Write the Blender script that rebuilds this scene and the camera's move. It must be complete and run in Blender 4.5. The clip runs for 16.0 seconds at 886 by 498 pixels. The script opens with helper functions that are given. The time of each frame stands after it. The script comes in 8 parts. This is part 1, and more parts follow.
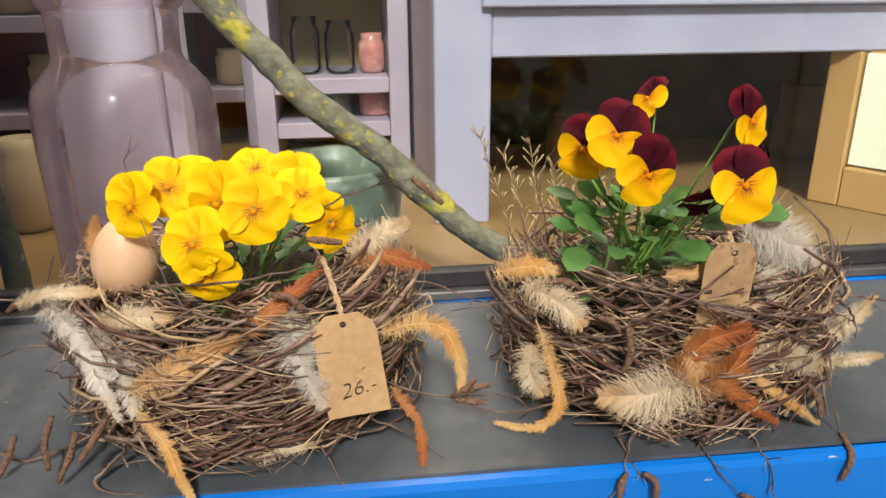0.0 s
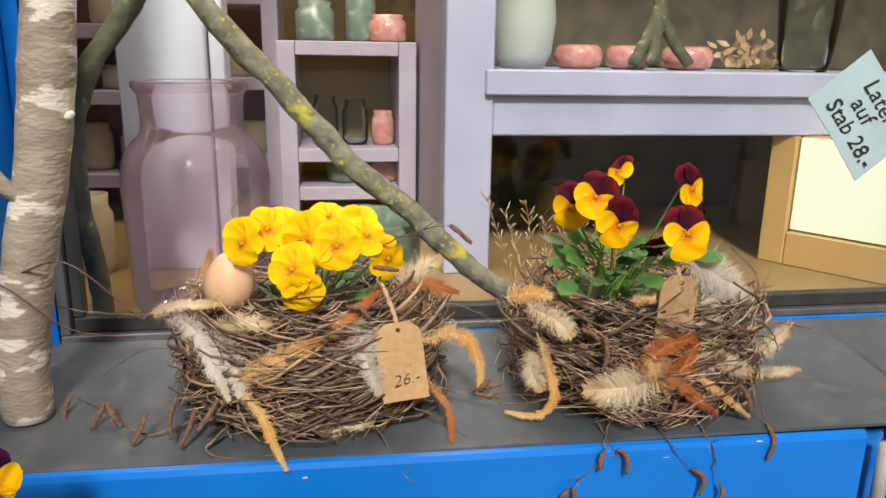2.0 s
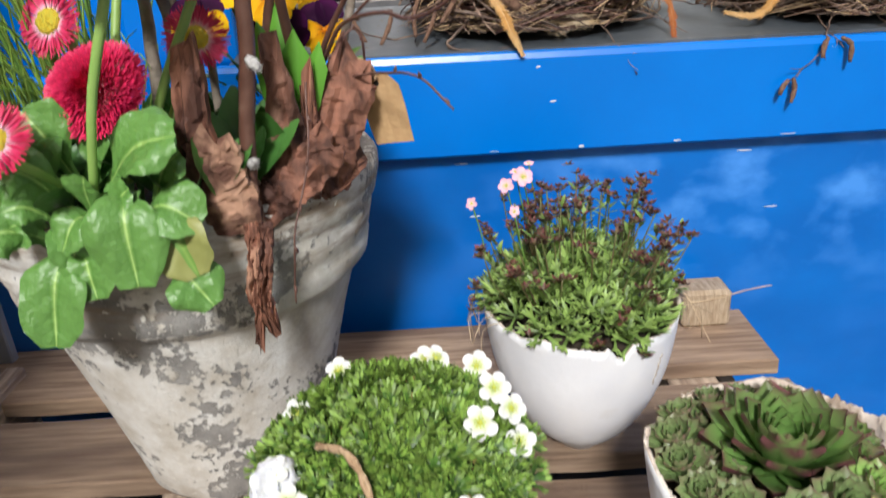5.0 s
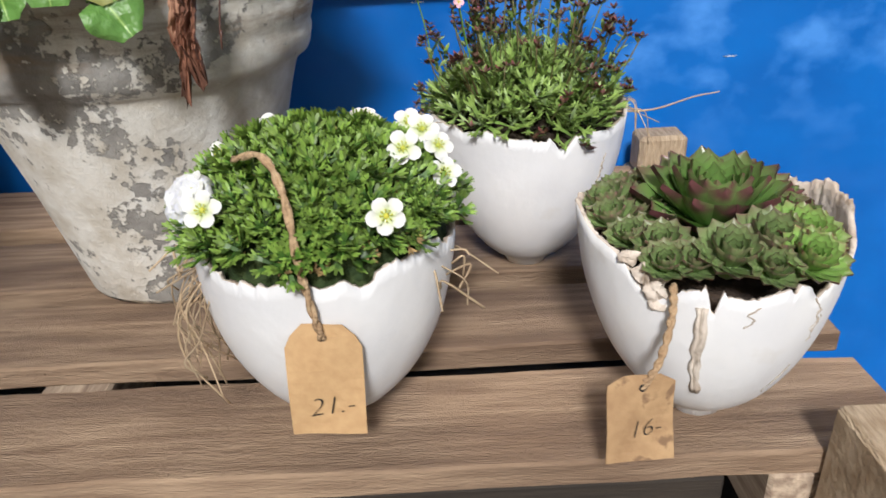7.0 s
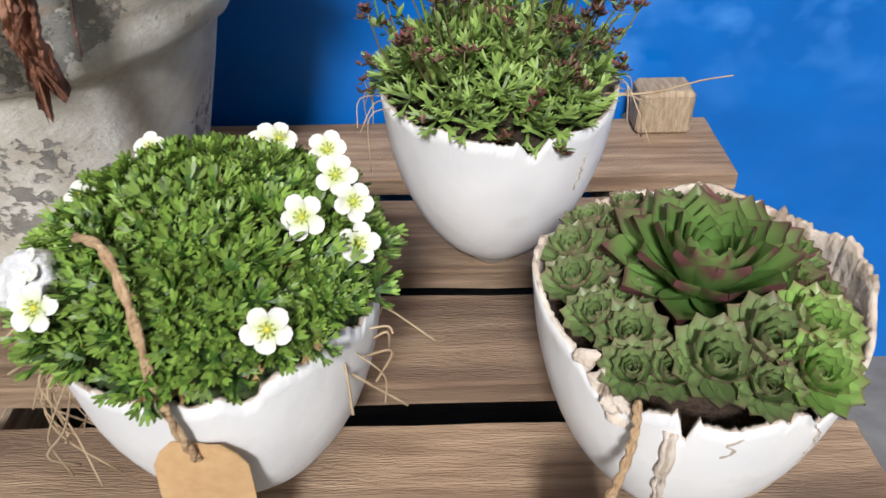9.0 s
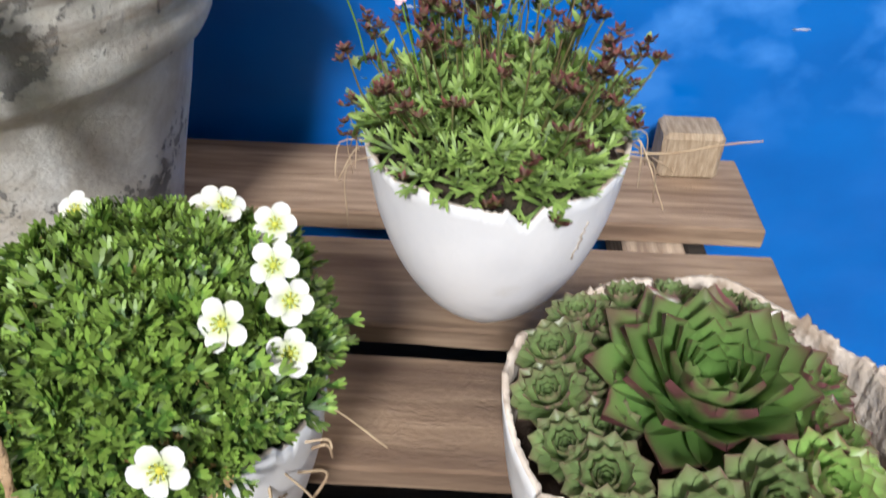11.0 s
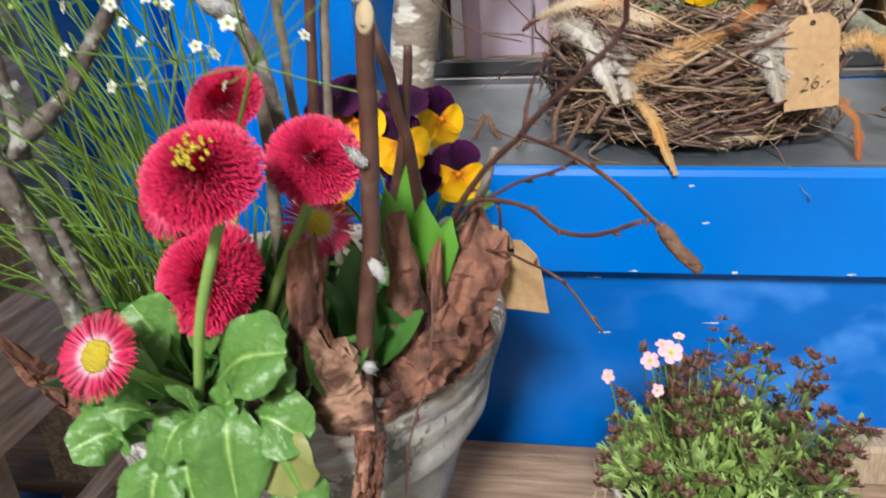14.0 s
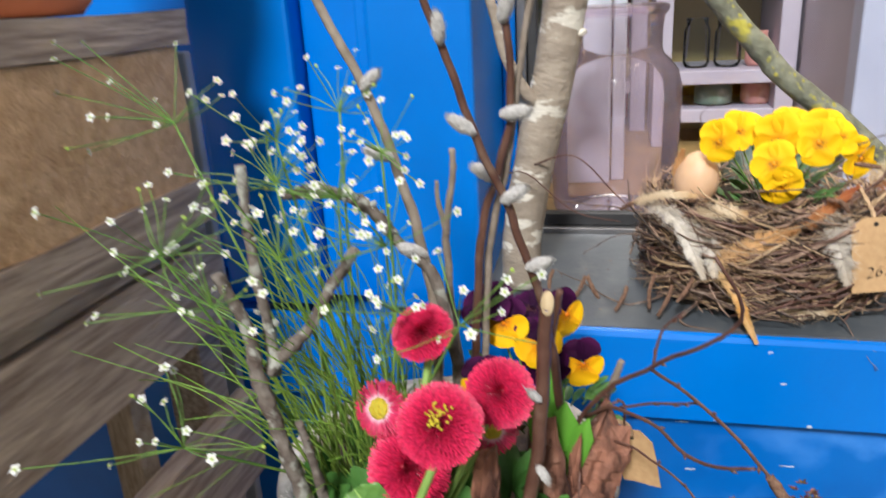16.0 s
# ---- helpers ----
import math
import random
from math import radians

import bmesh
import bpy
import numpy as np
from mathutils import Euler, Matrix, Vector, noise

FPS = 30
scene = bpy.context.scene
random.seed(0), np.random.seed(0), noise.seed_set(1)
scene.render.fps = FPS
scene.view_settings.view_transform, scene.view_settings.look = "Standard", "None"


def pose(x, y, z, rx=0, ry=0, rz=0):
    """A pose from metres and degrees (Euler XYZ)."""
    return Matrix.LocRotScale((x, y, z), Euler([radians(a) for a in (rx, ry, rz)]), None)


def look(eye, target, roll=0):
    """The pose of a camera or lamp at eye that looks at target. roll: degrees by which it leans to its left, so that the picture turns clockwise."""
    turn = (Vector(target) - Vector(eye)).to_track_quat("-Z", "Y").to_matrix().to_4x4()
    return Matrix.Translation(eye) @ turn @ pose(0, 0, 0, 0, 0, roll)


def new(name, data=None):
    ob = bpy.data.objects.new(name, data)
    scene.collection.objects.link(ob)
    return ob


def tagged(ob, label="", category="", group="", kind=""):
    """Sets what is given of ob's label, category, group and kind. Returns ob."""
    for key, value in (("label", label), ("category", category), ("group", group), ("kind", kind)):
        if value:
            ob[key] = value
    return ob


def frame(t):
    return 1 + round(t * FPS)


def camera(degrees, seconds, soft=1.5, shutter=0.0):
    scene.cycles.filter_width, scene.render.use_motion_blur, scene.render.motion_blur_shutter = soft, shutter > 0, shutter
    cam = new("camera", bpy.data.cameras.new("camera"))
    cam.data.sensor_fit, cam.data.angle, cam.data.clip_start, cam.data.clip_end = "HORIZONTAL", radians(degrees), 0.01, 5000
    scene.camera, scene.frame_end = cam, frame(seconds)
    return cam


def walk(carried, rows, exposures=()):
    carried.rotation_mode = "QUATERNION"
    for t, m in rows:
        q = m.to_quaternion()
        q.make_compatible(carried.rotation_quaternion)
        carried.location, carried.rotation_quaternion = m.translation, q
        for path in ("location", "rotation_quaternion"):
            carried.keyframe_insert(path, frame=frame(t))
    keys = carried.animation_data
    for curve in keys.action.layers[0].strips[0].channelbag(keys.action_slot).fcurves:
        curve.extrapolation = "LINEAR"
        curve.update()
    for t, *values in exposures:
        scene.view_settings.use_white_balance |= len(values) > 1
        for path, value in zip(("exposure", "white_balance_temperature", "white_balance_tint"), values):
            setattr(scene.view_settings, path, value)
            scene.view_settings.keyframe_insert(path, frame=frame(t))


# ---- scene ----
cam = camera(62.5, 16.0, shutter=0.5)
METRES, EYE, TILT, LEAN, TURN = 1.5, 1.2, -20.0, 0.4, -7.2
ROWS = [
    (0.0, 0.0, 0.0, 0.0, 0.0, 0.0, -0.0),
    (0.5, -0.0055, -0.0189, -0.0056, -0.03, 1.27, -0.47),
    (1.0, -0.0208, -0.0564, -0.0181, -0.62, 2.73, -0.86),
    (1.5, -0.0391, -0.1205, -0.0261, -1.34, 4.35, -0.99),
    (2.0, -0.035, -0.1459, -0.0297, -1.57, 5.28, -0.77),
    (2.5, -0.0328, -0.1525, -0.052, -0.98, 5.22, -0.37),
    (3.0, -0.0516, -0.1647, -0.0955, 0.84, 3.33, 0.19),
    (3.5, -0.0796, -0.1726, -0.1455, 3.08, 0.74, 0.77),
    (4.0, -0.1081, -0.1804, -0.1854, 5.16, -1.44, 0.95),
    (4.5, -0.127, -0.187, -0.2182, 6.94, -2.93, 0.77),
    (7.0, -0.0995, -0.1897, -0.352, 5.69, -7.05, -0.3),
    (7.5, -0.0841, -0.1808, -0.3445, 5.25, -9.23, -0.14),
    (8.0, -0.082, -0.1618, -0.3161, 5.52, -11.87, -0.38),
    (10.5, -0.0625, -0.054, -0.2611, 9.26, -22.93, -4.1),
    (11.0, -0.0619, -0.0541, -0.2581, 10.12, -19.21, -4.52),
    (11.5, -0.0704, -0.0582, -0.2512, 11.26, -15.39, -4.61),
    (12.0, -0.0881, -0.0701, -0.2378, 12.48, -12.04, -4.46),
    (12.5, -0.1051, -0.0827, -0.2192, 13.55, -9.57, -4.23),
    (13.0, -0.1195, -0.0999, -0.2007, 14.68, -7.35, -3.75),
    (13.5, -0.1304, -0.1198, -0.1823, 15.34, -5.75, -3.34),
    (14.0, -0.1445, -0.1419, -0.1618, 16.01, -4.43, -2.97),
    (14.5, -0.157, -0.1619, -0.144, 16.51, -3.3, -2.66),
    (15.0, -0.1619, -0.1817, -0.1279, 17.12, -2.3, -2.63),
    (15.5, -0.1638, -0.2098, -0.109, 18.09, -1.4, -3.01),
    (16.0, -0.1736, -0.2512, -0.0792, 19.84, -0.31, -4.02),
]
walk(cam, [(t, pose(0, 0, EYE, TILT, LEAN, TURN) @ pose(METRES * x, METRES * y, METRES * z, 90 + pitch, roll, yaw)) for t, x, y, z, yaw, pitch, roll in ROWS],
     exposures=[(0.0, -0.10, 6700, 10), (3.0, -0.05, 6700, 10), (4.5, 0.07, 6150, 10), (8.0, -0.06, 6200, 10), (11.0, 0.05, 6050, 10), (16.0, 0.06, 6150, 10)])

# ---------------------------------------------------------------- light
world = bpy.data.worlds.new("overcast_sky")
scene.world = world
world.use_nodes = True
_n = world.node_tree.nodes
_sky = _n.new("ShaderNodeTexSky")
_sky.sky_type, _sky.sun_disc = "NISHITA", False
_sky.sun_elevation, _sky.sun_rotation = radians(40), radians(183)
_sky.air_density, _sky.dust_density = 1.6, 4.0
world.node_tree.links.new(_sky.outputs[0], _n["Background"].inputs[0])
_n["Background"].inputs[1].default_value = 0.046
sun = new("sun", bpy.data.lights.new("sun", "SUN"))
sun.data.energy, sun.data.angle, sun.data.color = 4.05, radians(9), (1.0, 0.97, 0.93)
sun.matrix_world = look((-0.18, -2.55, 3.05), (0, 0.4, 0.6))
# ceiling lamp of the shop
shop_lamp = new("shop_lamp", bpy.data.lights.new("shop_lamp", "AREA"))
shop_lamp.data.energy, shop_lamp.data.size, shop_lamp.data.color = 40, 1.3, (1.0, 0.82, 0.62)
shop_lamp.matrix_world = look((-0.15, 1.12, 2.6), (-0.15, 1.3, 0))

# ---------------------------------------------------------------- mesh helpers
def V(*a):
    return Vector(a)


def part(name, bm, material, parent=None, label="", smooth=True, at=None):
    me = bpy.data.meshes.new(name)
    bm.normal_update()
    bm.to_mesh(me)
    bm.free()
    for m in (material if isinstance(material, (list, tuple)) else [material]):
        me.materials.append(m)
    if smooth:
        for p in me.polygons:
            p.use_smooth = True
    ob = new(name, me)
    if parent is not None:
        ob.parent = parent
    if at is not None:
        ob.matrix_basis = at
    if label:
        tagged(ob, label)
    return ob


def share(name, me, m, parent):
    ob = new(name, me)
    ob.parent = parent
    ob.matrix_basis = m
    return ob


def thing(name, loc, label, category, group="", kind=""):
    ob = new(name)
    ob.location = loc
    ob.empty_display_size = 0.02
    return tagged(ob, label, category, group, kind)


def bx(bm, lo, hi, bevel=0.0, seg=1, m=None, mi=0):
    lo, hi = Vector(lo), Vector(hi)
    r = bmesh.ops.create_cube(bm, size=1.0)
    vs = r["verts"]
    c, s = (lo + hi) / 2, hi - lo
    for v in vs:
        v.co = Vector((v.co.x * s.x, v.co.y * s.y, v.co.z * s.z)) + c
    fs = set(f for v in vs for f in v.link_faces)
    for f in fs:
        f.material_index = mi
    if bevel:
        es = list(set(e for v in vs for e in v.link_edges))
        r = bmesh.ops.bevel(bm, geom=es, offset=bevel, segments=seg, affect="EDGES", profile=0.5)
        vs = list(set(v for f in r["faces"] for v in f.verts) | set(v for v in vs if v.is_valid))
    if m is not None:
        for v in vs:
            if v.is_valid:
                v.co = m @ v.co
    return vs


def spline(ctrl, n):
    """Catmull-Rom through the control points, n points in all."""
    c = [Vector(p) for p in ctrl]
    if len(c) == 2:
        return [c[0].lerp(c[1], i / (n - 1)) for i in range(n)]
    c = [c[0] * 2 - c[1]] + c + [c[-1] * 2 - c[-2]]
    out, k = [], len(c) - 3
    for i in range(n):
        u = i / (n - 1) * k
        j = min(int(u), k - 1)
        t = u - j
        a, b, d, e = c[j:j + 4]
        out.append(0.5 * (2 * b + (d - a) * t + (2 * a - 5 * b + 4 * d - e) * t * t + (3 * b - a - 3 * d + e) * t ** 3))
    return out


def tube(bm, pts, radii, n=6, cap=True, flat=1.0, mi=0, rough=0.0):
    pts = [Vector(p) for p in pts]
    if not hasattr(radii, "__len__"):
        radii = [radii] * len(pts)
    up = Vector((0.13, 0.21, 0.97))
    rings = []
    for i, p in enumerate(pts):
        d = (pts[min(i + 1, len(pts) - 1)] - pts[max(i - 1, 0)])
        if d.length < 1e-9:
            d = Vector((0, 0, 1))
        d.normalize()
        s = d.cross(up)
        if s.length < 0.05:
            s = d.cross(Vector((1, 0, 0)))
        s.normalize()
        u = s.cross(d)
        up = u
        ring = []
        for k in range(n):
            a = 2 * math.pi * k / n
            r = radii[i] * (1 + (random.uniform(-rough, rough) if rough else 0))
            ring.append(bm.verts.new(p + s * (math.cos(a) * r) + u * (math.sin(a) * r * flat)))
        rings.append(ring)
    fs = []
    for i in range(len(rings) - 1):
        for k in range(n):
            fs.append(bm.faces.new((rings[i][k], rings[i][(k + 1) % n], rings[i + 1][(k + 1) % n], rings[i + 1][k])))
    if cap:
        fs.append(bm.faces.new(rings[0][::-1]))
        fs.append(bm.faces.new(rings[-1]))
    for f in fs:
        f.material_index = mi
    return rings


def lathe(bm, prof, n=48, warp=None, close_bottom=True, mi=0):
    """prof: (r, z) from the bottom outside over the rim to the inside."""
    rings = []
    for r, z in prof:
        ring = []
        for k in range(n):
            a = 2 * math.pi * k / n
            p = Vector((r * math.cos(a), r * math.sin(a), z))
            if warp:
                p = warp(p, a, r, z)
            ring.append(bm.verts.new(p))
        rings.append(ring)
    for i in range(len(rings) - 1):
        for k in range(n):
            f = bm.faces.new((rings[i][k], rings[i][(k + 1) % n], rings[i + 1][(k + 1) % n], rings[i + 1][k]))
            f.material_index = mi
    if close_bottom:
        bm.faces.new(rings[0][::-1])
    return rings


def blade(bm, base, d, nrm, length, width, shape, segs=5, curl=0.0, cup=0.0, across=2, mi=0, wave=0.0):
    """A leaf or petal from base along d, its face towards nrm. shape(t): half width from 0 to 1. curl bends it towards nrm."""
    d, nrm = Vector(d).normalized(), Vector(nrm)
    s = d.cross(nrm)
    if s.length < 1e-4:
        s = d.orthogonal()
    s.normalize()
    nrm = s.cross(d).normalized()
    rows = []
    p = Vector(base)
    ang = 0.0
    step = length / segs
    for i in range(segs + 1):
        t = i / segs
        dd = d * math.cos(ang) + nrm * math.sin(ang)
        nn = nrm * math.cos(ang) - d * math.sin(ang)
        w = width * 0.5 * shape(t)
        row = []
        for k in range(across + 1):
            u = 2 * k / across - 1
            row.append(bm.verts.new(p + s * (u * w) + nn * (cup * w * u * u + wave * w * math.sin(9 * t + 3 * u))))
        rows.append(row)
        p = p + dd * step
        ang += curl / segs
    for i in range(segs):
        for k in range(across):
            a, b, c, e = rows[i][k], rows[i][k + 1], rows[i + 1][k + 1], rows[i + 1][k]
            f = bm.faces.new((a, b, c, e))
            f.material_index = mi
    return rows


LEAF = lambda t: max(0.03, math.sin(math.pi * min(1, t ** 0.8 * 0.97 + 0.02)))
OVAL = lambda t: max(0.08, math.sqrt(max(0, 1 - (2 * t - 1) ** 2)))
STRAP = lambda t: max(0.05, min(1.0, 0.55 + t, (1 - t) * 4.5))
PETAL = lambda t: 0.16 + 0.84 * math.sin(math.pi / 2 * t / 0.62) if t < 0.62 else max(0.22, math.sqrt(max(0.0, 1 - ((t - 0.62) / 0.39) ** 2)))


def rvec(s=1.0):
    return Vector((random.uniform(-s, s), random.uniform(-s, s), random.uniform(-s, s)))


# ---------------------------------------------------------------- materials
def mat(name, c1, c2=None, scale=20.0, rough=0.6, bump=0.0, bscale=None, metal=0.0, detail=6.0, spread=(0.35, 0.65), c3=None, s3=4.0, f3=(0.5, 0.7),
        sheen=0.0, trans=0.0, stretch=(1, 1, 1), rnd=0.0, coat=0.0, island=0.0, spec=0.5, rough2=None):
    m = bpy.data.materials.new(name)
    m.use_nodes = True
    nt = m.node_tree
    N, L = nt.nodes, nt.links
    b = N["Principled BSDF"]
    b.inputs["Roughness"].default_value, b.inputs["Metallic"].default_value = rough, metal
    b.inputs["Specular IOR Level"].default_value = spec
    if coat:
        b.inputs["Coat Weight"].default_value, b.inputs["Coat Roughness"].default_value = coat, 0.15
    if sheen:
        b.inputs["Sheen Weight"].default_value = sheen
    if trans:
        b.inputs["Subsurface Weight"].default_value = trans
        b.inputs["Subsurface Radius"].default_value = (0.004, 0.004, 0.002)
        b.inputs["Subsurface Scale"].default_value = 0.5
    tc = N.new("ShaderNodeTexCoord")
    mp = N.new("ShaderNodeMapping")
    mp.inputs["Scale"].default_value = stretch
    L.new(tc.outputs["Object"], mp.inputs[0])
    src = mp.outputs[0]
    if rnd:
        oi = N.new("ShaderNodeObjectInfo")
        ad = N.new("ShaderNodeVectorMath")
        ad.operation = "MULTIPLY_ADD"
        L.new(oi.outputs["Random"], ad.inputs[0])
        ad.inputs[1].default_value = (7.3, 5.1, 9.7)
        L.new(src, ad.inputs[2])
        src = ad.outputs[0]
    no = N.new("ShaderNodeTexNoise")
    no.inputs["Scale"].default_value, no.inputs["Detail"].default_value = scale, detail
    L.new(src, no.inputs["Vector"])
    rp = N.new("ShaderNodeValToRGB")
    c2 = c2 or tuple(x * 0.8 for x in c1)
    rp.color_ramp.elements[0].position, rp.color_ramp.elements[1].position = spread
    rp.color_ramp.elements[0].color, rp.color_ramp.elements[1].color = (*c1, 1), (*c2, 1)
    L.new(no.outputs[0], rp.inputs[0])
    col = rp.outputs[0]
    if c3:
        n3 = N.new("ShaderNodeTexNoise")
        n3.inputs["Scale"].default_value, n3.inputs["Detail"].default_value = s3, 8
        L.new(src, n3.inputs["Vector"])
        r3 = N.new("ShaderNodeMapRange")
        r3.inputs[1].default_value, r3.inputs[2].default_value = f3
        L.new(n3.outputs[0], r3.inputs[0])
        mx = N.new("ShaderNodeMix")
        mx.data_type = "RGBA"
        L.new(r3.outputs[0], mx.inputs[0])
        L.new(col, mx.inputs[6])
        mx.inputs[7].default_value = (*c3, 1)
        col = mx.outputs[2]
        if rough2 is not None:
            rr = N.new("ShaderNodeMapRange")
            rr.inputs[3].default_value, rr.inputs[4].default_value = rough, rough2
            L.new(r3.outputs[0], rr.inputs[0])
            L.new(rr.outputs[0], b.inputs["Roughness"])
    if island or rnd:
        hs = N.new("ShaderNodeHueSaturation")
        mr = N.new("ShaderNodeMapRange")
        k = island or rnd
        mr.inputs[3].default_value, mr.inputs[4].default_value = 1 - k, 1 + k
        g = N.new("ShaderNodeNewGeometry") if island else oi
        L.new(g.outputs["Random Per Island" if island else "Random"], mr.inputs[0])
        L.new(mr.outputs[0], hs.inputs["Value"])
        L.new(col, hs.inputs["Color"])
        col = hs.outputs[0]
    L.new(col, b.inputs["Base Color"])
    if bump:
        nb = N.new("ShaderNodeTexNoise")
        nb.inputs["Scale"].default_value, nb.inputs["Detail"].default_value = bscale or scale * 2, 8
        L.new(src, nb.inputs["Vector"])
        bp = N.new("ShaderNodeBump")
        bp.inputs["Strength"].default_value, bp.inputs["Distance"].default_value = bump, 0.004
        L.new(nb.outputs[0], bp.inputs["Height"])
        L.new(bp.outputs[0], b.inputs["Normal"])
    return m


def thin_glass(name, tint=(1, 1, 1), ior=1.5, rough=0.02):
    m = bpy.data.materials.new(name)
    m.use_nodes = True
    N, L = m.node_tree.nodes, m.node_tree.links
    N.remove(N["Principled BSDF"])
    t, g, mx, fr = (N.new(k) for k in ("ShaderNodeBsdfTransparent", "ShaderNodeBsdfGlossy", "ShaderNodeMixShader", "ShaderNodeFresnel"))
    t.inputs[0].default_value = (*tint, 1)
    g.inputs["Roughness"].default_value = rough
    fr.inputs[0].default_value = ior
    L.new(fr.outputs[0], mx.inputs[0])
    L.new(t.outputs[0], mx.inputs[1])
    L.new(g.outputs[0], mx.inputs[2])
    L.new(mx.outputs[0], N["Material Output"].inputs[0])
    return m


def frosted_tint(name, tint, body, share):
    """Clear tinted glass with a little body colour of its own."""
    m = thin_glass(name, tint, 1.35, 0.02)
    N, L = m.node_tree.nodes, m.node_tree.links
    out = N["Material Output"]
    first = out.inputs[0].links[0].from_socket
    d = N.new("ShaderNodeBsdfPrincipled")
    d.inputs["Base Color"].default_value, d.inputs["Roughness"].default_value = (*body, 1), 0.12
    mx = N.new("ShaderNodeMixShader")
    mx.inputs[0].default_value = share
    L.new(first, mx.inputs[1])
    L.new(d.outputs[0], mx.inputs[2])
    L.new(mx.outputs[0], out.inputs[0])
    return m


M_BLUE = mat("blue_gloss_paint", (0.0012, 0.155, 0.60), (0.0015, 0.175, 0.66), 6, 0.26, 0.05, 60)
M_BLUEWORN = mat("blue_paint_chalky", (0.0012, 0.112, 0.445), (0.002, 0.138, 0.52), 9, 0.33, 0.08, 40, c3=(0.055, 0.25, 0.70), s3=13, f3=(0.47, 0.66), stretch=(0.8, 1, 1.1), rough2=0.6)
def wear_zone(m, lo, hi):
    """Lets the worn patches of a material show only within a stretch of the wall."""
    N, L = m.node_tree.nodes, m.node_tree.links
    mx = next(n for n in N if n.bl_idname == "ShaderNodeMix")
    src = mx.inputs[0].links[0].from_socket
    tc = N.new("ShaderNodeTexCoord")
    sp = N.new("ShaderNodeSeparateXYZ")
    L.new(tc.outputs["Object"], sp.inputs[0])
    for axis, a, b in ((0, lo[0], hi[0]), (2, lo[1], hi[1])):
        r = N.new("ShaderNodeMapRange")
        r.inputs[1].default_value, r.inputs[2].default_value = a, b
        L.new(sp.outputs[axis], r.inputs[0])
        k = N.new("ShaderNodeMath")
        k.operation = "MULTIPLY"
        L.new(src, k.inputs[0])
        L.new(r.outputs[0], k.inputs[1])
        src = k.outputs[0]
    L.new(src, mx.inputs[0])


wear_zone(M_BLUEWORN, (-0.25, 0.42), (0.05, 0.58))
M_SILL = mat("dark_grey_sheet", (0.058, 0.068, 0.078), (0.085, 0.095, 0.105), 14, 0.42, 0.12, 90, c3=(0.115, 0.12, 0.122), s3=26, f3=(0.55, 0.78))
M_ALU = mat("aluminium", (0.30, 0.30, 0.31), (0.22, 0.22, 0.23), 30, 0.35, 0.05, metal=0.8)
M_DARK = mat("dark_rubber", (0.03, 0.03, 0.032), None, 30, 0.6)
M_LILAC = mat("lilac_paint", (0.42, 0.43, 0.60), (0.48, 0.49, 0.66), 7, 0.5, 0.05)
M_LILAC2 = mat("mauve_paint", (0.40, 0.35, 0.45), (0.46, 0.41, 0.51), 7, 0.5, 0.05)
M_OCHRE = mat("ochre_floor", (0.37, 0.24, 0.10), (0.30, 0.19, 0.08), 8, 0.45, 0.05)
M_CREAM = mat("cream_wood", (0.62, 0.39, 0.15), (0.56, 0.35, 0.13), 9, 0.5)
M_WOOD = mat("weathered_wood", (0.20, 0.125, 0.078), (0.46, 0.325, 0.215), 8, 0.9, 0.8, 60, detail=14.0, spread=(0.26, 0.74), stretch=(1.5, 17, 17), rnd=0.18, c3=(0.15, 0.092, 0.06), s3=1.7, f3=(0.46, 0.72))
M_WOODY = mat("grey_barn_wood", (0.28, 0.20, 0.145), (0.58, 0.455, 0.335), 10, 0.8, 0.5, 26, stretch=(14, 1.2, 14), rnd=0.15, c3=(0.12, 0.08, 0.055), s3=5, f3=(0.58, 0.78))
M_ENDWOOD = mat("sawn_wood", (0.54, 0.42, 0.29), (0.36, 0.26, 0.165), 16, 0.85, 0.9, 50, detail=10.0, stretch=(16, 3, 3), rnd=0.1)
M_SHELL = mat("white_shell", (0.77, 0.765, 0.765), (0.69, 0.69, 0.705), 14, 0.5, 0.25, 60, c3=(0.60, 0.57, 0.53), s3=20, f3=(0.64, 0.80))
M_SHELLEDGE = mat("broken_shell_edge", (0.52, 0.43, 0.35), (0.70, 0.63, 0.55), 45, 0.85, 0.6, 160, c3=(0.30, 0.23, 0.17), s3=60, f3=(0.56, 0.68))
M_SOIL = mat("dark_soil", (0.035, 0.022, 0.015), (0.07, 0.045, 0.03), 60, 0.95, 1.0, 160)
M_GROUND = mat("ground_paving", (0.16, 0.15, 0.14), (0.22, 0.21, 0.19), 20, 0.9, 0.4, 90)


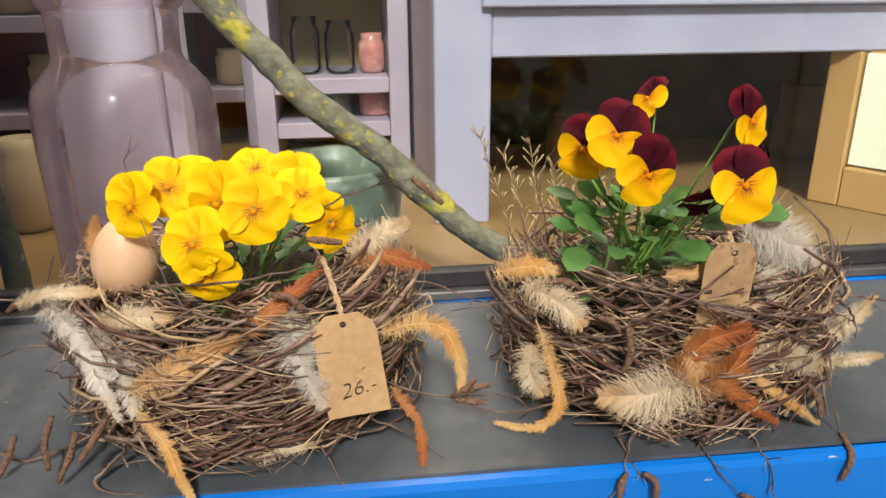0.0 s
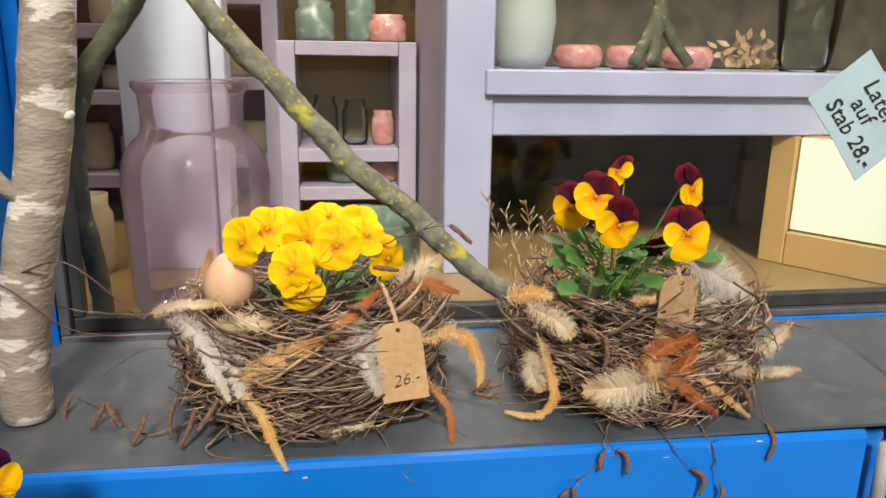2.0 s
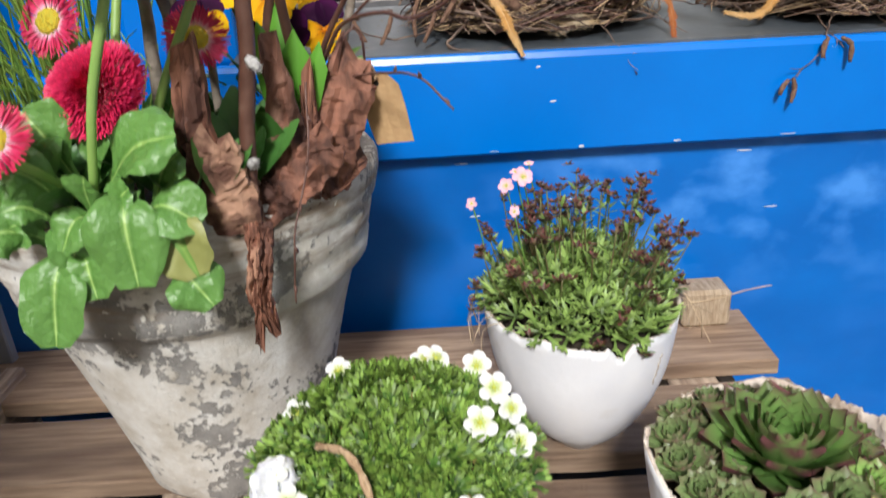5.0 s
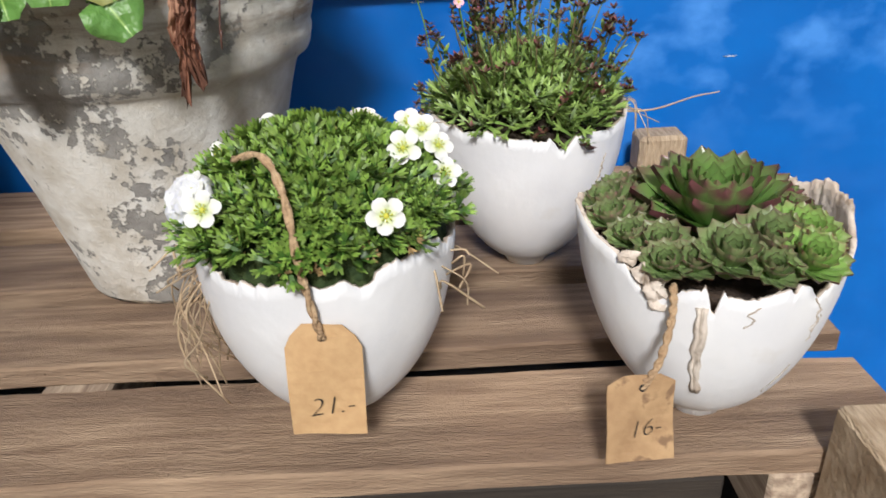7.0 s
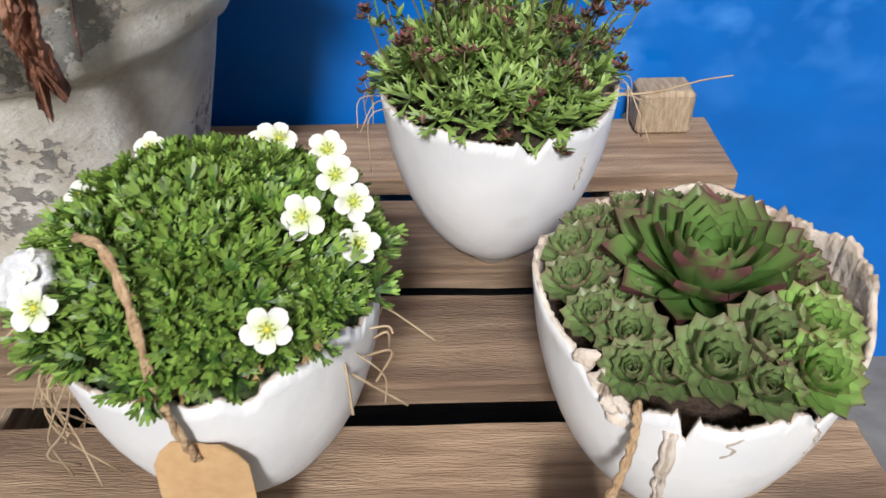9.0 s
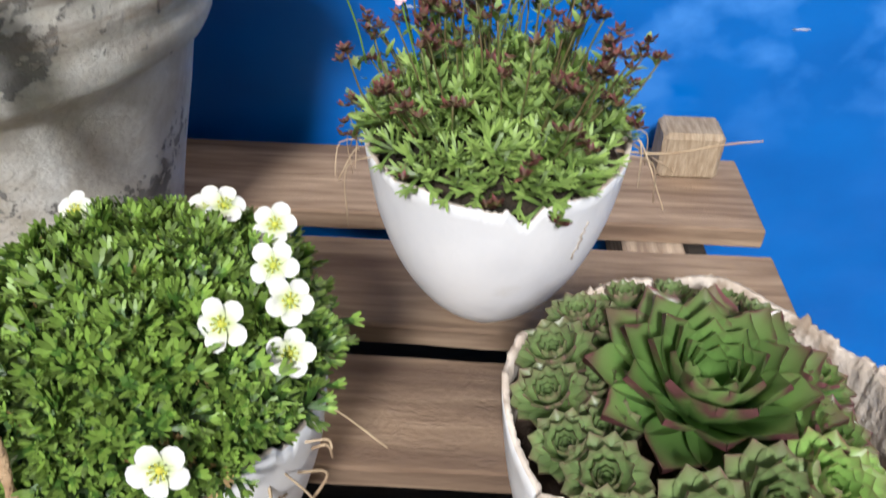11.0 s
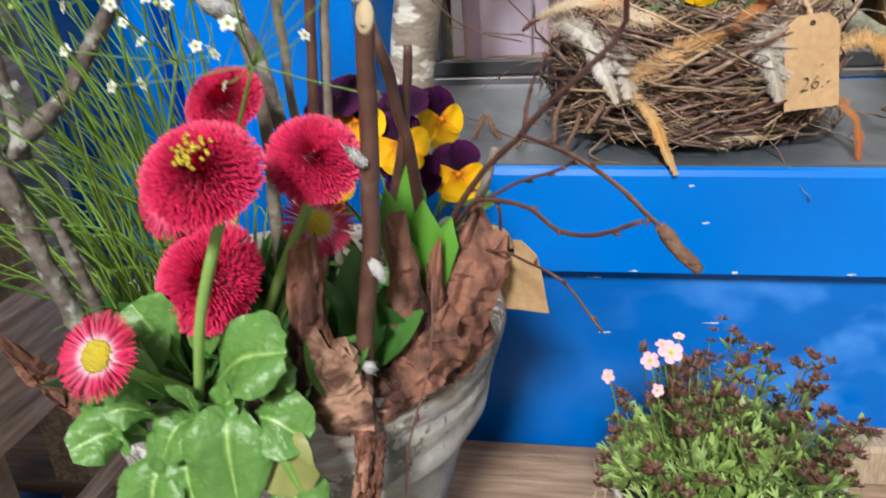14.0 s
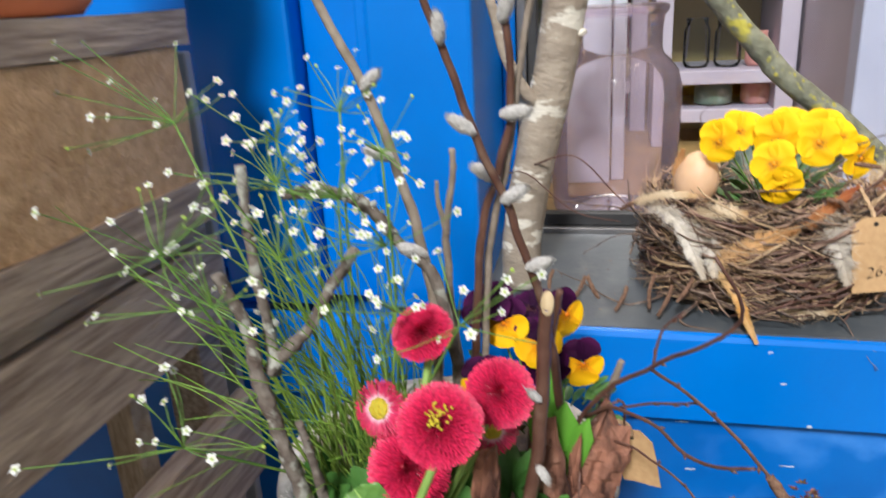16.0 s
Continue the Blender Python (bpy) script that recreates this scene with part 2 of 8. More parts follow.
def flaking_limewash(name):
    """Cream limewash that flakes off grey clay in ragged, speckled patches; a brown-stained rim with streaks."""
    m = bpy.data.materials.new(name)
    m.use_nodes = True
    N, L = m.node_tree.nodes, m.node_tree.links
    bs = N["Principled BSDF"]
    bs.inputs["Roughness"].default_value = 0.88
    tc = N.new("ShaderNodeTexCoord")

    def nz(scale, detail, rough=0.6, stretch=(1, 1, 1), distort=0.0):
        mp = N.new("ShaderNodeMapping")
        mp.inputs["Scale"].default_value = stretch
        L.new(tc.outputs["Object"], mp.inputs[0])
        n = N.new("ShaderNodeTexNoise")
        n.inputs["Scale"].default_value, n.inputs["Detail"].default_value, n.inputs["Roughness"].default_value, n.inputs["Distortion"].default_value = scale, detail, rough, distort
        L.new(mp.outputs[0], n.inputs["Vector"])
        return n.outputs[0]

    def rng(src, a, b, lo=0.0, hi=1.0):
        r = N.new("ShaderNodeMapRange")
        r.inputs[1].default_value, r.inputs[2].default_value, r.inputs[3].default_value, r.inputs[4].default_value = a, b, lo, hi
        L.new(src, r.inputs[0])
        return r.outputs[0]

    def calc(op, a, b):
        k = N.new("ShaderNodeMath")
        k.operation = op
        for i, v in enumerate((a, b)):
            if isinstance(v, float):
                k.inputs[i].default_value = v
            else:
                L.new(v, k.inputs[i])
        return k.outputs[0]

    def blend(fac, a, b):
        x = N.new("ShaderNodeMix")
        x.data_type = "RGBA"
        L.new(fac, x.inputs[0])
        for i, v in ((6, a), (7, b)):
            if isinstance(v, tuple):
                x.inputs[i].default_value = (*v, 1)
            else:
                L.new(v, x.inputs[i])
        return x.outputs[2]

    wash = blend(rng(nz(26, 8), 0.35, 0.65), (0.53, 0.485, 0.41), (0.76, 0.745, 0.70))
    clay = blend(rng(nz(40, 8), 0.35, 0.65), (0.19, 0.18, 0.168), (0.35, 0.335, 0.31))
    ragged = calc("ADD", rng(nz(8.5, 4, 0.55), 0.0, 1.0), rng(nz(110, 6, 0.65), 0.2, 0.8, -0.15, 0.15))
    flake = rng(ragged, 0.54, 0.565)
    col = blend(flake, wash, clay)
    streak = rng(nz(12, 10, 0.65, (1, 1, 6.0)), 0.47, 0.66)
    sp = N.new("ShaderNodeSeparateXYZ")
    L.new(tc.outputs["Object"], sp.inputs[0])
    rim = calc("MULTIPLY", rng(sp.outputs[2], 0.215, 0.265), streak)
    col = blend(rim, col, (0.29, 0.215, 0.15))
    speck = rng(nz(95, 3, 0.5), 0.665, 0.69)
    col = blend(speck, col, (0.70, 0.67, 0.60))
    L.new(col, bs.inputs["Base Color"])
    high = calc("ADD", calc("MULTIPLY", flake, -0.6), calc("MULTIPLY", nz(110, 8, 0.7), 0.8))
    bp = N.new("ShaderNodeBump")
    bp.inputs["Strength"].default_value, bp.inputs["Distance"].default_value = 0.8, 0.003
    L.new(high, bp.inputs["Height"])
    L.new(bp.outputs[0], bs.inputs["Normal"])
    return m


M_POT = flaking_limewash("limewashed_terracotta")

# ---------------------------------------------------------------- setting
ground = tagged(part("ground", (lambda b: (bx(b, (-60, -60, -0.3), (60, 60, 0.0)), b)[1])(bmesh.new()), M_GROUND, smooth=False), "grey paved ground in front of the shop", "ground", kind="structure")


def structure(name, boxes, material, label, category, bevel=0.0):
    b = bmesh.new()
    for lo, hi in boxes:
        bx(b, lo, hi, bevel)
    return tagged(part(name, b, material, smooth=False), label, category, kind="structure")


wall_low = structure("wall_below_window", [((-3.5, 0.535, -0.1), (3.5, 0.82, 0.78))], M_BLUEWORN, "blue painted steel wall with pale chalky worn patches", "wall")
# sill: a sheet-metal cap that falls towards the front, with a blue turned-down lip
SILL_SLOPE, SILL_RISE = 0.11, 0.011
def sill_z(y):
    return 0.799 + SILL_SLOPE * (y - 0.52)


b = bmesh.new()
bx(b, (-0.485, 0.517, -0.004), (1.6, 0.84, 0.0), 0.0)
for v in b.verts:
    v.co.z += sill_z(v.co.y) + SILL_RISE * max(0.0, 0.5 - v.co.x)
sill = tagged(part("window_sill", b, M_SILL, smooth=False), "dark grey sheet-metal window sill with dust and scuffs", "window sill", kind="structure")
b = bmesh.new()
prof = [(0.5165, 0.7985), (0.511, 0.7965), (0.5085, 0.790), (0.509, 0.684), (0.516, 0.680), (0.533, 0.680), (0.533, 0.790)]
for x in (-1.6, 0.560):
    for y, z in prof:
        b.verts.new((x, y, z + (SILL_RISE * (0.5 - x) if z > 0.78 else 0)))
b.verts.ensure_lookup_table()
k = len(prof)
for i in range(k):
    b.faces.new((b.verts[i], b.verts[(i + 1) % k], b.verts[k + (i + 1) % k], b.verts[k + i]))
b.faces.new([b.verts[i] for i in range(k)][::-1])
b.faces.new([b.verts[k + i] for i in range(k)])
part("lip", b, M_BLUE, sill, "glossy blue folded sill lip", smooth=False)
random.seed(3)
M_CHIP = mat("bare_paint_chip", (0.55, 0.58, 0.62), (0.40, 0.45, 0.52), 80, 0.7)
for i in range(24):
    b = bmesh.new()
    on_lip = i < 15
    x = random.uniform(-0.3, 0.54)
    z = random.choice((0.7945, random.uniform(0.69, 0.79), 0.686)) if on_lip else random.uniform(0.47, 0.67)
    w = random.uniform(0.001, 0.005) * (2.2 if z > 0.79 or z < 0.688 else 1)
    bmesh.ops.create_icosphere(b, subdivisions=2, radius=1, matrix=Matrix.Translation((x, 0.5088 if on_lip else 0.535, z)) @ Matrix.Diagonal((w, 0.0003, random.uniform(0.0007, 0.0022), 1)))
    for v in b.verts:
        v.co += noise.noise_vector(v.co * 700) * 0.0008
    part("paint_chip", b, M_CHIP, sill if on_lip else wall_low)
b = bmesh.new()
for i in range(260):
    x, y = random.uniform(-0.45, 0.66), random.uniform(0.535, 0.74)
    r = random.uniform(0.0004, 0.0016)
    bmesh.ops.create_icosphere(b, subdivisions=1, radius=r, matrix=Matrix.Translation((x, y, sill_z(y) + SILL_RISE * (0.5 - x) + r * 0.4)) @ Matrix.Diagonal((random.uniform(0.8, 2.5), 1, 0.6, 1)))
tagged(part("sill_debris", b, mat("dry_crumbs", (0.11, 0.075, 0.05), (0.24, 0.18, 0.12), 200, 0.9), smooth=False), "dry crumbs and bark bits scattered on the sill", "debris", kind="stuff")
end_post = structure("wall_corner_post", [((0.605, 0.505, 0.0), (1.6, 0.533, 0.790))], M_BLUE, "blue wall panel past the end of the sill lip", "wall", 0.004)
b = bmesh.new()
tube(b, spline([(0.578, 0.500, 0.001), (0.578, 0.500, 0.40), (0.583, 0.502, 0.785)], 12), 0.0085, 14)
tagged(part("downpipe", b, mat("grey_pipe", (0.33, 0.33, 0.31), (0.25, 0.25, 0.235), 30, 0.5, 0.2, 90)), "thin grey pipe standing at the end of the sill", "pipe")

# blue surround and casing beside the window
structure("wall_window_base", [((-0.4835, 0.800, 0.78), (2.2, 0.90, 0.838)), ((-0.4835, 0.800, 0.8385), (-0.462, 0.90, 2.29))], M_BLUE, "blue painted strip around the window frame", "wall", 0.002)
b = bmesh.new()
for x0, x1, y0 in ((-0.622, -0.484, 0.562), (-0.725, -0.623, 0.600), (-0.872, -0.726, 0.562), (-3.5, -0.873, 0.70)):
    bx(b, (x0, y0, 0.801), (x1, 0.90, 2.7), 0.006, 2)
bx(b, (-0.640, 0.575, 0.801), (-0.6225, 0.62, 2.7), 0.004, 2)
tagged(part("wall_casing", b, M_BLUE, smooth=False), "blue painted steel door casing with vertical folds", "wall", kind="structure")
structure("wall_above_window", [((-0.462, 0.80, 2.3), (2.2, 0.90, 2.7))], M_BLUE, "blue wall strip above the shop window", "wall")
structure("wall_right_of_window", [((2.2, 0.80, 0.78), (3.5, 0.90, 2.7))], M_BLUE, "blue wall beside the shop window", "wall")

window_1 = thing("window_1", (0, 0.81, 0.84), "large shop window with a slim aluminium frame", "window", kind="structure")
def wpart(name, boxes, material, label="", bevel=0.0):
    b = bmesh.new()
    for lo, hi in boxes:
        bx(b, Vector(lo) - window_1.location, Vector(hi) - window_1.location, bevel)
    return part(name, b, material, window_1, label, smooth=False)


wpart("window_frame", [((-0.460, 0.802, 0.839), (2.19, 0.842, 0.850)), ((-0.460, 0.802, 0.851), (-0.446, 0.842, 2.29)), ((2.17, 0.802, 0.851), (2.19, 0.842, 2.29)), ((-0.445, 0.802, 2.28), (2.169, 0.842, 2.29))], M_ALU, "worn bare aluminium frame", 0.0015)
wpart("gasket", [((-0.445, 0.815, 0.8505), (2.169, 0.835, 0.872)), ((-0.4455, 0.815, 0.873), (-0.430, 0.835, 2.279))], M_DARK, "dark rubber gasket", 0.002)
pane = wpart("pane", [((-0.432, 0.822, 0.868), (2.17, 0.826, 2.285))], thin_glass("window_glass", (0.93, 0.96, 0.95), 1.45), "clear glass with faint reflections")
pane.visible_shadow = False

# ---------------------------------------------------------------- the shop behind the glass
PLAT = 0.80
structure("floor_display", [((-1.9, 0.90, 0.70), (2.3, 3.4, PLAT))], M_OCHRE, "ochre display floor behind the window", "floor")
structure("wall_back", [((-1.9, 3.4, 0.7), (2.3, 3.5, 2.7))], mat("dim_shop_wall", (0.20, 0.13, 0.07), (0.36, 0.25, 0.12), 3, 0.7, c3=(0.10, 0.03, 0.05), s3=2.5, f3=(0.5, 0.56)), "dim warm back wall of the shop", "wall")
structure("wall_shop_left", [((-2.0, 0.90, 0.7), (-1.9, 3.5, 2.7))], M_CREAM, "cream shop side wall", "wall")
structure("wall_shop_right", [((2.3, 0.90, 0.7), (2.4, 3.5, 2.7))], M_CREAM, "cream shop side wall", "wall")
structure("ceiling", [((-2.0, 0.80, 2.7), (2.4, 3.5, 2.8))], mat("ceiling_white", (0.7, 0.68, 0.62), None, 5, 0.8), "plain light shop ceiling", "ceiling")
# ---------------------------------------------------------------- slatted bench
Z0 = 0.447
bench = thing("slatted_bench", (-0.40, 0.2, 0.0), "weathered wooden slatted bench with post ends standing proud", "bench")
def bpart(name, lo, hi, material, bevel=0.002, label="", tilt=0.0, jit=0.0):
    b = bmesh.new()
    o = bench.location
    bx(b, Vector(lo) - o, Vector(hi) - o, 0)
    if jit:
        bmesh.ops.subdivide_edges(b, edges=[e for e in b.edges if abs((e.verts[0].co - e.verts[1].co).x) > 0.3], cuts=24)
        for v in b.verts:
            n = noise.noise_vector(v.co * 9) * jit
            v.co += Vector((0, n.y, n.z * 0.6)) + (noise.noise_vector(v.co * 40) * jit * 0.5)
    bmesh.ops.bevel(b, geom=list(b.edges), offset=bevel, segments=1, affect="EDGES", clamp_overlap=True)
    return part(name, b, material, bench, label, smooth=False)


for y0, y1, xr in ((0.374, 0.500, 0.152), (0.222, 0.335, 0.146), (0.088, 0.190, 0.136), (-0.052, 0.054, 0.128)):
    bpart("slat", (-1.15, y0, Z0 - 0.022), (xr, y1, Z0), M_WOOD, 0.002, jit=0.003)
# near-black colour stands for the shade seen through the slat gaps
M_UNDER = mat("shade_dark_board", (0.022, 0.017, 0.013), (0.04, 0.03, 0.022), 9, 0.85, 0.4, 40, stretch=(1, 10, 10))
# three boards added to box in the underside and keep the gaps dark
bpart("added_front_board", (-1.12, 0.012, 0.05), (0.02, 0.03, Z0 - 0.086), M_UNDER, 0.002)
bpart("added_lower_board", (-1.12, 0.031, 0.20), (0.05, 0.50, 0.22), M_UNDER, 0.002)
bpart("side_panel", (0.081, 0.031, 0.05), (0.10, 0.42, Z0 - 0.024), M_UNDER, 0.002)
for x in (0.02, -0.55, -1.10):
    bpart("crossbeam", (x, -0.05, Z0 - 0.085), (x + 0.06, 0.50, Z0 - 0.0235), M_WOODY, 0.003)
bpart("post", (0.060, 0.455, Z0 + 0.0005), (0.122, 0.500, 0.500), M_ENDWOOD, 0.005, jit=0.001)
bpart("post", (0.062, 0.505, 0.0), (0.120, 0.534, 0.44), M_ENDWOOD, 0.004)
bpart("post", (0.050, -0.140, 0.0), (0.145, -0.053, 0.488), M_ENDWOOD, 0.004)
bpart("post", (-1.12, 0.43, 0.0), (-1.06, 0.49, Z0 - 0.086), M_ENDWOOD, 0.004)
bpart("post", (-1.12, -0.05, 0.0), (-1.06, 0.01, Z0 - 0.086), M_ENDWOOD, 0.004)
# ---------------------------------------------------------------- plant and craft materials
def attr_mat(name, stops, rough=0.55, trans=0.0, noise_amt=0.12, scale=60.0, island=0.12, bump=0.0, spec=0.4, sheen=0.0):
    """Colour along the 'tip' value of the mesh: stops are (position, colour)."""
    m = mat(name, stops[0][1], None, scale, rough, bump, trans=trans, spec=spec, sheen=sheen)
    N, L = m.node_tree.nodes, m.node_tree.links
    at = N.new("ShaderNodeAttribute")
    at.attribute_name = "tip"
    no = N.new("ShaderNodeTexNoise")
    no.inputs["Scale"].default_value = scale
    tc = N.new("ShaderNodeTexCoord")
    L.new(tc.outputs["Object"], no.inputs["Vector"])
    ad = N.new("ShaderNodeMath")
    ad.operation = "MULTIPLY_ADD"
    L.new(no.outputs[0], ad.inputs[0])
    ad.inputs[1].default_value = noise_amt
    L.new(at.outputs["Fac"], ad.inputs[2])
    rp = N.new("ShaderNodeValToRGB")
    e = rp.color_ramp.elements
    while len(e) < len(stops):
        e.new(0.5)
    for el, (p, c) in zip(e, stops):
        el.position, el.color = min(1, p + noise_amt / 2), (*c, 1)
    L.new(ad.outputs[0], rp.inputs[0])
    hs = N.new("ShaderNodeHueSaturation")
    mr = N.new("ShaderNodeMapRange")
    mr.inputs[3].default_value, mr.inputs[4].default_value = 1 - island, 1 + island
    g = N.new("ShaderNodeNewGeometry")
    L.new(g.outputs["Random Per Island"], mr.inputs[0])
    L.new(mr.outputs[0], hs.inputs["Value"])
    L.new(rp.outputs[0], hs.inputs["Color"])
    L.new(hs.outputs[0], N["Principled BSDF"].inputs["Base Color"])
    return m


def tipped():
    b = bmesh.new()
    b.verts.layers.float.new("tip")
    return b


def set_tip(bm, rows, lo=0.0, hi=1.0):
    la = bm.verts.layers.float["tip"]
    n = len(rows) - 1
    for i, row in enumerate(rows):
        for v in row:
            v[la] = lo + (hi - lo) * i / n


M_TWIG = mat("twig_bark", (0.080, 0.045, 0.031), (0.29, 0.195, 0.14), 60, 0.45, 0.4, 300, island=0.85)
M_TWIG2 = mat("red_brown_bark", (0.085, 0.035, 0.025), (0.14, 0.07, 0.05), 80, 0.45, 0.3, 300, island=0.3)
M_STRAW = mat("dry_straw", (0.58, 0.42, 0.25), (0.38, 0.25, 0.13), 50, 0.55, island=0.45)
M_CATKIN = mat("brown_catkin", (0.15, 0.075, 0.045), (0.26, 0.15, 0.095), 260, 0.85, 1.0, 420, island=0.2)
# near-black, so that gaps between twigs and leaves read as deep shade
M_GAPSHADE = mat("gap_shade_core", (0.016, 0.013, 0.008), (0.045, 0.032, 0.018), 90, 0.95, 1.0, 240)
M_EGG = mat("eggshell_beige", (0.66, 0.42, 0.25), (0.72, 0.48, 0.30), 40, 0.5, 0.06, 240, trans=0.08)
M_KRAFT = mat("kraft_card", (0.50, 0.31, 0.15), (0.56, 0.36, 0.18), 120, 0.8, 0.1, 300)
M_KRAFT2 = mat("mottled_kraft_card", (0.33, 0.20, 0.10), (0.45, 0.29, 0.15), 60, 0.85, 0.15, 300, c3=(0.22, 0.13, 0.07), s3=70, f3=(0.58, 0.66))
M_INK = mat("black_ink", (0.02, 0.018, 0.016), None, 50, 0.6)
M_CORD = mat("jute_cord", (0.58, 0.41, 0.245), (0.42, 0.27, 0.15), 140, 0.9, 0.8, 400, island=0.15)
# darker orange base paints the shading between the overlapping yellow petals
M_YELLOW = attr_mat("yellow_petal_shaded_base", [(0.0, (0.62, 0.25, 0.0)), (0.30, (0.78, 0.43, 0.0)), (1.0, (0.85, 0.54, 0.001))], 0.7, 0.12, 0.15, 90, 0.12, spec=0.2)
M_ORANGE = attr_mat("orange_yellow_petal", [(0.0, (0.68, 0.20, 0.0)), (0.35, (0.82, 0.40, 0.0)), (1.0, (0.85, 0.50, 0.0))], 0.7, 0.12, 0.2, 90, 0.10, spec=0.2)
M_MAROON = attr_mat("maroon_petal", [(0.0, (0.022, 0.002, 0.008)), (0.7, (0.06, 0.003, 0.010)), (1.0, (0.12, 0.006, 0.014))], 0.7, 0.0, 0.3, 70, 0.25, spec=0.12)
M_PURPLE = attr_mat("purple_petal", [(0.0, (0.012, 0.001, 0.014)), (0.7, (0.028, 0.002, 0.026)), (1.0, (0.05, 0.004, 0.042))], 0.7, 0.0, 0.3, 70, 0.25, spec=0.12)
M_VIOLALEAF = attr_mat("viola_leaf", [(0.0, (0.055, 0.13, 0.025)), (0.6, (0.055, 0.145, 0.032)), (1.0, (0.08, 0.19, 0.045))], 0.42, 0.08, 0.3, 80, 0.25)
M_STEM = mat("green_stem", (0.13, 0.26, 0.045), (0.18, 0.33, 0.06), 50, 0.5, island=0.15, trans=0.05)
M_F_CREAM = attr_mat("cream_feather", [(0.0, (0.54, 0.42, 0.27)), (0.6, (0.64, 0.53, 0.37)), (1.0, (0.52, 0.35, 0.18))], 0.85, 0.1, 0.3, 60, 0.12)
M_F_WHITE = attr_mat("white_feather", [(0.0, (0.52, 0.46, 0.38)), (0.6, (0.68, 0.63, 0.55)), (1.0, (0.60, 0.52, 0.41))], 0.85, 0.1, 0.3, 60, 0.12)
M_F_TAN = attr_mat("tan_feather", [(0.0, (0.62, 0.40, 0.20)), (0.6, (0.60, 0.34, 0.14)), (1.0, (0.45, 0.22, 0.08))], 0.85, 0.1, 0.3, 60, 0.15)
M_F_GOLD = attr_mat("golden_feather", [(0.0, (0.66, 0.45, 0.22)), (0.5, (0.58, 0.30, 0.08)), (1.0, (0.62, 0.40, 0.17))], 0.8, 0.1, 0.3, 60, 0.15)
M_F_RUST = attr_mat("rust_feather", [(0.0, (0.42, 0.19, 0.07)), (0.5, (0.38, 0.12, 0.03)), (1.0, (0.30, 0.075, 0.02))], 0.75, 0.08, 0.3, 60, 0.15)


def text_mesh(s, size, shear=0.3, fat=-0.00045):
    cu = bpy.data.curves.new("writing", "FONT")
    cu.body, cu.size, cu.shear, cu.align_x, cu.align_y, cu.resolution_u, cu.offset = s, size, shear, "CENTER", "CENTER", 3, fat
    ob = bpy.data.objects.new("writing", cu)
    scene.collection.objects.link(ob)
    me = bpy.data.meshes.new_from_object(ob.evaluated_get(bpy.context.evaluated_depsgraph_get()))
    bpy.data.objects.remove(ob)
    return me


def frame_from(o, x, y):
    """A pose at o with its local x and y along the given vectors."""
    x, y = Vector(x).normalized(), Vector(y)
    z = x.cross(y).normalized()
    y = z.cross(x)
    m = Matrix((x, y, z)).transposed().to_4x4()
    m.translation = o
    return m


def price_tag(parent, hole, down, right, w, h, text, material=None, text_at=0.72, text_size=0.02, curl=0.0, cord=None, cut=0.012, label="brown kraft price tag with handwritten price", kids=True):
    """A card with cut upper corners and a punched hole; hole and vectors in the parent's space."""
    b = bmesh.new()
    rows, t = 10, 0.0009
    top, bot = [], []
    for side, off in ((top, t / 2), (bot, -t / 2)):
        for i in range(rows + 1):
            v = i / rows
            y = 0.009 - h * v
            ww = w / 2 * (1 if h * v > cut else 0.52 + 0.48 * (h * v / cut))
            row = [b.verts.new((u * ww, y, off + curl * (v - 0.3) ** 2 + 0.0012 * math.sin(6 * v + 2 * u))) for u in (-1, -0.5, 0, 0.5, 1)]
            side.append(row)
    for i in range(rows):
        for k in range(4):
            b.faces.new((top[i][k], top[i + 1][k], top[i + 1][k + 1], top[i][k + 1]))
            b.faces.new((bot[i][k + 1], bot[i + 1][k + 1], bot[i + 1][k], bot[i][k]))
        b.faces.new((top[i + 1][0], top[i][0], bot[i][0], bot[i + 1][0]))
        b.faces.new((top[i][4], top[i + 1][4], bot[i + 1][4], bot[i][4]))
    for k in range(4):
        b.faces.new((top[0][k + 1], bot[0][k + 1], bot[0][k], top[0][k]))
        b.faces.new((top[rows][k], bot[rows][k], bot[rows][k + 1], top[rows][k + 1]))
    m = frame_from(hole, right, -Vector(down))
    tag = part("price_tag", b, material or M_KRAFT, parent, label, smooth=False, at=m)
    b = bmesh.new()
    bmesh.ops.create_circle(b, cap_ends=True, radius=0.0026, segments=14, matrix=Matrix.Translation((0, 0.001, t / 2 + curl * 0.09 + 0.0016)))
    part("hole", b, M_INK, tag)
    if text:
        me = text_mesh(text, text_size)
        me.materials.append(M_INK)
        share("writing", me, Matrix.Translation((0.002, 0.009 - h * text_at, t / 2 + curl * (text_at - 0.3) ** 2 + 0.0018)) @ Matrix.Rotation(radians(6), 4, "Z"), tag)
    if cord:
        b = bmesh.new()
        pts = spline(cord, 34)
        for ph in (0, math.pi):
            q = [p + Vector((math.cos(i * 0.9 + ph), math.sin(i * 0.9 + ph) * 0.6, math.sin(i * 0.9 + ph) * 0.5)) * 0.0013 for i, p in enumerate(pts)]
            tube(b, q, 0.0017, 6)
        inv = m.inverted()
        bmesh.ops.transform(b, matrix=inv, verts=b.verts)
        part("string", b, M_CORD, tag, "twisted jute string")
    return tag


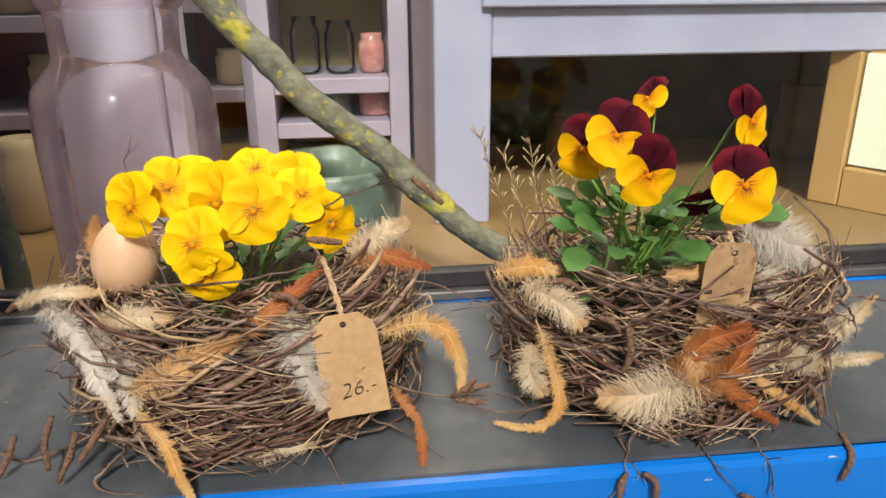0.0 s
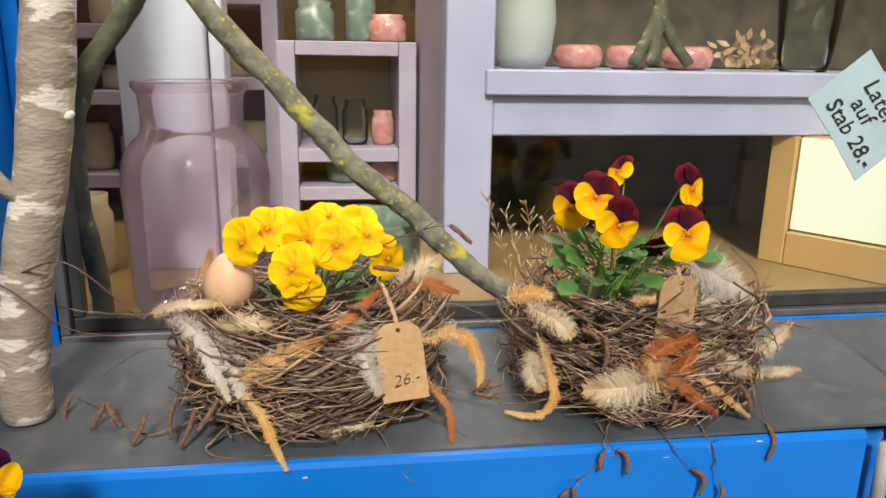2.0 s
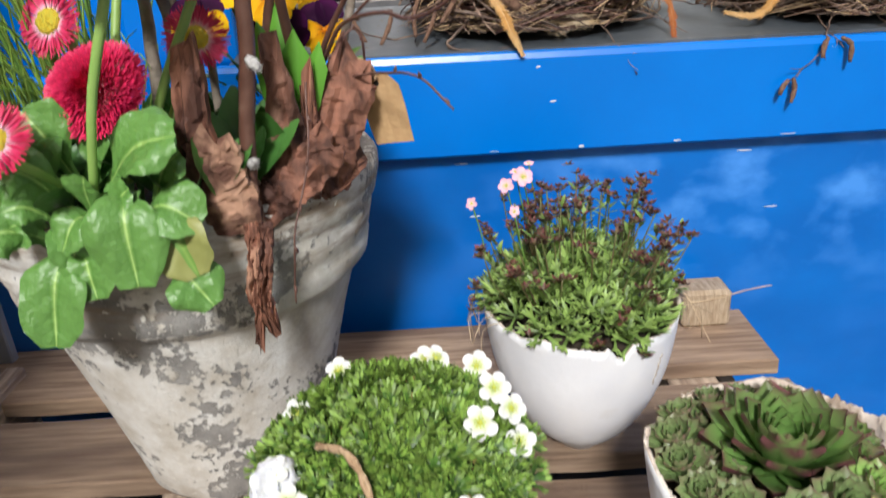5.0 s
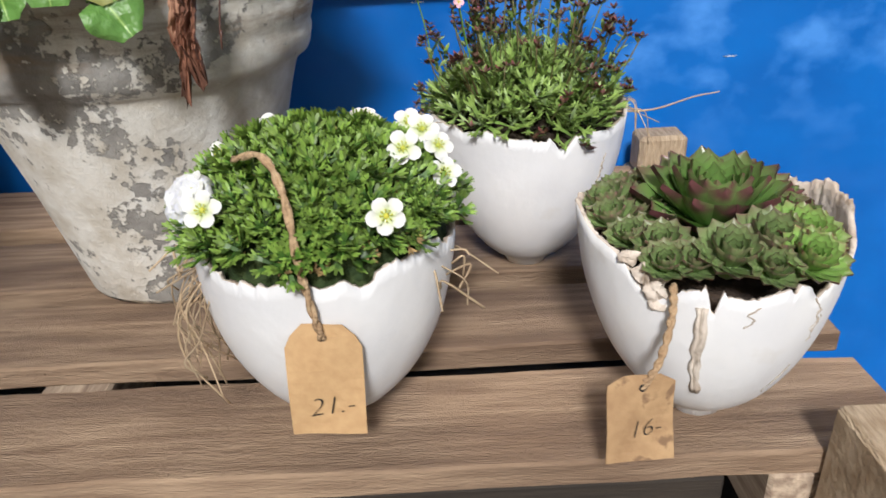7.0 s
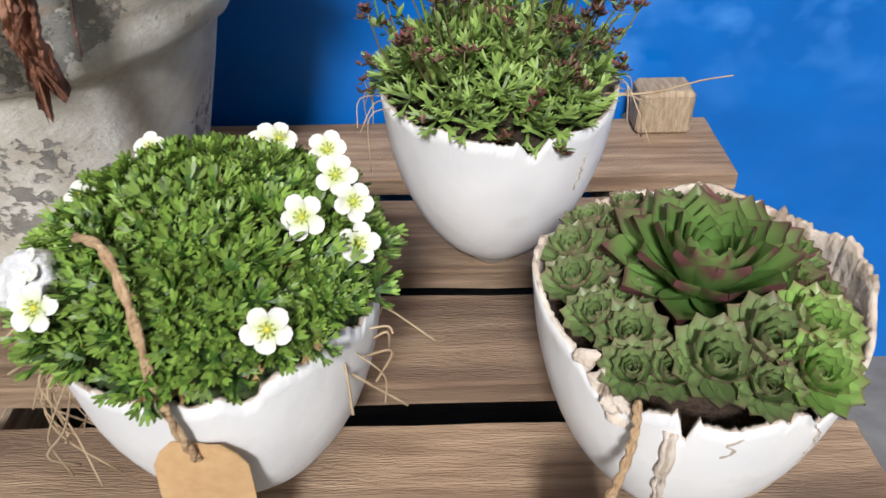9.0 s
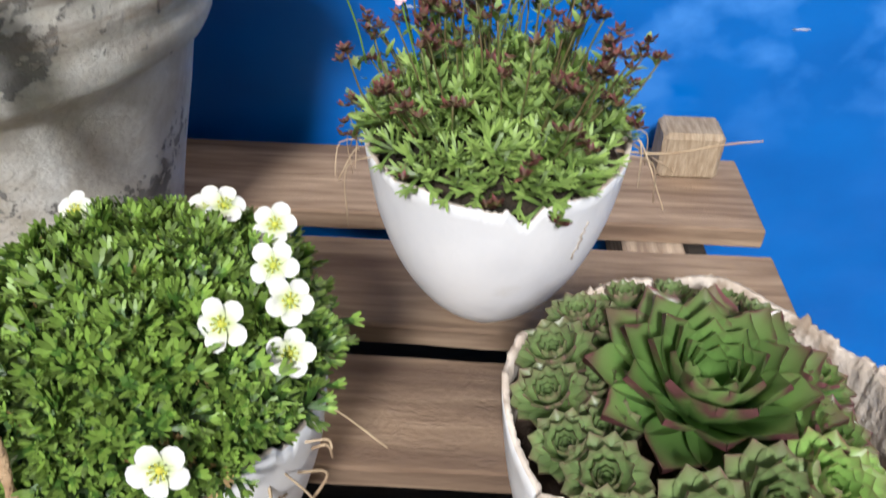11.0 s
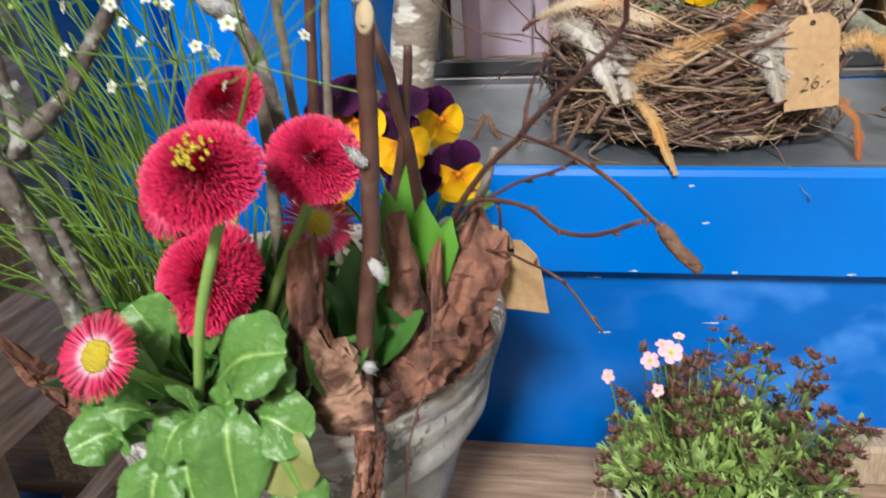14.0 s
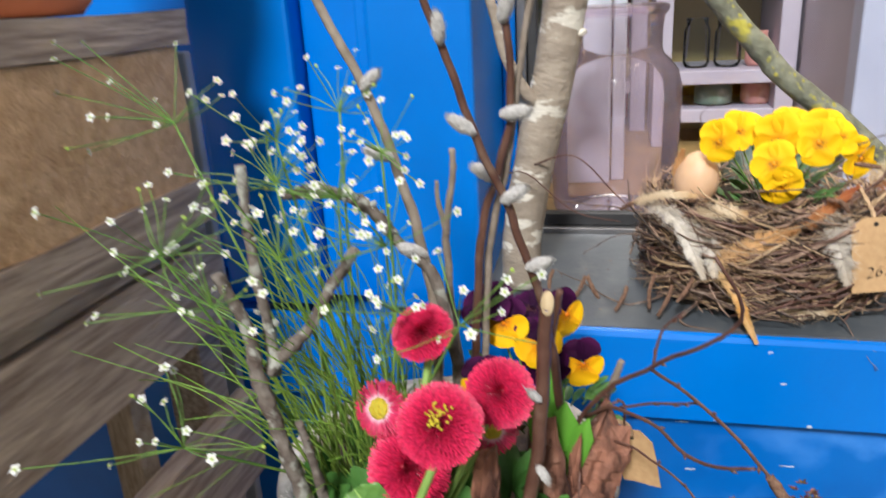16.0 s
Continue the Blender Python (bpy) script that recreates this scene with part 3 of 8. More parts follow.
def feather(parent, ctrl, width, material, face=(0, -1, 0.2), fluff=0.35, name="feather", taper=0.6, dens=1.0):
    """A curved quill with separate barbs on both sides, downy towards its base."""
    b = tipped()
    la = b.verts.layers.float["tip"]
    n = 26
    pts = spline(ctrl, n)
    L = sum((pts[i + 1] - pts[i]).length for i in range(n - 1))
    face = Vector(face).normalized()
    tube(b, pts, [0.0008 * (1 - 0.8 * i / n) for i in range(n)], 4, cap=False)
    m = int((260 + 4600 * L) * dens)
    for j in range(m):
        t = 0.04 + 0.94 * (j + random.random()) / m
        i = min(int(t * (n - 1)), n - 2)
        p = pts[i].lerp(pts[i + 1], t * (n - 1) - i)
        d = (pts[i + 1] - pts[i]).normalized()
        s = d.cross(face).normalized()
        down = max(0.0, 1 - t / max(fluff, 0.01))
        w = width * 0.64 * (0.55 + 0.45 * math.sin(math.pi * min(1, 0.15 + t * 0.8))) * (1 - taper * t ** 3)
        for sg in (-1, 1):
            ln = w * (0.72 + 0.42 * noise.noise(Vector((t * 24, sg * 5, L * 99))) + random.uniform(-0.25, 0.22)) * (1 + 0.5 * down * random.uniform(-0.8, 0.9))
            cl = noise.noise_vector(Vector((t * 16, sg * 3, width * 999))) * (0.5 + 0.5 * down)
            out = (s * sg + d * (0.75 - 0.45 * down) + face * random.uniform(-0.12, 0.2) + cl + rvec(0.22 + 0.8 * down)).normalized()
            bend = (d * 0.45 - face * 0.15 * random.random() + rvec(0.25 + 0.7 * down))
            wd = 0.00014 + 0.00022 * (1 - down)
            q0, q1, q2 = p, p + out * ln * 0.55 + rvec(0.0012), p + out * ln * 0.9 + bend * ln * 0.3 + rvec(0.0012 + 0.004 * down)
            side = d * wd
            vs = [b.verts.new(q0 - side), b.verts.new(q0 + side), b.verts.new(q1 + side * 0.9 + face * 0.0003), b.verts.new(q1 - side * 0.9 + face * 0.0003), b.verts.new(q2)]
            for v in vs:
                v[la] = t
            b.faces.new(vs[:4])
            b.faces.new((vs[3], vs[2], vs[4]))
    return part(name, b, material, parent)


def viola(parent, at, face, size, low, up, roll=0.0, stem_to=None, face_lines=True, name="flower"):
    """A pansy-like bloom of five petals; the mesh of its own holds the throat and stem."""
    f = Vector(face).normalized()
    u = (Vector((0, 0, 1)) - f * f.z).normalized()
    u = Matrix.Rotation(radians(roll), 3, f) @ u
    s = u.cross(f)
    b = bmesh.new()
    at = Vector(at)
    bmesh.ops.create_uvsphere(b, u_segments=8, v_segments=6, radius=size * 0.055, matrix=Matrix.Translation(at + f * size * 0.06 - u * size * 0.03))
    nb = len(b.faces)
    stem_to = Vector(stem_to) if stem_to is not None else at - f * 0.02 + Vector((0, 0.01, -0.05))
    tube(b, spline([at - f * 0.002, at - f * 0.010 + u * 0.003, at.lerp(stem_to, 0.5) - f * 0.006, stem_to], 9), 0.0011, 6, mi=1)
    fl = part(name, b, [low, M_STEM], parent)
    for ang, ln, wd, off, m in ((28, 0.58, 0.62, -0.004, up), (-28, 0.58, 0.62, -0.0035, up), (102, 0.52, 0.52, 0.0, low), (-102, 0.52, 0.52, 0.0005, low), (180, 0.54, 0.74, 0.0015, low)):
        a = radians(ang + random.uniform(-6, 6))
        d = u * math.cos(a) + s * math.sin(a)
        b = tipped()
        k = random.uniform(0.92, 1.08)
        rows = blade(b, at + f * (off + 0.001) + d * size * 0.02, d + f * random.uniform(-0.05, 0.12), f, size * ln * k, size * wd * k, PETAL, 9, random.uniform(-0.6, 0.05), 0.14, 8, wave=0.07)
        set_tip(b, rows)
        mats = [m]
        if face_lines and ang not in (28, -28):
            mats.append(M_INK_LINES)
            for kx in ((-0.5, -0.25, 0, 0.25, 0.5) if ang == 180 else (-0.3, 0, 0.3)):
                rr = blade(b, at + f * (off + 0.0022) + d * size * 0.05 + d.cross(f) * kx * size * 0.10, d + d.cross(f) * kx * 0.8 + f * 0.06, f, size * random.uniform(0.12, 0.18), size * 0.014, lambda t: 1 - 0.9 * t, 2, -0.1, 0, 1, mi=1)
        part("petal", b, mats, fl)
    return fl


M_INK_LINES = mat("dark_petal_lines", (0.10, 0.02, 0.004), None, 50, 0.6)


def plain_leaf(bm, base, d, nrm, ln, wd, shape=OVAL, curl=-0.3, cup=0.15, segs=6, across=4, stalk=0.3, wave=0.04):
    base, d = Vector(base), Vector(d).normalized()
    if stalk:
        tube(bm, [base, base + d * ln * stalk], [0.0011, 0.0009], 5)
    rows = blade(bm, base + d * ln * stalk * 0.95, d, nrm, ln, wd, shape, segs, curl, cup, across, wave=wave)
    if "tip" in bm.verts.layers.float:
        set_tip(bm, rows)
    return rows


def catkin(bm, ctrl, r=0.0028, n=12):
    pts = spline(ctrl, n)
    tube(bm, pts, [r * (0.6 + 0.5 * math.sin(math.pi * (0.12 + 0.8 * i / (n - 1)))) * random.uniform(0.88, 1.12) for i in range(n)], 7, rough=0.14)


# ---------------------------------------------------------------- the two nests
def nest_body(th, R, H, lean, seed, ry=1.0):
    """Moss core coloured as the shade between twigs, woven twigs and straw of a nest, centred on the thing's origin."""
    random.seed(seed)
    b = bmesh.new()
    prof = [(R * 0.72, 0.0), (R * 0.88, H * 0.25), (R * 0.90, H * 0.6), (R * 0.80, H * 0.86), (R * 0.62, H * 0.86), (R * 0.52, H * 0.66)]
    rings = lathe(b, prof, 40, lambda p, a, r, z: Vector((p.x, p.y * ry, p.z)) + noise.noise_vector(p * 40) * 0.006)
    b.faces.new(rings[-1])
    part("shaded_moss_core", b, M_GAPSHADE, th)
    for nm, cnt, rad, m in (("woven_twig_mass", 520, (0.0008, 0.0024), M_TWIG), ("woven_straw", 420, (0.0003, 0.0011), M_STRAW), ("brown_twig_mass", 260, (0.0007, 0.0019), M_TWIG2)):
        b = bmesh.new()
        for i in range(cnt):
            h = random.random() ** 0.85
            a0 = random.uniform(0, 2 * math.pi)
            if random.random() < 0.45:
                a0 = random.uniform(math.pi * 1.05, math.pi * 1.95)
            span = random.uniform(0.25, 1.25) * random.choice((-1, 1))
            base = R * (0.80 + 0.24 * math.sin(math.pi * (0.08 + 0.80 * h)))
            base -= R * (0.28 * random.random() if h > 0.8 else 0)
            r0, r1 = base * random.uniform(0.84, 1.10), base * random.uniform(0.86, 1.26)
            z0, z1 = H * h * 1.05, H * min(1.15, max(0.02, h + random.gauss(0, 0.50)))
            pts = []
            for k in range(7):
                t = k / 6
                a = a0 + span * t
                r = r0 + (r1 - r0) * t + R * 0.05 * math.sin(t * math.pi) * random.uniform(-0.4, 1)
                pts.append(Vector((math.cos(a) * r, math.sin(a) * r * ry, z0 + (z1 - z0) * t)) + rvec(0.0015))
            rr = random.uniform(*rad) * (1.8 if (m is not M_STRAW and random.random() < 0.16) else 1)
            tube(b, pts, [rr * (1 - 0.45 * k / 6) for k in range(7)], 5)
        tagged(part(nm, b, m, th), kind="stuff")
    for i in range(64):
        b = bmesh.new()
        a = random.uniform(math.pi * 0.95, math.pi * 2.05)
        span = random.uniform(0.5, 1.5) * random.choice((-1, 1))
        h = random.random()
        r = R * random.uniform(0.98, 1.10)
        bulge = R * random.uniform(0.0, 0.22)
        rise = random.uniform(-0.7, 0.7)
        pts = [Vector((math.cos(a + span * t) * (r + bulge * math.sin(math.pi * t)), math.sin(a + span * t) * ry * (r + bulge * math.sin(math.pi * t)), max(0.004, H * (h + rise * t) + 0.008 * math.sin(3 * t)))) + rvec(0.002) for t in (0, 0.14, 0.28, 0.42, 0.57, 0.71, 0.85, 1.0)]
        rr = random.uniform(0.0012, 0.0027)
        tube(b, pts, [rr * (1 - 0.06 * k) for k in range(8)], 6)
        part("twig", b, random.choice((M_TWIG, M_TWIG2, M_TWIG2, M_STRAW)), th)
    for nm, cnt, ln, rad, m in (("stray_twig_tangle", 190, 0.055, 0.0009, M_TWIG), ("stray_straw_tangle", 170, 0.050, 0.0005, M_STRAW)):
        b = bmesh.new()
        for i in range(cnt):
            a = random.uniform(math.pi * 0.9, math.pi * 2.1)
            h = random.random()
            o = Vector((math.cos(a), math.sin(a) * ry, 0))
            p = o * R * (0.88 + 0.2 * math.sin(math.pi * (0.08 + 0.8 * h))) + Vector((0, 0, H * h * 1.08 + 0.003))
            t = Vector((-math.sin(a), math.cos(a), 0)) * random.choice((-1, 1)) + Vector((0, 0, random.uniform(-0.7, 0.7))) + o * random.uniform(-0.05, 0.5)
            q = p + t.normalized() * ln * random.uniform(0.5, 1.4)
            q.z = max(q.z, 0.004)
            md = p.lerp(q, 0.5) + o * random.uniform(0.0, 0.012) + rvec(0.005)
            tube(b, spline([p, md, q], 7), [rad * random.uniform(0.6, 1.3) * (1 - 0.08 * k) for k in range(7)], 4)
        tagged(part(nm, b, m, th), kind="stuff")


def straw_band(th, R, H, a0, a1, z, cnt, ry=1.0):
    """Loose band of pale straw round the foot of a nest."""
    b = bmesh.new()
    for i in range(cnt):
        a = random.uniform(a0, a1)
        span = random.uniform(0.4, 1.0)
        r = R * random.uniform(1.0, 1.12)
        zz = z + random.uniform(-0.008, 0.012)
        tube(b, [Vector((math.cos(a + span * k / 7) * r, math.sin(a + span * k / 7) * r * ry, max(0.002, zz + 0.006 * math.sin(k)))) for k in range(8)], random.uniform(0.0006, 0.0016), 4)
    tagged(part("straw_band", b, M_STRAW, th, "band of pale straw at the foot"), kind="stuff")


def sprays(th, items, material=None):
    """Loose twigs that stick out, one mesh each; items: control points and radius, in the thing's space."""
    for ctrl, r in items:
        b = bmesh.new()
        n = 4 * len(ctrl)
        pts = spline(ctrl, n)
        pts = [p + rvec(0.0012) for p in pts]
        tube(b, pts, [r * (1 - 0.65 * i / n) for i in range(n)], 6)
        for k in range(3):
            i = random.randrange(2, n - 1)
            q = pts[i] + (pts[i] - pts[i - 1]).normalized() * 0.006 + rvec(0.012)
            tube(b, [pts[i], pts[i].lerp(q, 0.5) + rvec(0.002), q], [r * 0.55, r * 0.4, r * 0.3], 4)
        part("loose_twig", b, material or M_TWIG, th)


def rel(o, *pts):
    return [Vector(p) - Vector(o) for p in pts]


# nest with yellow violas
NA = Vector((-0.110, 0.675, sill_z(0.675) + 0.0075))
nest_a = thing("nest_planter", NA, "twig nest planted with plain yellow violas, a beige egg and feathers", "nest planter", "nests on the sill")
nest_body(nest_a, 0.140, 0.118, 0, 11, 0.93)
straw_band(nest_a, 0.130, 0.118, math.pi * 1.15, math.pi * 1.75, 0.010, 46, 0.93)
b = bmesh.new()
for i in range(26):
    t = i / 25
    z = 0.064 * t
    b_r = 0.0245 * math.sqrt(max(0.0, 1 - (2 * t - 1) ** 2)) * (1.0 + 0.13 * (0.5 - t) * 2)
    for k in range(28):
        a = 2 * math.pi * k / 28
        b.verts.new((b_r * math.cos(a), b_r * math.sin(a), z - 0.032))
b.verts.ensure_lookup_table()
for i in range(25):
    for k in range(28):
        b.faces.new((b.verts[i * 28 + k], b.verts[i * 28 + (k + 1) % 28], b.verts[(i + 1) * 28 + (k + 1) % 28], b.verts[(i + 1) * 28 + k]))
bmesh.ops.remove_doubles(b, verts=b.verts, dist=0.0002)
part("egg", b, M_EGG, nest_a, "smooth beige egg", at=Matrix.Translation(Vector((-0.203, 0.632, 0.976)) - NA) @ Euler((0.12, 0.16, 0)).to_matrix().to_4x4() @ Matrix.Scale(1.16, 4))
random.seed(21)
for p, face, sz, roll in (((-0.182, 0.600, 1.030), (-0.35, -0.8, 0.15), 0.048, 10), ((-0.157, 0.622, 1.040), (0.25, -0.8, 0.35), 0.048, -20), ((-0.114, 0.602, 1.030), (-0.2, -0.8, 0.1), 0.056, 5), ((-0.079, 0.556, 1.036), (0.05, -0.95, 0.25), 0.050, 0),
                          ((-0.045, 0.598, 1.036), (0.3, -0.7, 0.5), 0.046, -15), ((-0.022, 0.596, 1.010), (0.45, -0.8, -0.05), 0.046, 20), ((-0.126, 0.552, 1.012), (-0.2, -0.85, 0.3), 0.048, 8), ((-0.116, 0.548, 0.988), (0.1, -0.95, -0.1), 0.044, 170),
                          ((-0.140, 0.650, 1.046), (0.1, -0.5, 0.8), 0.040, 0), ((-0.088, 0.655, 1.046), (0.0, -0.6, 0.6), 0.044, 30), ((-0.055, 0.640, 1.036), (-0.2, -0.7, 0.3), 0.046, 0)):
    viola(nest_a, Vector(p) - NA, face, sz, M_YELLOW, M_YELLOW, roll, Vector((-0.105, 0.65, 0.92)) - NA)
for i in range(42):
    b = tipped()
    a = random.uniform(0, 2 * math.pi)
    r = random.uniform(0.02, 0.062)
    base = Vector((math.cos(a) * r, math.sin(a) * r - 0.03, 0.10 + random.uniform(0, 0.05)))
    d = Vector((math.cos(a), math.sin(a), random.uniform(0.2, 1.2)))
    plain_leaf(b, base, d, Vector((0, 0, 1)) + rvec(0.4), random.uniform(0.018, 0.032), random.uniform(0.010, 0.016))
    part("leaf", b, M_VIOLALEAF, nest_a)
for pts, w, m, fl, fc in (
        (((-0.268, 0.60, 0.953), (-0.233, 0.566, 0.939), (-0.212, 0.546, 0.902), (-0.197, 0.536, 0.868)), 0.030, M_F_WHITE, 0.5, (-0.3, -1, 0.3)),
        (((-0.225, 0.57, 0.935), (-0.190, 0.545, 0.905), (-0.185, 0.535, 0.872)), 0.034, M_F_WHITE, 0.8, (-0.2, -1, 0.2)),
        (((-0.188, 0.535, 0.893), (-0.139, 0.528, 0.920), (-0.095, 0.532, 0.940)), 0.034, M_F_TAN, 0.5, (0, -1, 0.3)),
        (((-0.060, 0.545, 0.955), (-0.050, 0.530, 0.915), (-0.034, 0.532, 0.866)), 0.042, M_F_WHITE, 0.9, (0, -1, 0.1)),
        (((-0.040, 0.545, 0.945), (-0.022, 0.538, 0.905), (-0.016, 0.536, 0.868)), 0.030, M_F_CREAM, 0.9, (0, -1, 0.1)),
        (((-0.106, 0.538, 0.823), (-0.070, 0.536, 0.834), (-0.040, 0.545, 0.832)), 0.026, M_F_CREAM, 0.8, (0, -1, 0.5)),
        (((-0.182, 0.530, 0.884), (-0.161, 0.520, 0.855), (-0.150, 0.508, 0.830), (-0.136, 0.500, 0.800)), 0.018, M_F_GOLD, 0.2, (-0.2, -1, 0.4)),
        (((0.022, 0.556, 0.872), (0.042, 0.542, 0.848), (0.047, 0.530, 0.815), (0.044, 0.518, 0.782)), 0.013, M_F_RUST, 0.2, (0.2, -1, 0.3)),
        (((0.010, 0.57, 0.917), (0.062, 0.575, 0.920), (0.083, 0.570, 0.890), (0.086, 0.565, 0.852)), 0.026, M_F_GOLD, 0.55, (0.2, -1, 0.4)),
        (((-0.092, 0.530, 0.940), (-0.060, 0.540, 0.965), (-0.030, 0.555, 0.985)), 0.020, M_F_RUST, 0.2, (0, -1, 0.6)),
        (((-0.005, 0.60, 0.975), (0.025, 0.595, 0.978), (0.062, 0.59, 0.966)), 0.026, M_F_RUST, 0.3, (0.1, -0.8, 0.8)),
        (((-0.01, 0.60, 0.982), (0.02, 0.60, 0.995), (0.045, 0.61, 1.005)), 0.030, M_F_CREAM, 0.8, (0.1, -0.8, 0.4)),
        (((-0.213, 0.565, 0.945), (-0.180, 0.552, 0.953), (-0.150, 0.55, 0.950)), 0.026, M_F_CREAM, 0.7, (0, -1, 0.6)),
        (((-0.285, 0.595, 0.952), (-0.245, 0.575, 0.968), (-0.205, 0.575, 0.966)), 0.020, M_F_CREAM, 0.3, (0, -0.8, 0.8)),
        (((-0.225, 0.64, 0.94), (-0.228, 0.635, 0.985), (-0.222, 0.63, 1.015)), 0.020, M_F_TAN, 0.3, (0, -1, 0.2))):
    feather(nest_a, rel(NA, *pts), w, m, fc, fl)
price_tag(nest_a, Vector((-0.015, 0.532, 0.945)) - NA, (0.020, 0.000, -0.091), (1, 0.06, 0.12), 0.052, 0.093, "26.-", cord=rel(NA, (-0.015, 0.531, 0.945), (-0.019, 0.545, 0.962), (-0.030, 0.575, 0.985), (-0.035, 0.59, 0.975)))
sprays(nest_a, [(rel(NA, *p), r) for p, r in (
    (((-0.22, 0.60, 0.83), (-0.288, 0.56, 0.822), (-0.343, 0.60, 0.832), (-0.39, 0.63, 0.842)), 0.0016),
    (((-0.20, 0.545, 0.835), (-0.225, 0.53, 0.815), (-0.19, 0.522, 0.808), (-0.13, 0.525, 0.808)), 0.0022),
    (((-0.22, 0.62, 0.90), (-0.295, 0.66, 0.925), (-0.35, 0.66, 0.93), (-0.42, 0.65, 0.95)), 0.0016),
    (((-0.23, 0.60, 0.90), (-0.30, 0.62, 0.90), (-0.35, 0.62, 0.87)), 0.0011),
    (((-0.05, 0.60, 1.00), (-0.02, 0.59, 1.03), (0.025, 0.57, 1.050), (0.045, 0.56, 1.055)), 0.0011),
    (((-0.17, 0.56, 0.975), (-0.10, 0.535, 0.985), (-0.03, 0.55, 0.99)), 0.0016),
    (((-0.12, 0.54, 0.94), (-0.145, 0.54, 0.98), (-0.165, 0.56, 1.03)), 0.0011),
    (((0.0, 0.56, 0.84), (0.03, 0.55, 0.83), (0.065, 0.53, 0.812)), 0.0012),
    (((0.0, 0.60, 0.86), (0.06, 0.58, 0.845), (0.12, 0.59, 0.835), (0.17, 0.58, 0.835)), 0.0013),
    (((-0.18, 0.68, 1.0), (-0.20, 0.66, 1.05), (-0.185, 0.65, 1.07)), 0.0008),
    (((-0.04, 0.54, 0.83), (-0.02, 0.515, 0.80), (0.0, 0.508, 0.77)), 0.0009),
    (((0.02, 0.62, 0.95), (0.07, 0.60, 0.945), (0.11, 0.60, 0.925)), 0.0012))])
random.seed(5)
for p in (((-0.345, 0.598, 0.846), (-0.352, 0.592, 0.83), (-0.362, 0.59, 0.812)), ((-0.343, 0.598, 0.846), (-0.335, 0.592, 0.83), (-0.326, 0.59, 0.815)), ((-0.392, 0.63, 0.842), (-0.397, 0.62, 0.828), (-0.396, 0.61, 0.815)), ((-0.29, 0.556, 0.85), (-0.295, 0.55, 0.835), (-0.305, 0.545, 0.818)),
          ((-0.255, 0.55, 0.87), (-0.262, 0.545, 0.85), (-0.262, 0.54, 0.825)), ((-0.235, 0.54, 0.86), (-0.24, 0.535, 0.842), (-0.252, 0.53, 0.82)), ((0.045, 0.56, 1.055), (0.055, 0.555, 1.048), (0.068, 0.55, 1.036)), ((-0.21, 0.54, 0.87), (-0.22, 0.53, 0.855), (-0.23, 0.525, 0.842)),
          ((0.0, 0.545, 0.86), (0.008, 0.54, 0.875), (0.022, 0.54, 0.862)), ((-0.07, 0.53, 0.975), (-0.055, 0.53, 0.972), (-0.045, 0.53, 0.96)), ((-0.04, 0.55, 1.012), (-0.026, 0.55, 1.010), (-0.012, 0.55, 1.008)), ((0.09, 0.585, 0.84), (0.10, 0.58, 0.85), (0.115, 0.58, 0.852)), ((-0.26, 0.60, 0.96), (-0.285, 0.60, 0.95), (-0.30, 0.61, 0.938))):
    b = bmesh.new()
    catkin(b, rel(NA, *p))
    part("catkin", b, M_CATKIN, nest_a)

# nest with maroon and yellow violas
NB = Vector((0.310, 0.668, sill_z(0.668) + 0.0035))
nest_b = thing("nest_planter", NB, "twig nest planted with maroon and yellow violas, trimmed with feathers", "nest planter", "nests on the sill")
nest_body(nest_b, 0.140, 0.120, 0, 12, 0.95)
random.seed(31)
for p, face, sz, roll in (((0.304, 0.524, 1.050), (0.05, -0.95, 0.2), 0.056, 0), ((0.318, 0.552, 1.095), (0.45, -0.8, 0.1), 0.046, 8), ((0.197, 0.600, 1.066), (-0.5, -0.8, 0.0), 0.048, -8), ((0.209, 0.556, 1.086), (-0.1, -0.9, 0.15), 0.046, -30), ((0.232, 0.542, 1.057), (0.1, -0.9, -0.1), 0.050, -25), ((0.277, 0.66, 1.098), (-0.8, -0.3, 0.3), 0.040, 20)):
    viola(nest_b, Vector(p) - NB, face, sz, M_ORANGE, M_MAROON, roll, Vector((0.26, 0.62, 0.93)) - NB)
for p, face, sz in (((0.283, 0.552, 1.026), (0.0, -0.6, -0.6), 0.032), ((0.340, 0.57, 1.075), (0.9, -0.3, 0.2), 0.036)):
    viola(nest_b, Vector(p) - NB, face, sz, M_MAROON, M_MAROON, 0, Vector((0.27, 0.62, 0.94)) - NB, False)
for p, d, ln, wd in (((0.215, 0.58, 1.000), (-0.8, -0.5, 0.35), 0.032, 0.024), ((0.225, 0.565, 1.015), (-0.5, -0.8, 0.5), 0.034, 0.020), ((0.265, 0.56, 0.995), (0.3, -0.9, -0.1), 0.032, 0.030), ((0.345, 0.60, 1.00), (0.9, -0.3, 0.1), 0.036, 0.026), ((0.24, 0.56, 1.015), (0.5, -0.6, 0.7), 0.034, 0.015), ((0.24, 0.565, 0.995), (0.0, -1, 0.3), 0.026, 0.014), ((0.22, 0.56, 0.99), (-0.4, -0.9, 0.1), 0.028, 0.017), ((0.29, 0.57, 1.0), (0.7, -0.6, 0.3), 0.028, 0.022), ((0.20, 0.58, 0.985), (-0.6, -0.7, -0.2), 0.032, 0.024)):
    b = tipped()
    plain_leaf(b, Vector(p) - NB, d, (0, -0.5, 0.9), ln, wd)
    part("leaf", b, M_VIOLALEAF, nest_b)
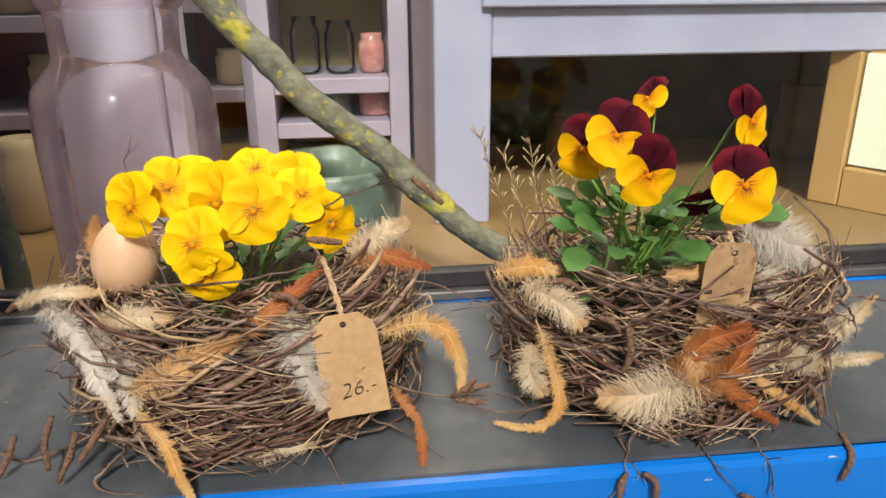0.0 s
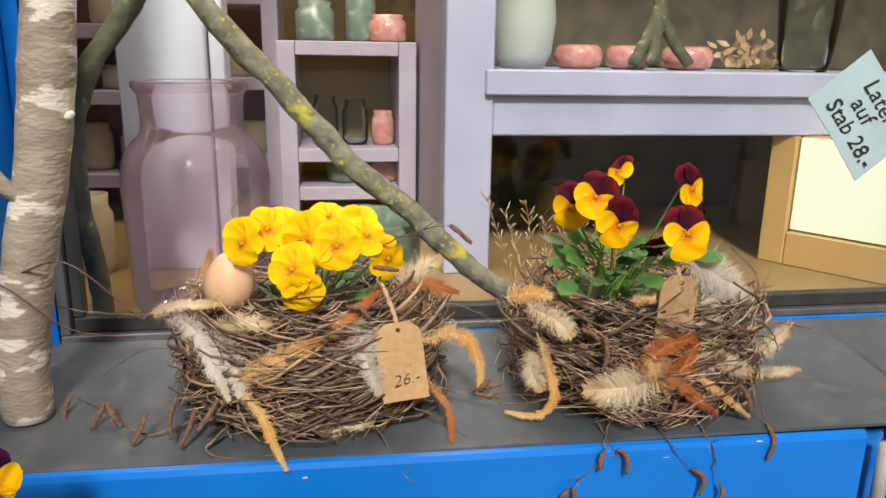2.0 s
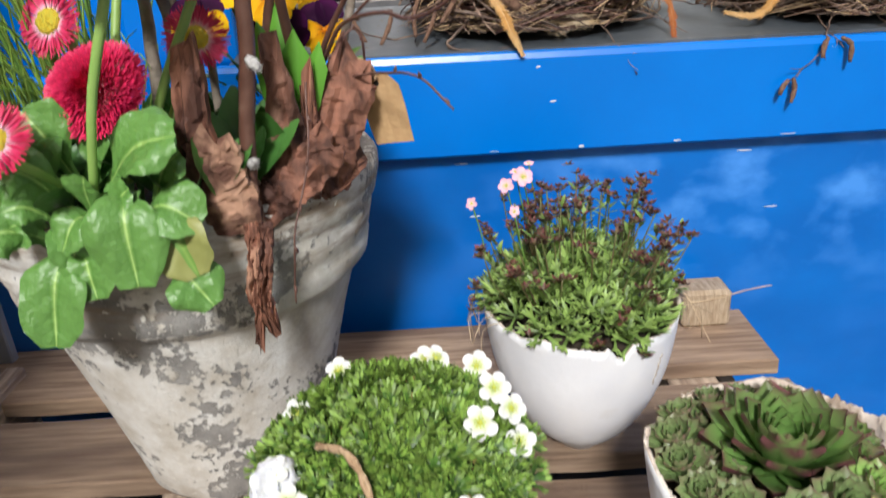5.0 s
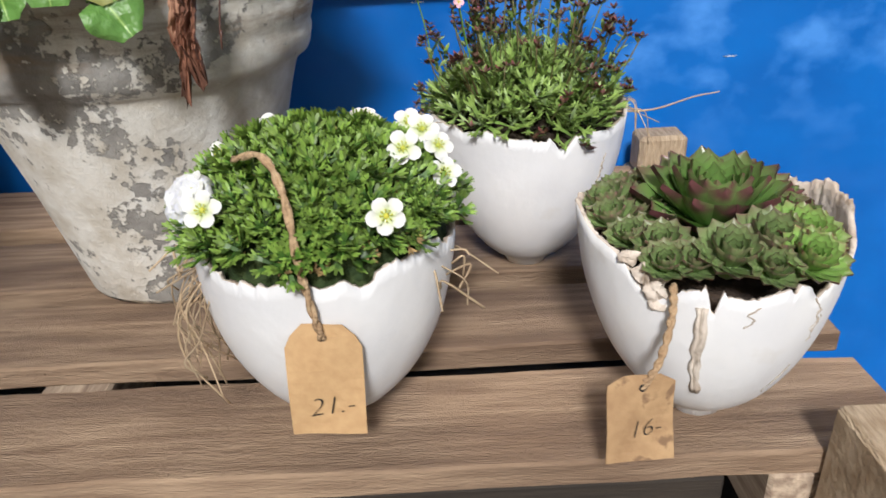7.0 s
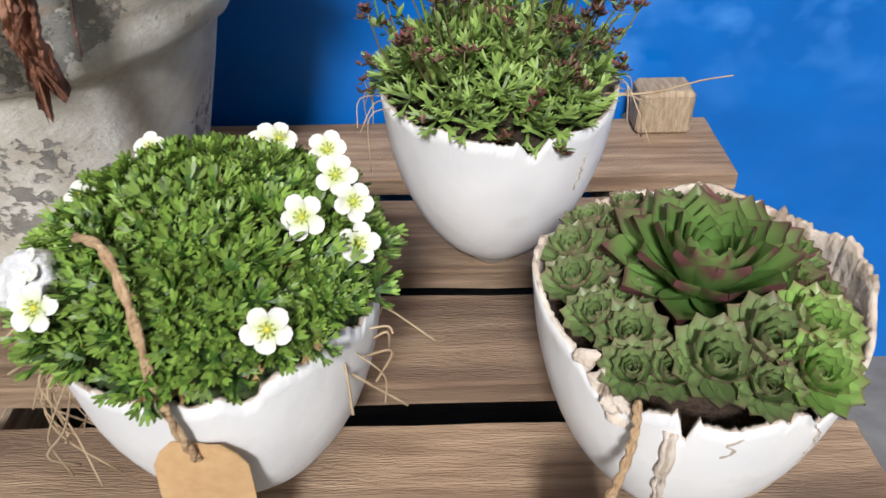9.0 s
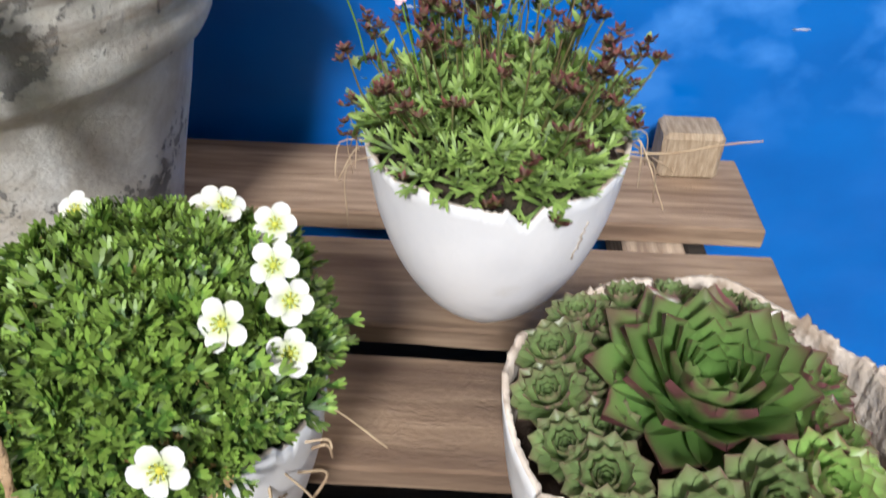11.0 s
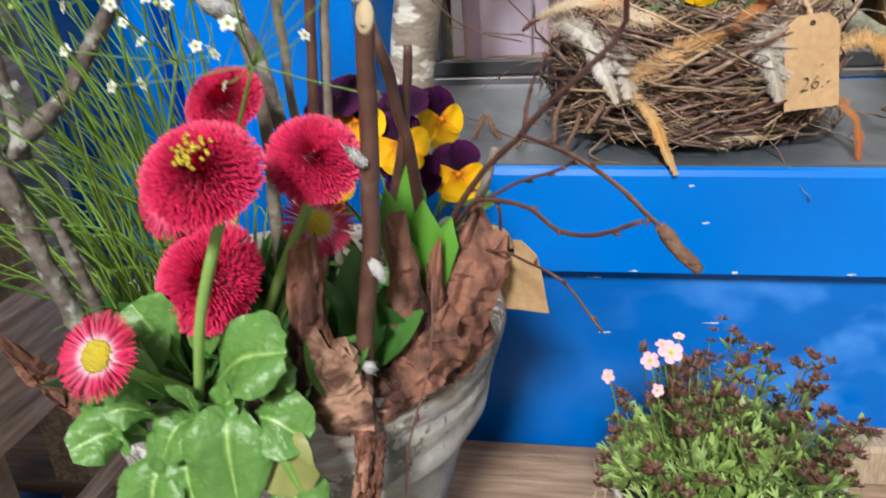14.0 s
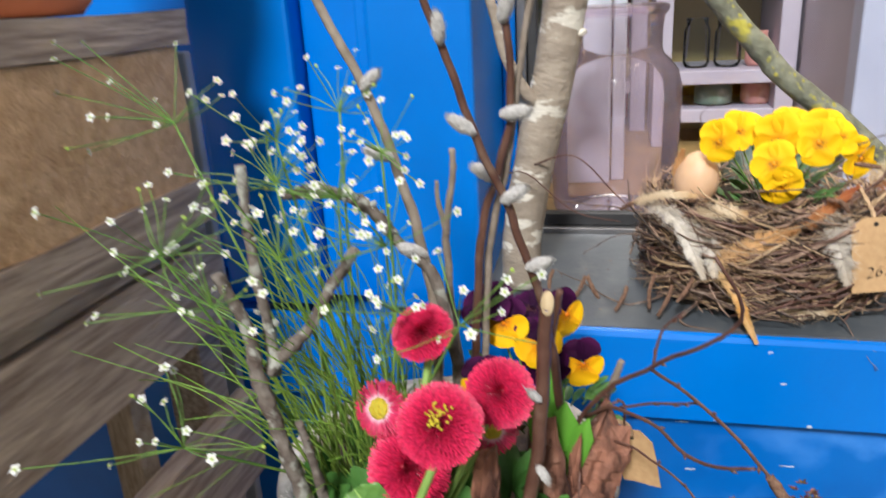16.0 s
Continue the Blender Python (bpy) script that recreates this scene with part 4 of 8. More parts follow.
for i in range(80):
    b = tipped()
    a = random.uniform(0, 2 * math.pi)
    r = random.uniform(0.01, 0.07)
    base = Vector((-0.055 + math.cos(a) * r * 0.9, -0.055 + math.sin(a) * r * 0.7, 0.10 + random.uniform(0, 0.10)))
    plain_leaf(b, base, Vector((math.cos(a), math.sin(a), random.uniform(0.1, 1.3))), Vector((0, -0.3, 1)) + rvec(0.5), random.uniform(0.020, 0.034), random.uniform(0.009, 0.016))
    part("leaf", b, M_VIOLALEAF, nest_b)
for i in range(9):
    b = bmesh.new()
    q = Vector((-0.055, -0.04, 0.09)) + rvec(0.02)
    tube(b, spline([q, q + Vector((0, -0.01, 0.05)) + rvec(0.01), q + Vector((random.uniform(-0.05, 0.05), -0.04, random.uniform(0.09, 0.15)))], 8), 0.0013, 6)
    part("stem", b, M_STEM, nest_b)
for pts, w, m, fl, fc in (
        (((0.140, 0.575, 0.955), (0.172, 0.553, 0.940), (0.188, 0.545, 0.922)), 0.036, M_F_CREAM, 0.7, (-0.2, -1, 0.4)),
        (((0.150, 0.560, 0.925), (0.166, 0.552, 0.880), (0.170, 0.545, 0.845), (0.150, 0.545, 0.826), (0.112, 0.552, 0.830)), 0.018, M_F_GOLD, 0.35, (-0.2, -1, 0.2)),
        (((0.148, 0.565, 0.90), (0.146, 0.555, 0.875), (0.158, 0.55, 0.855)), 0.034, M_F_CREAM, 0.9, (-0.3, -1, 0.2)),
        (((0.286, 0.512, 0.880), (0.241, 0.508, 0.875), (0.196, 0.520, 0.868)), 0.058, M_F_CREAM, 0.85, (0, -1, 0.35)),
        (((0.250, 0.515, 0.870), (0.235, 0.515, 0.862), (0.215, 0.52, 0.852)), 0.034, M_F_CREAM, 0.9, (0, -1, 0.35)),
        (((0.262, 0.514, 0.882), (0.278, 0.506, 0.920), (0.322, 0.512, 0.930)), 0.034, M_F_RUST, 0.2, (0, -1, 0.2)),
        (((0.282, 0.512, 0.865), (0.305, 0.506, 0.895), (0.325, 0.512, 0.925)), 0.036, M_F_RUST, 0.2, (0.2, -1, 0.2)),
        (((0.285, 0.510, 0.905), (0.300, 0.508, 0.880), (0.330, 0.512, 0.855), (0.361, 0.512, 0.832)), 0.024, M_F_RUST, 0.2, (0.1, -1, 0.3)),
        (((0.268, 0.514, 0.925), (0.274, 0.508, 0.900), (0.282, 0.510, 0.870)), 0.030, M_F_TAN, 0.3, (0, -1, 0.2)),
        (((0.352, 0.60, 0.998), (0.391, 0.595, 0.975), (0.446, 0.605, 0.934)), 0.060, M_F_WHITE, 0.95, (0.2, -1, 0.3)),
        (((0.365, 0.60, 0.97), (0.40, 0.595, 0.95), (0.43, 0.60, 0.91)), 0.046, M_F_WHITE, 0.95, (0.2, -1, 0.3)),
        (((0.352, 0.57, 0.955), (0.370, 0.565, 0.94), (0.385, 0.57, 0.922)), 0.030, M_F_WHITE, 0.9, (0.1, -1, 0.3)),
        (((0.440, 0.60, 0.868), (0.470, 0.595, 0.880), (0.500, 0.598, 0.910)), 0.034, M_F_CREAM, 0.35, (0.2, -1, 0.3)),
        (((0.455, 0.60, 0.838), (0.490, 0.595, 0.842), (0.525, 0.60, 0.841)), 0.020, M_F_CREAM, 0.5, (0.2, -1, 0.3)),
        (((0.345, 0.525, 0.905), (0.385, 0.528, 0.885), (0.425, 0.55, 0.862)), 0.034, M_F_CREAM, 0.8, (0.1, -1, 0.3)),
        (((0.320, 0.520, 0.900), (0.345, 0.520, 0.895), (0.375, 0.53, 0.900)), 0.030, M_F_CREAM, 0.9, (0.1, -1, 0.3)),
        (((0.320, 0.520, 0.890), (0.370, 0.522, 0.850), (0.415, 0.530, 0.815)), 0.014, M_F_GOLD, 0.1, (0.1, -1, 0.3)),
        (((0.12, 0.60, 0.955), (0.15, 0.585, 0.965), (0.175, 0.575, 0.962)), 0.026, M_F_GOLD, 0.4, (-0.1, -1, 0.5)),
        (((0.255, 0.545, 0.965), (0.285, 0.54, 0.97), (0.310, 0.545, 0.965)), 0.018, M_F_TAN, 0.3, (0, -1, 0.6))):
    feather(nest_b, rel(NB, *pts), w, m, fc, fl)
price_tag(nest_b, Vector((0.306, 0.528, 0.990)) - NB, (-0.004, 0.002, -0.08), (1, 0.02, -0.06), 0.046, 0.092, "26-", M_KRAFT2, 0.80, cord=rel(NB, (0.306, 0.527, 0.990), (0.303, 0.532, 1.003), (0.304, 0.545, 1.016), (0.31, 0.56, 1.02)), label="mottled brown kraft price tag with handwritten price")
sprays(nest_b, [(rel(NB, *p), r) for p, r in (
    (((0.24, 0.54, 0.825), (0.225, 0.515, 0.808), (0.215, 0.505, 0.785), (0.179, 0.50, 0.753)), 0.0012),
    (((0.222, 0.54, 0.82), (0.231, 0.512, 0.800), (0.240, 0.502, 0.79)), 0.0010),
    (((0.34, 0.535, 0.825), (0.357, 0.507, 0.790), (0.360, 0.50, 0.765), (0.365, 0.496, 0.745)), 0.0011),
    (((0.40, 0.56, 0.88), (0.421, 0.545, 0.863), (0.432, 0.525, 0.807)), 0.0012),
    (((0.29, 0.535, 0.82), (0.306, 0.506, 0.795), (0.33, 0.502, 0.765)), 0.0010),
    (((0.42, 0.62, 0.90), (0.47, 0.60, 0.91), (0.53, 0.60, 0.90)), 0.0020),
    (((0.19, 0.62, 0.95), (0.15, 0.60, 0.97), (0.13, 0.60, 1.0)), 0.0010),
    (((0.18, 0.60, 0.93), (0.13, 0.58, 0.935), (0.08, 0.59, 0.925)), 0.0012),
    (((0.18, 0.64, 0.97), (0.17, 0.64, 1.03), (0.19, 0.64, 1.07)), 0.0006),
    (((0.17, 0.56, 0.84), (0.12, 0.55, 0.84), (0.075, 0.57, 0.85)), 0.0012),
    (((0.40, 0.55, 0.94), (0.44, 0.56, 0.92), (0.47, 0.58, 0.89)), 0.0020))])
random.seed(6)
for p in (((0.179, 0.50, 0.754), (0.172, 0.497, 0.748), (0.168, 0.495, 0.738)), ((0.184, 0.50, 0.756), (0.186, 0.497, 0.744), (0.182, 0.494, 0.728)), ((0.222, 0.505, 0.80), (0.216, 0.500, 0.792), (0.214, 0.497, 0.778)), ((0.236, 0.503, 0.80), (0.246, 0.498, 0.792), (0.246, 0.495, 0.772)),
          ((0.33, 0.502, 0.768), (0.344, 0.498, 0.758), (0.340, 0.495, 0.736)), ((0.365, 0.496, 0.748), (0.368, 0.494, 0.738), (0.362, 0.492, 0.722)), ((0.432, 0.522, 0.81), (0.434, 0.506, 0.795), (0.426, 0.503, 0.772)), ((0.078, 0.57, 0.85), (0.088, 0.565, 0.858), (0.098, 0.565, 0.868)),
          ((0.08, 0.565, 0.848), (0.095, 0.56, 0.848), (0.108, 0.56, 0.846)), ((0.20, 0.55, 0.93), (0.215, 0.54, 0.925), (0.225, 0.54, 0.905)), ((0.22, 0.525, 0.93), (0.222, 0.52, 0.91), (0.218, 0.52, 0.89)), ((0.16, 0.57, 0.955), (0.175, 0.565, 0.958), (0.19, 0.565, 0.95)), ((0.31, 0.52, 0.85), (0.305, 0.515, 0.835), (0.292, 0.512, 0.822)), ((0.395, 0.53, 0.86), (0.405, 0.525, 0.845), (0.408, 0.522, 0.828))):
    b = bmesh.new()
    catkin(b, rel(NB, *p))
    part("catkin", b, M_CATKIN, nest_b)
# ---------------------------------------------------------------- broken eggshell pots
SHELL_FOOT = {}


def egg_pot(name, loc, R, zw, rim, label, seed, lean, n=260, thick=0.0032, jag=1.0):
    """A white shell standing on its point; rim(a) is the height of the broken edge at angle a."""
    th = thing(name, loc, label, "plant pot", "eggshell pots")
    random.seed(seed)
    b = bmesh.new()
    foot = lambda z: Vector((lean[0], lean[1], 0)) * max(0.0, 1 - z / 0.14)
    SHELL_FOOT[th.name] = foot
    rad = lambda z: R * max(0.0, 1 - abs(1 - max(z, 0.0) / zw) ** 2.1) ** 0.56
    zs = [0.0, 0.004, 0.010, 0.018, 0.028, 0.040, 0.055, 0.070, 0.085, 0.100]
    outer, inner = [], []
    hs = [rim(2 * math.pi * k / n) + jag * (0.0062 * noise.noise(Vector((k * 0.055, seed, 0))) + 0.0034 * round(1.7 * noise.noise(Vector((k * 0.085, seed, 5)))) + 0.0016 * noise.noise(Vector((k * 0.750, seed, 7)))) for k in range(n)]
    m = 16
    for i in range(m + 1):
        ro, ri = [], []
        for k in range(n):
            a = 2 * math.pi * k / n
            z = hs[k] * (i / m) ** 1.15
            r = max(0.020, rad(z)) + 0.0006 * noise.noise(Vector((math.cos(a) * 3, math.sin(a) * 3, z * 30 + seed)))
            zz = z + 0.0
            ro.append(b.verts.new(Vector((r * math.cos(a), r * math.sin(a), zz)) + foot(z)))
            if i >= m - 6:
                r2 = r - thick * (1 + 0.5 * noise.noise(Vector((k * 0.8, seed, 9))))
                ri.append(b.verts.new(Vector((r2 * math.cos(a), r2 * math.sin(a), zz + (0.0012 * random.uniform(-1, 0.3) if i == m else 0))) + foot(z)))
        outer.append(ro)
        if ri:
            inner.append(ri)
    for i in range(m):
        for k in range(n):
            b.faces.new((outer[i][k], outer[i][(k + 1) % n], outer[i + 1][(k + 1) % n], outer[i + 1][k]))
    b.faces.new(outer[0][::-1])
    for k in range(n):
        f = b.faces.new((outer[m][k], outer[m][(k + 1) % n], inner[-1][(k + 1) % n], inner[-1][k]))
        f.material_index = 1
    for i in range(len(inner) - 1):
        for k in range(n):
            f = b.faces.new((inner[i + 1][k], inner[i + 1][(k + 1) % n], inner[i][(k + 1) % n], inner[i][k]))
            f.material_index = 1
    part("shell", b, [M_SHELL, M_SHELLEDGE], th, "matt white shell with a broken rim")
    b = bmesh.new()
    hm = min(hs) - 0.006
    bmesh.ops.create_circle(b, cap_ends=True, radius=rad(hm) - thick, segments=40, matrix=Matrix.Translation((0, 0, hm)))
    part("soil", b, M_SOIL, th)
    return th, rad


def crack(th, rad, a, z0, z1, wander, r=0.0007, seed=1, material=None):
    random.seed(seed)
    b = bmesh.new()
    pts = []
    for i in range(14):
        t = i / 13
        z = z0 + (z1 - z0) * t
        a += random.uniform(-wander, wander)
        pts.append(Vector((math.cos(a), math.sin(a), 0)) * (rad(z) + 0.0002) + Vector((0, 0, z)) + SHELL_FOOT[th.name](z))
    tube(b, pts, [r * random.uniform(0.4, 1.3) for _ in pts], 5)
    part("crack", b, material or M_CRACK, th)


M_CRACK = mat("dark_hairline", (0.34, 0.28, 0.22), (0.50, 0.43, 0.36), 90, 0.9)


def gauss(a, c, w):
    d = (a - c + math.pi) % (2 * math.pi) - math.pi
    return math.exp(-(d / w) ** 2)


F = math.pi * 1.5
rootm = mat("pale_roots", (0.52, 0.40, 0.26), (0.36, 0.25, 0.15), 60, 0.7, island=0.3)
# yellow-green leaf; shade between tufts darkens its base, sunlight brightens its tips
M_SAXI = attr_mat("saxifrage_green_shaded_base", [(0.0, (0.016, 0.042, 0.006)), (0.45, (0.036, 0.086, 0.012)), (0.8, (0.078, 0.162, 0.022)), (1.0, (0.155, 0.25, 0.042))], 0.45, 0.1, 0.45, 45, 0.55)
M_SAXI2 = attr_mat("pale_saxifrage_green", [(0.0, (0.06, 0.095, 0.022)), (0.5, (0.145, 0.235, 0.05)), (1.0, (0.235, 0.345, 0.085))], 0.45, 0.1, 0.25, 40, 0.35)
M_DRYTUFT = attr_mat("dry_tuft", [(0.0, (0.13, 0.08, 0.03)), (1.0, (0.33, 0.22, 0.09))], 0.7, 0.0, 0.2, 40, 0.4)
M_WPETAL = attr_mat("white_petal", [(0.0, (0.36, 0.50, 0.08)), (0.30, (0.58, 0.64, 0.36)), (0.55, (0.68, 0.69, 0.62)), (1.0, (0.71, 0.71, 0.69))], 0.55, 0.15, 0.1, 120, 0.05)
M_PPETAL = attr_mat("pink_petal", [(0.0, (0.75, 0.70, 0.40)), (0.4, (0.80, 0.50, 0.55)), (1.0, (0.80, 0.42, 0.52))], 0.55, 0.15, 0.1, 120, 0.06)
M_SAXSTEM = mat("olive_red_stem", (0.13, 0.17, 0.05), (0.15, 0.10, 0.05), 60, 0.5, island=0.3)
M_BUD = attr_mat("dark_red_bud", [(0.0, (0.08, 0.07, 0.022)), (0.5, (0.075, 0.024, 0.020)), (1.0, (0.19, 0.05, 0.05))], 0.5, 0.0, 0.3, 120, 0.4)
M_POLLEN = mat("green_yellow_pollen", (0.42, 0.50, 0.08), (0.58, 0.52, 0.06), 300, 0.8)


def tuft(b, base, up, size, n=7, fork=True, slim=1.0):
    """A tiny rosette of narrow, forked leaves."""
    up = Vector(up).normalized()
    s = up.orthogonal().normalized()
    t = up.cross(s)
    a0 = random.uniform(0, 6.28)
    for k in range(n):
        a = a0 + 6.283 * k / n + random.uniform(-0.3, 0.3)
        lift = random.uniform(0.25, 1.3)
        d = (s * math.cos(a) + t * math.sin(a) + up * lift).normalized()
        ln = size * random.uniform(0.7, 1.2)
        rows = blade(b, base, d, up, ln, ln * 0.27 * slim, lambda q: 0.45 + 0.55 * q, 2, -0.4, 0, 1)
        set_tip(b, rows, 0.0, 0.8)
        if fork:
            e = Vector(base) + d * ln * 0.75
            for sg in (-0.7, 0.0, 0.7):
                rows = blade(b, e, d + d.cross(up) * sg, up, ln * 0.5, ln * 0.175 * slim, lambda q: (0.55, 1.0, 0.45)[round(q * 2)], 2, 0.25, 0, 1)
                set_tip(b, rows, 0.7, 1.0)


def star_flower(parent, at, face, size, petal_mat, stem_to, n=5, name="flower", wide=0.80):
    f = Vector(face).normalized()
    u = f.orthogonal().normalized()
    s = u.cross(f)
    at = Vector(at)
    b = bmesh.new()
    bmesh.ops.create_uvsphere(b, u_segments=8, v_segments=5, radius=size * 0.075, matrix=Matrix.Translation(at + f * size * 0.02))
    for k in range(8):
        a = 6.283 * k / 8
        d = (u * math.cos(a) + s * math.sin(a)) * size * 0.14 + f * size * 0.14
        tube(b, [at, at + d], size * 0.012, 3)
        bmesh.ops.create_icosphere(b, subdivisions=1, radius=size * 0.028, matrix=Matrix.Translation(at + d))
    tube(b, spline([at, at.lerp(Vector(stem_to), 0.5) - f * 0.004, stem_to], 6), 0.0007, 5, mi=1)
    fl = part(name, b, [M_POLLEN, M_STEM], parent)
    a0 = random.uniform(0, 6)
    for k in range(n):
        a = a0 + 6.283 * k / n + random.uniform(-0.08, 0.08)
        d = u * math.cos(a) + s * math.sin(a) + f * random.uniform(0.05, 0.45)
        b = tipped()
        rows = blade(b, at, d, f, size * 0.5 * random.uniform(0.93, 1.07), size * 0.5 * wide, lambda q: 0.30 + 0.70 * math.sin(math.pi / 2 * q / 0.66) if q < 0.66 else max(0.30, math.sqrt(max(0.0, 1 - ((q - 0.66) / 0.36) ** 2))), 7, -0.25, 0.22, 6, wave=0.10)
        set_tip(b, rows)
        part("petal", b, petal_mat, fl)
    return fl


M_PAPERWHITE = mat("soft_white_fibre", (0.62, 0.63, 0.66), (0.74, 0.75, 0.77), 120, 0.95, 0.6, 300, trans=0.2)
# white saxifrage
PC = Vector((-0.282, 0.036, Z0))
pot_c, rad_c = egg_pot("eggshell_pot", PC, 0.090, 0.150, lambda a: 0.140 + 0.013 * gauss(a, F, 0.7) - 0.009 * gauss(a, F + 0.1, 0.12) - 0.007 * gauss(a, F - 0.35, 0.16) + 0.012 * gauss(a, F + 0.95, 0.25) + 0.010 * gauss(a, F - 0.95, 0.2) - 0.008 * gauss(a, F + 0.35, 0.1), "white eggshell pot with a cushion of white-flowered saxifrage", 3, (-0.002, -0.009))
random.seed(33)
b, bd = tipped(), tipped()
for i in range(760):
    u, v = random.random(), random.uniform(0, 6.283)
    r = 0.093 * math.sqrt(u)
    z = 0.147 + 0.060 * (1 - (r / 0.100) ** 2) ** 0.75 + 0.006 * noise.noise(Vector((math.cos(v) * r * 60, math.sin(v) * r * 60, 1)))
    p = Vector((math.cos(v) * r, math.sin(v) * r, z))
    if math.sin(v) * r < -0.076 and z < 0.150:
        continue
    up = Vector((math.cos(v) * r * 9, math.sin(v) * r * 9, 0.9)) + rvec(0.35)
    if random.random() < 0.07:
        tuft(bd, p - up.normalized() * 0.003, up, random.uniform(0.006, 0.009))
    else:
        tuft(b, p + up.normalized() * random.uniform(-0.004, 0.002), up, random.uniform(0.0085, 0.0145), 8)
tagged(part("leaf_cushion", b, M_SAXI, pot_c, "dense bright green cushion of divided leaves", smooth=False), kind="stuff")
tagged(part("dry_tuft", bd, M_DRYTUFT, pot_c, smooth=False), kind="stuff")
# hidden ball under the tufts, its dark green painted as shade in the gaps
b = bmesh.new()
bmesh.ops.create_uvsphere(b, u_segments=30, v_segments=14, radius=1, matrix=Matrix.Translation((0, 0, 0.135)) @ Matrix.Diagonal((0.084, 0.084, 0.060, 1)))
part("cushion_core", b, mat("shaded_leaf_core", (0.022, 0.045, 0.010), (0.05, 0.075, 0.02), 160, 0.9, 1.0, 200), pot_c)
for p, face in (((-0.324, 0.092, 0.646), (-0.1, -0.6, 0.8)), ((-0.349, 0.050, 0.640), (-0.2, -0.7, 0.6)), ((-0.342, -0.030, 0.634), (-0.1, -0.8, 0.6)), ((-0.352, -0.010, 0.640), (-0.5, -0.5, 0.7)), ((-0.260, 0.106, 0.643), (0, -0.4, 0.9)), ((-0.252, 0.104, 0.645), (0.3, -0.4, 0.9)), ((-0.222, 0.090, 0.645), (0.1, -0.6, 0.7)),
                ((-0.212, 0.051, 0.652), (0.0, -0.7, 0.7)), ((-0.202, 0.036, 0.645), (0.3, -0.7, 0.7)), ((-0.224, 0.013, 0.652), (-0.1, -0.75, 0.6)), ((-0.199, 0.016, 0.633), (0.3, -0.75, 0.6)), ((-0.234, -0.043, 0.631), (0.05, -0.85, 0.5))):
    q = Vector(p) - PC
    star_flower(pot_c, q, face, random.uniform(0.022, 0.025), M_WPETAL, q + Vector((0, 0.006, -0.022)))
b = bmesh.new()
for i in range(34):
    a = random.gauss(math.pi * 1.05, 0.25) if i < 20 else random.choice((random.uniform(F + 0.9, F + 1.7), random.uniform(F - 1.7, F - 1.1)))
    p = Vector((math.cos(a), math.sin(a), 0)) * 0.088 + Vector((0, 0, 0.118 + random.uniform(-0.01, 0.016)))
    if i < 20:
        c = [p, p + Vector((-0.010, -0.008, -0.02)) + rvec(0.008), p + Vector((-0.008, -0.012, -0.045)) + rvec(0.012), p + Vector((0.0, -0.016, random.uniform(-0.09, -0.05))) + rvec(0.012)]
    else:
        c = [p, p + Vector((math.cos(a), math.sin(a), 0.2)) * 0.012 + rvec(0.01), p + Vector((math.cos(a), math.sin(a), -0.6)) * 0.020 + rvec(0.012)]
    tube(b, spline(c, 12), random.uniform(0.0004, 0.0009), 4)
tagged(part("root_fringe", b, rootm, pot_c, "pale tangled dry roots"), kind="stuff")
price_tag(pot_c, Vector((-0.277, -0.056, 0.559)) - PC, (0.004, -0.004, -0.08), (1, 0.02, -0.03), 0.047, 0.080, "21.-", text_size=0.019, cord=rel(PC, (-0.277, -0.058, 0.559), (-0.280, -0.060, 0.578), (-0.285, -0.058, 0.612), (-0.291, -0.044, 0.648), (-0.304, -0.026, 0.664), (-0.326, -0.006, 0.656)))

b = bmesh.new()
bmesh.ops.create_icosphere(b, subdivisions=4, radius=0.017, matrix=Matrix.Translation(Vector((-0.354, -0.006, 0.628)) - PC))
for v in b.verts:
    v.co += noise.noise_vector(v.co * 90) * 0.006 + noise.noise_vector(v.co * 400) * 0.0015
part("cotton_tuft", b, M_PAPERWHITE, pot_c, "soft whitish tuft")
# houseleeks
PR = Vector((-0.012, 0.040, Z0))
pot_r, rad_r = egg_pot("eggshell_pot", PR, 0.0945, 0.165, lambda a: 0.127 + 0.022 * gauss(a, math.pi, 0.5) + 0.022 * gauss(a, 0.15, 0.6) + 0.018 * gauss(a, 1.4, 0.6) - 0.012 * gauss(a, F - 0.72, 0.18) - 0.02 * gauss(a, F - 0.30, 0.035) - 0.010 * gauss(a, F + 0.45, 0.08), "cracked white eggshell pot crowded with houseleek rosettes", 8, (-0.006, -0.032), jag=1.1)
for da, rr, sd, mm in ((-0.385, 0.0022, 3, M_SHELLEDGE), (-0.345, 0.0026, 3, M_SHELLEDGE), (-0.366, 0.0019, 3, M_CRACK)):
    crack(pot_r, rad_r, F + da, 0.116, 0.046, 0.014, rr, sd, mm)
for da, z0, z1, wd, rr, sd in ((0.02, 0.118, 0.104, 0.03, 0.0006, 4), (0.42, 0.118, 0.092, 0.03, 0.0008, 5), (0.50, 0.066, 0.042, 0.025, 0.0004, 7), (0.55, 0.104, 0.084, 0.04, 0.0005, 12)):
    crack(pot_r, rad_r, F + da, z0, z1, wd, rr, sd)
M_SEMP = attr_mat("houseleek_leaf", [(0.0, (0.16, 0.30, 0.075)), (0.50, (0.13, 0.24, 0.06)), (0.66, (0.14, 0.20, 0.065)), (0.80, (0.125, 0.06, 0.055)), (1.0, (0.19, 0.07, 0.08))], 0.30, 0.08, 0.2, 50, 0.18)
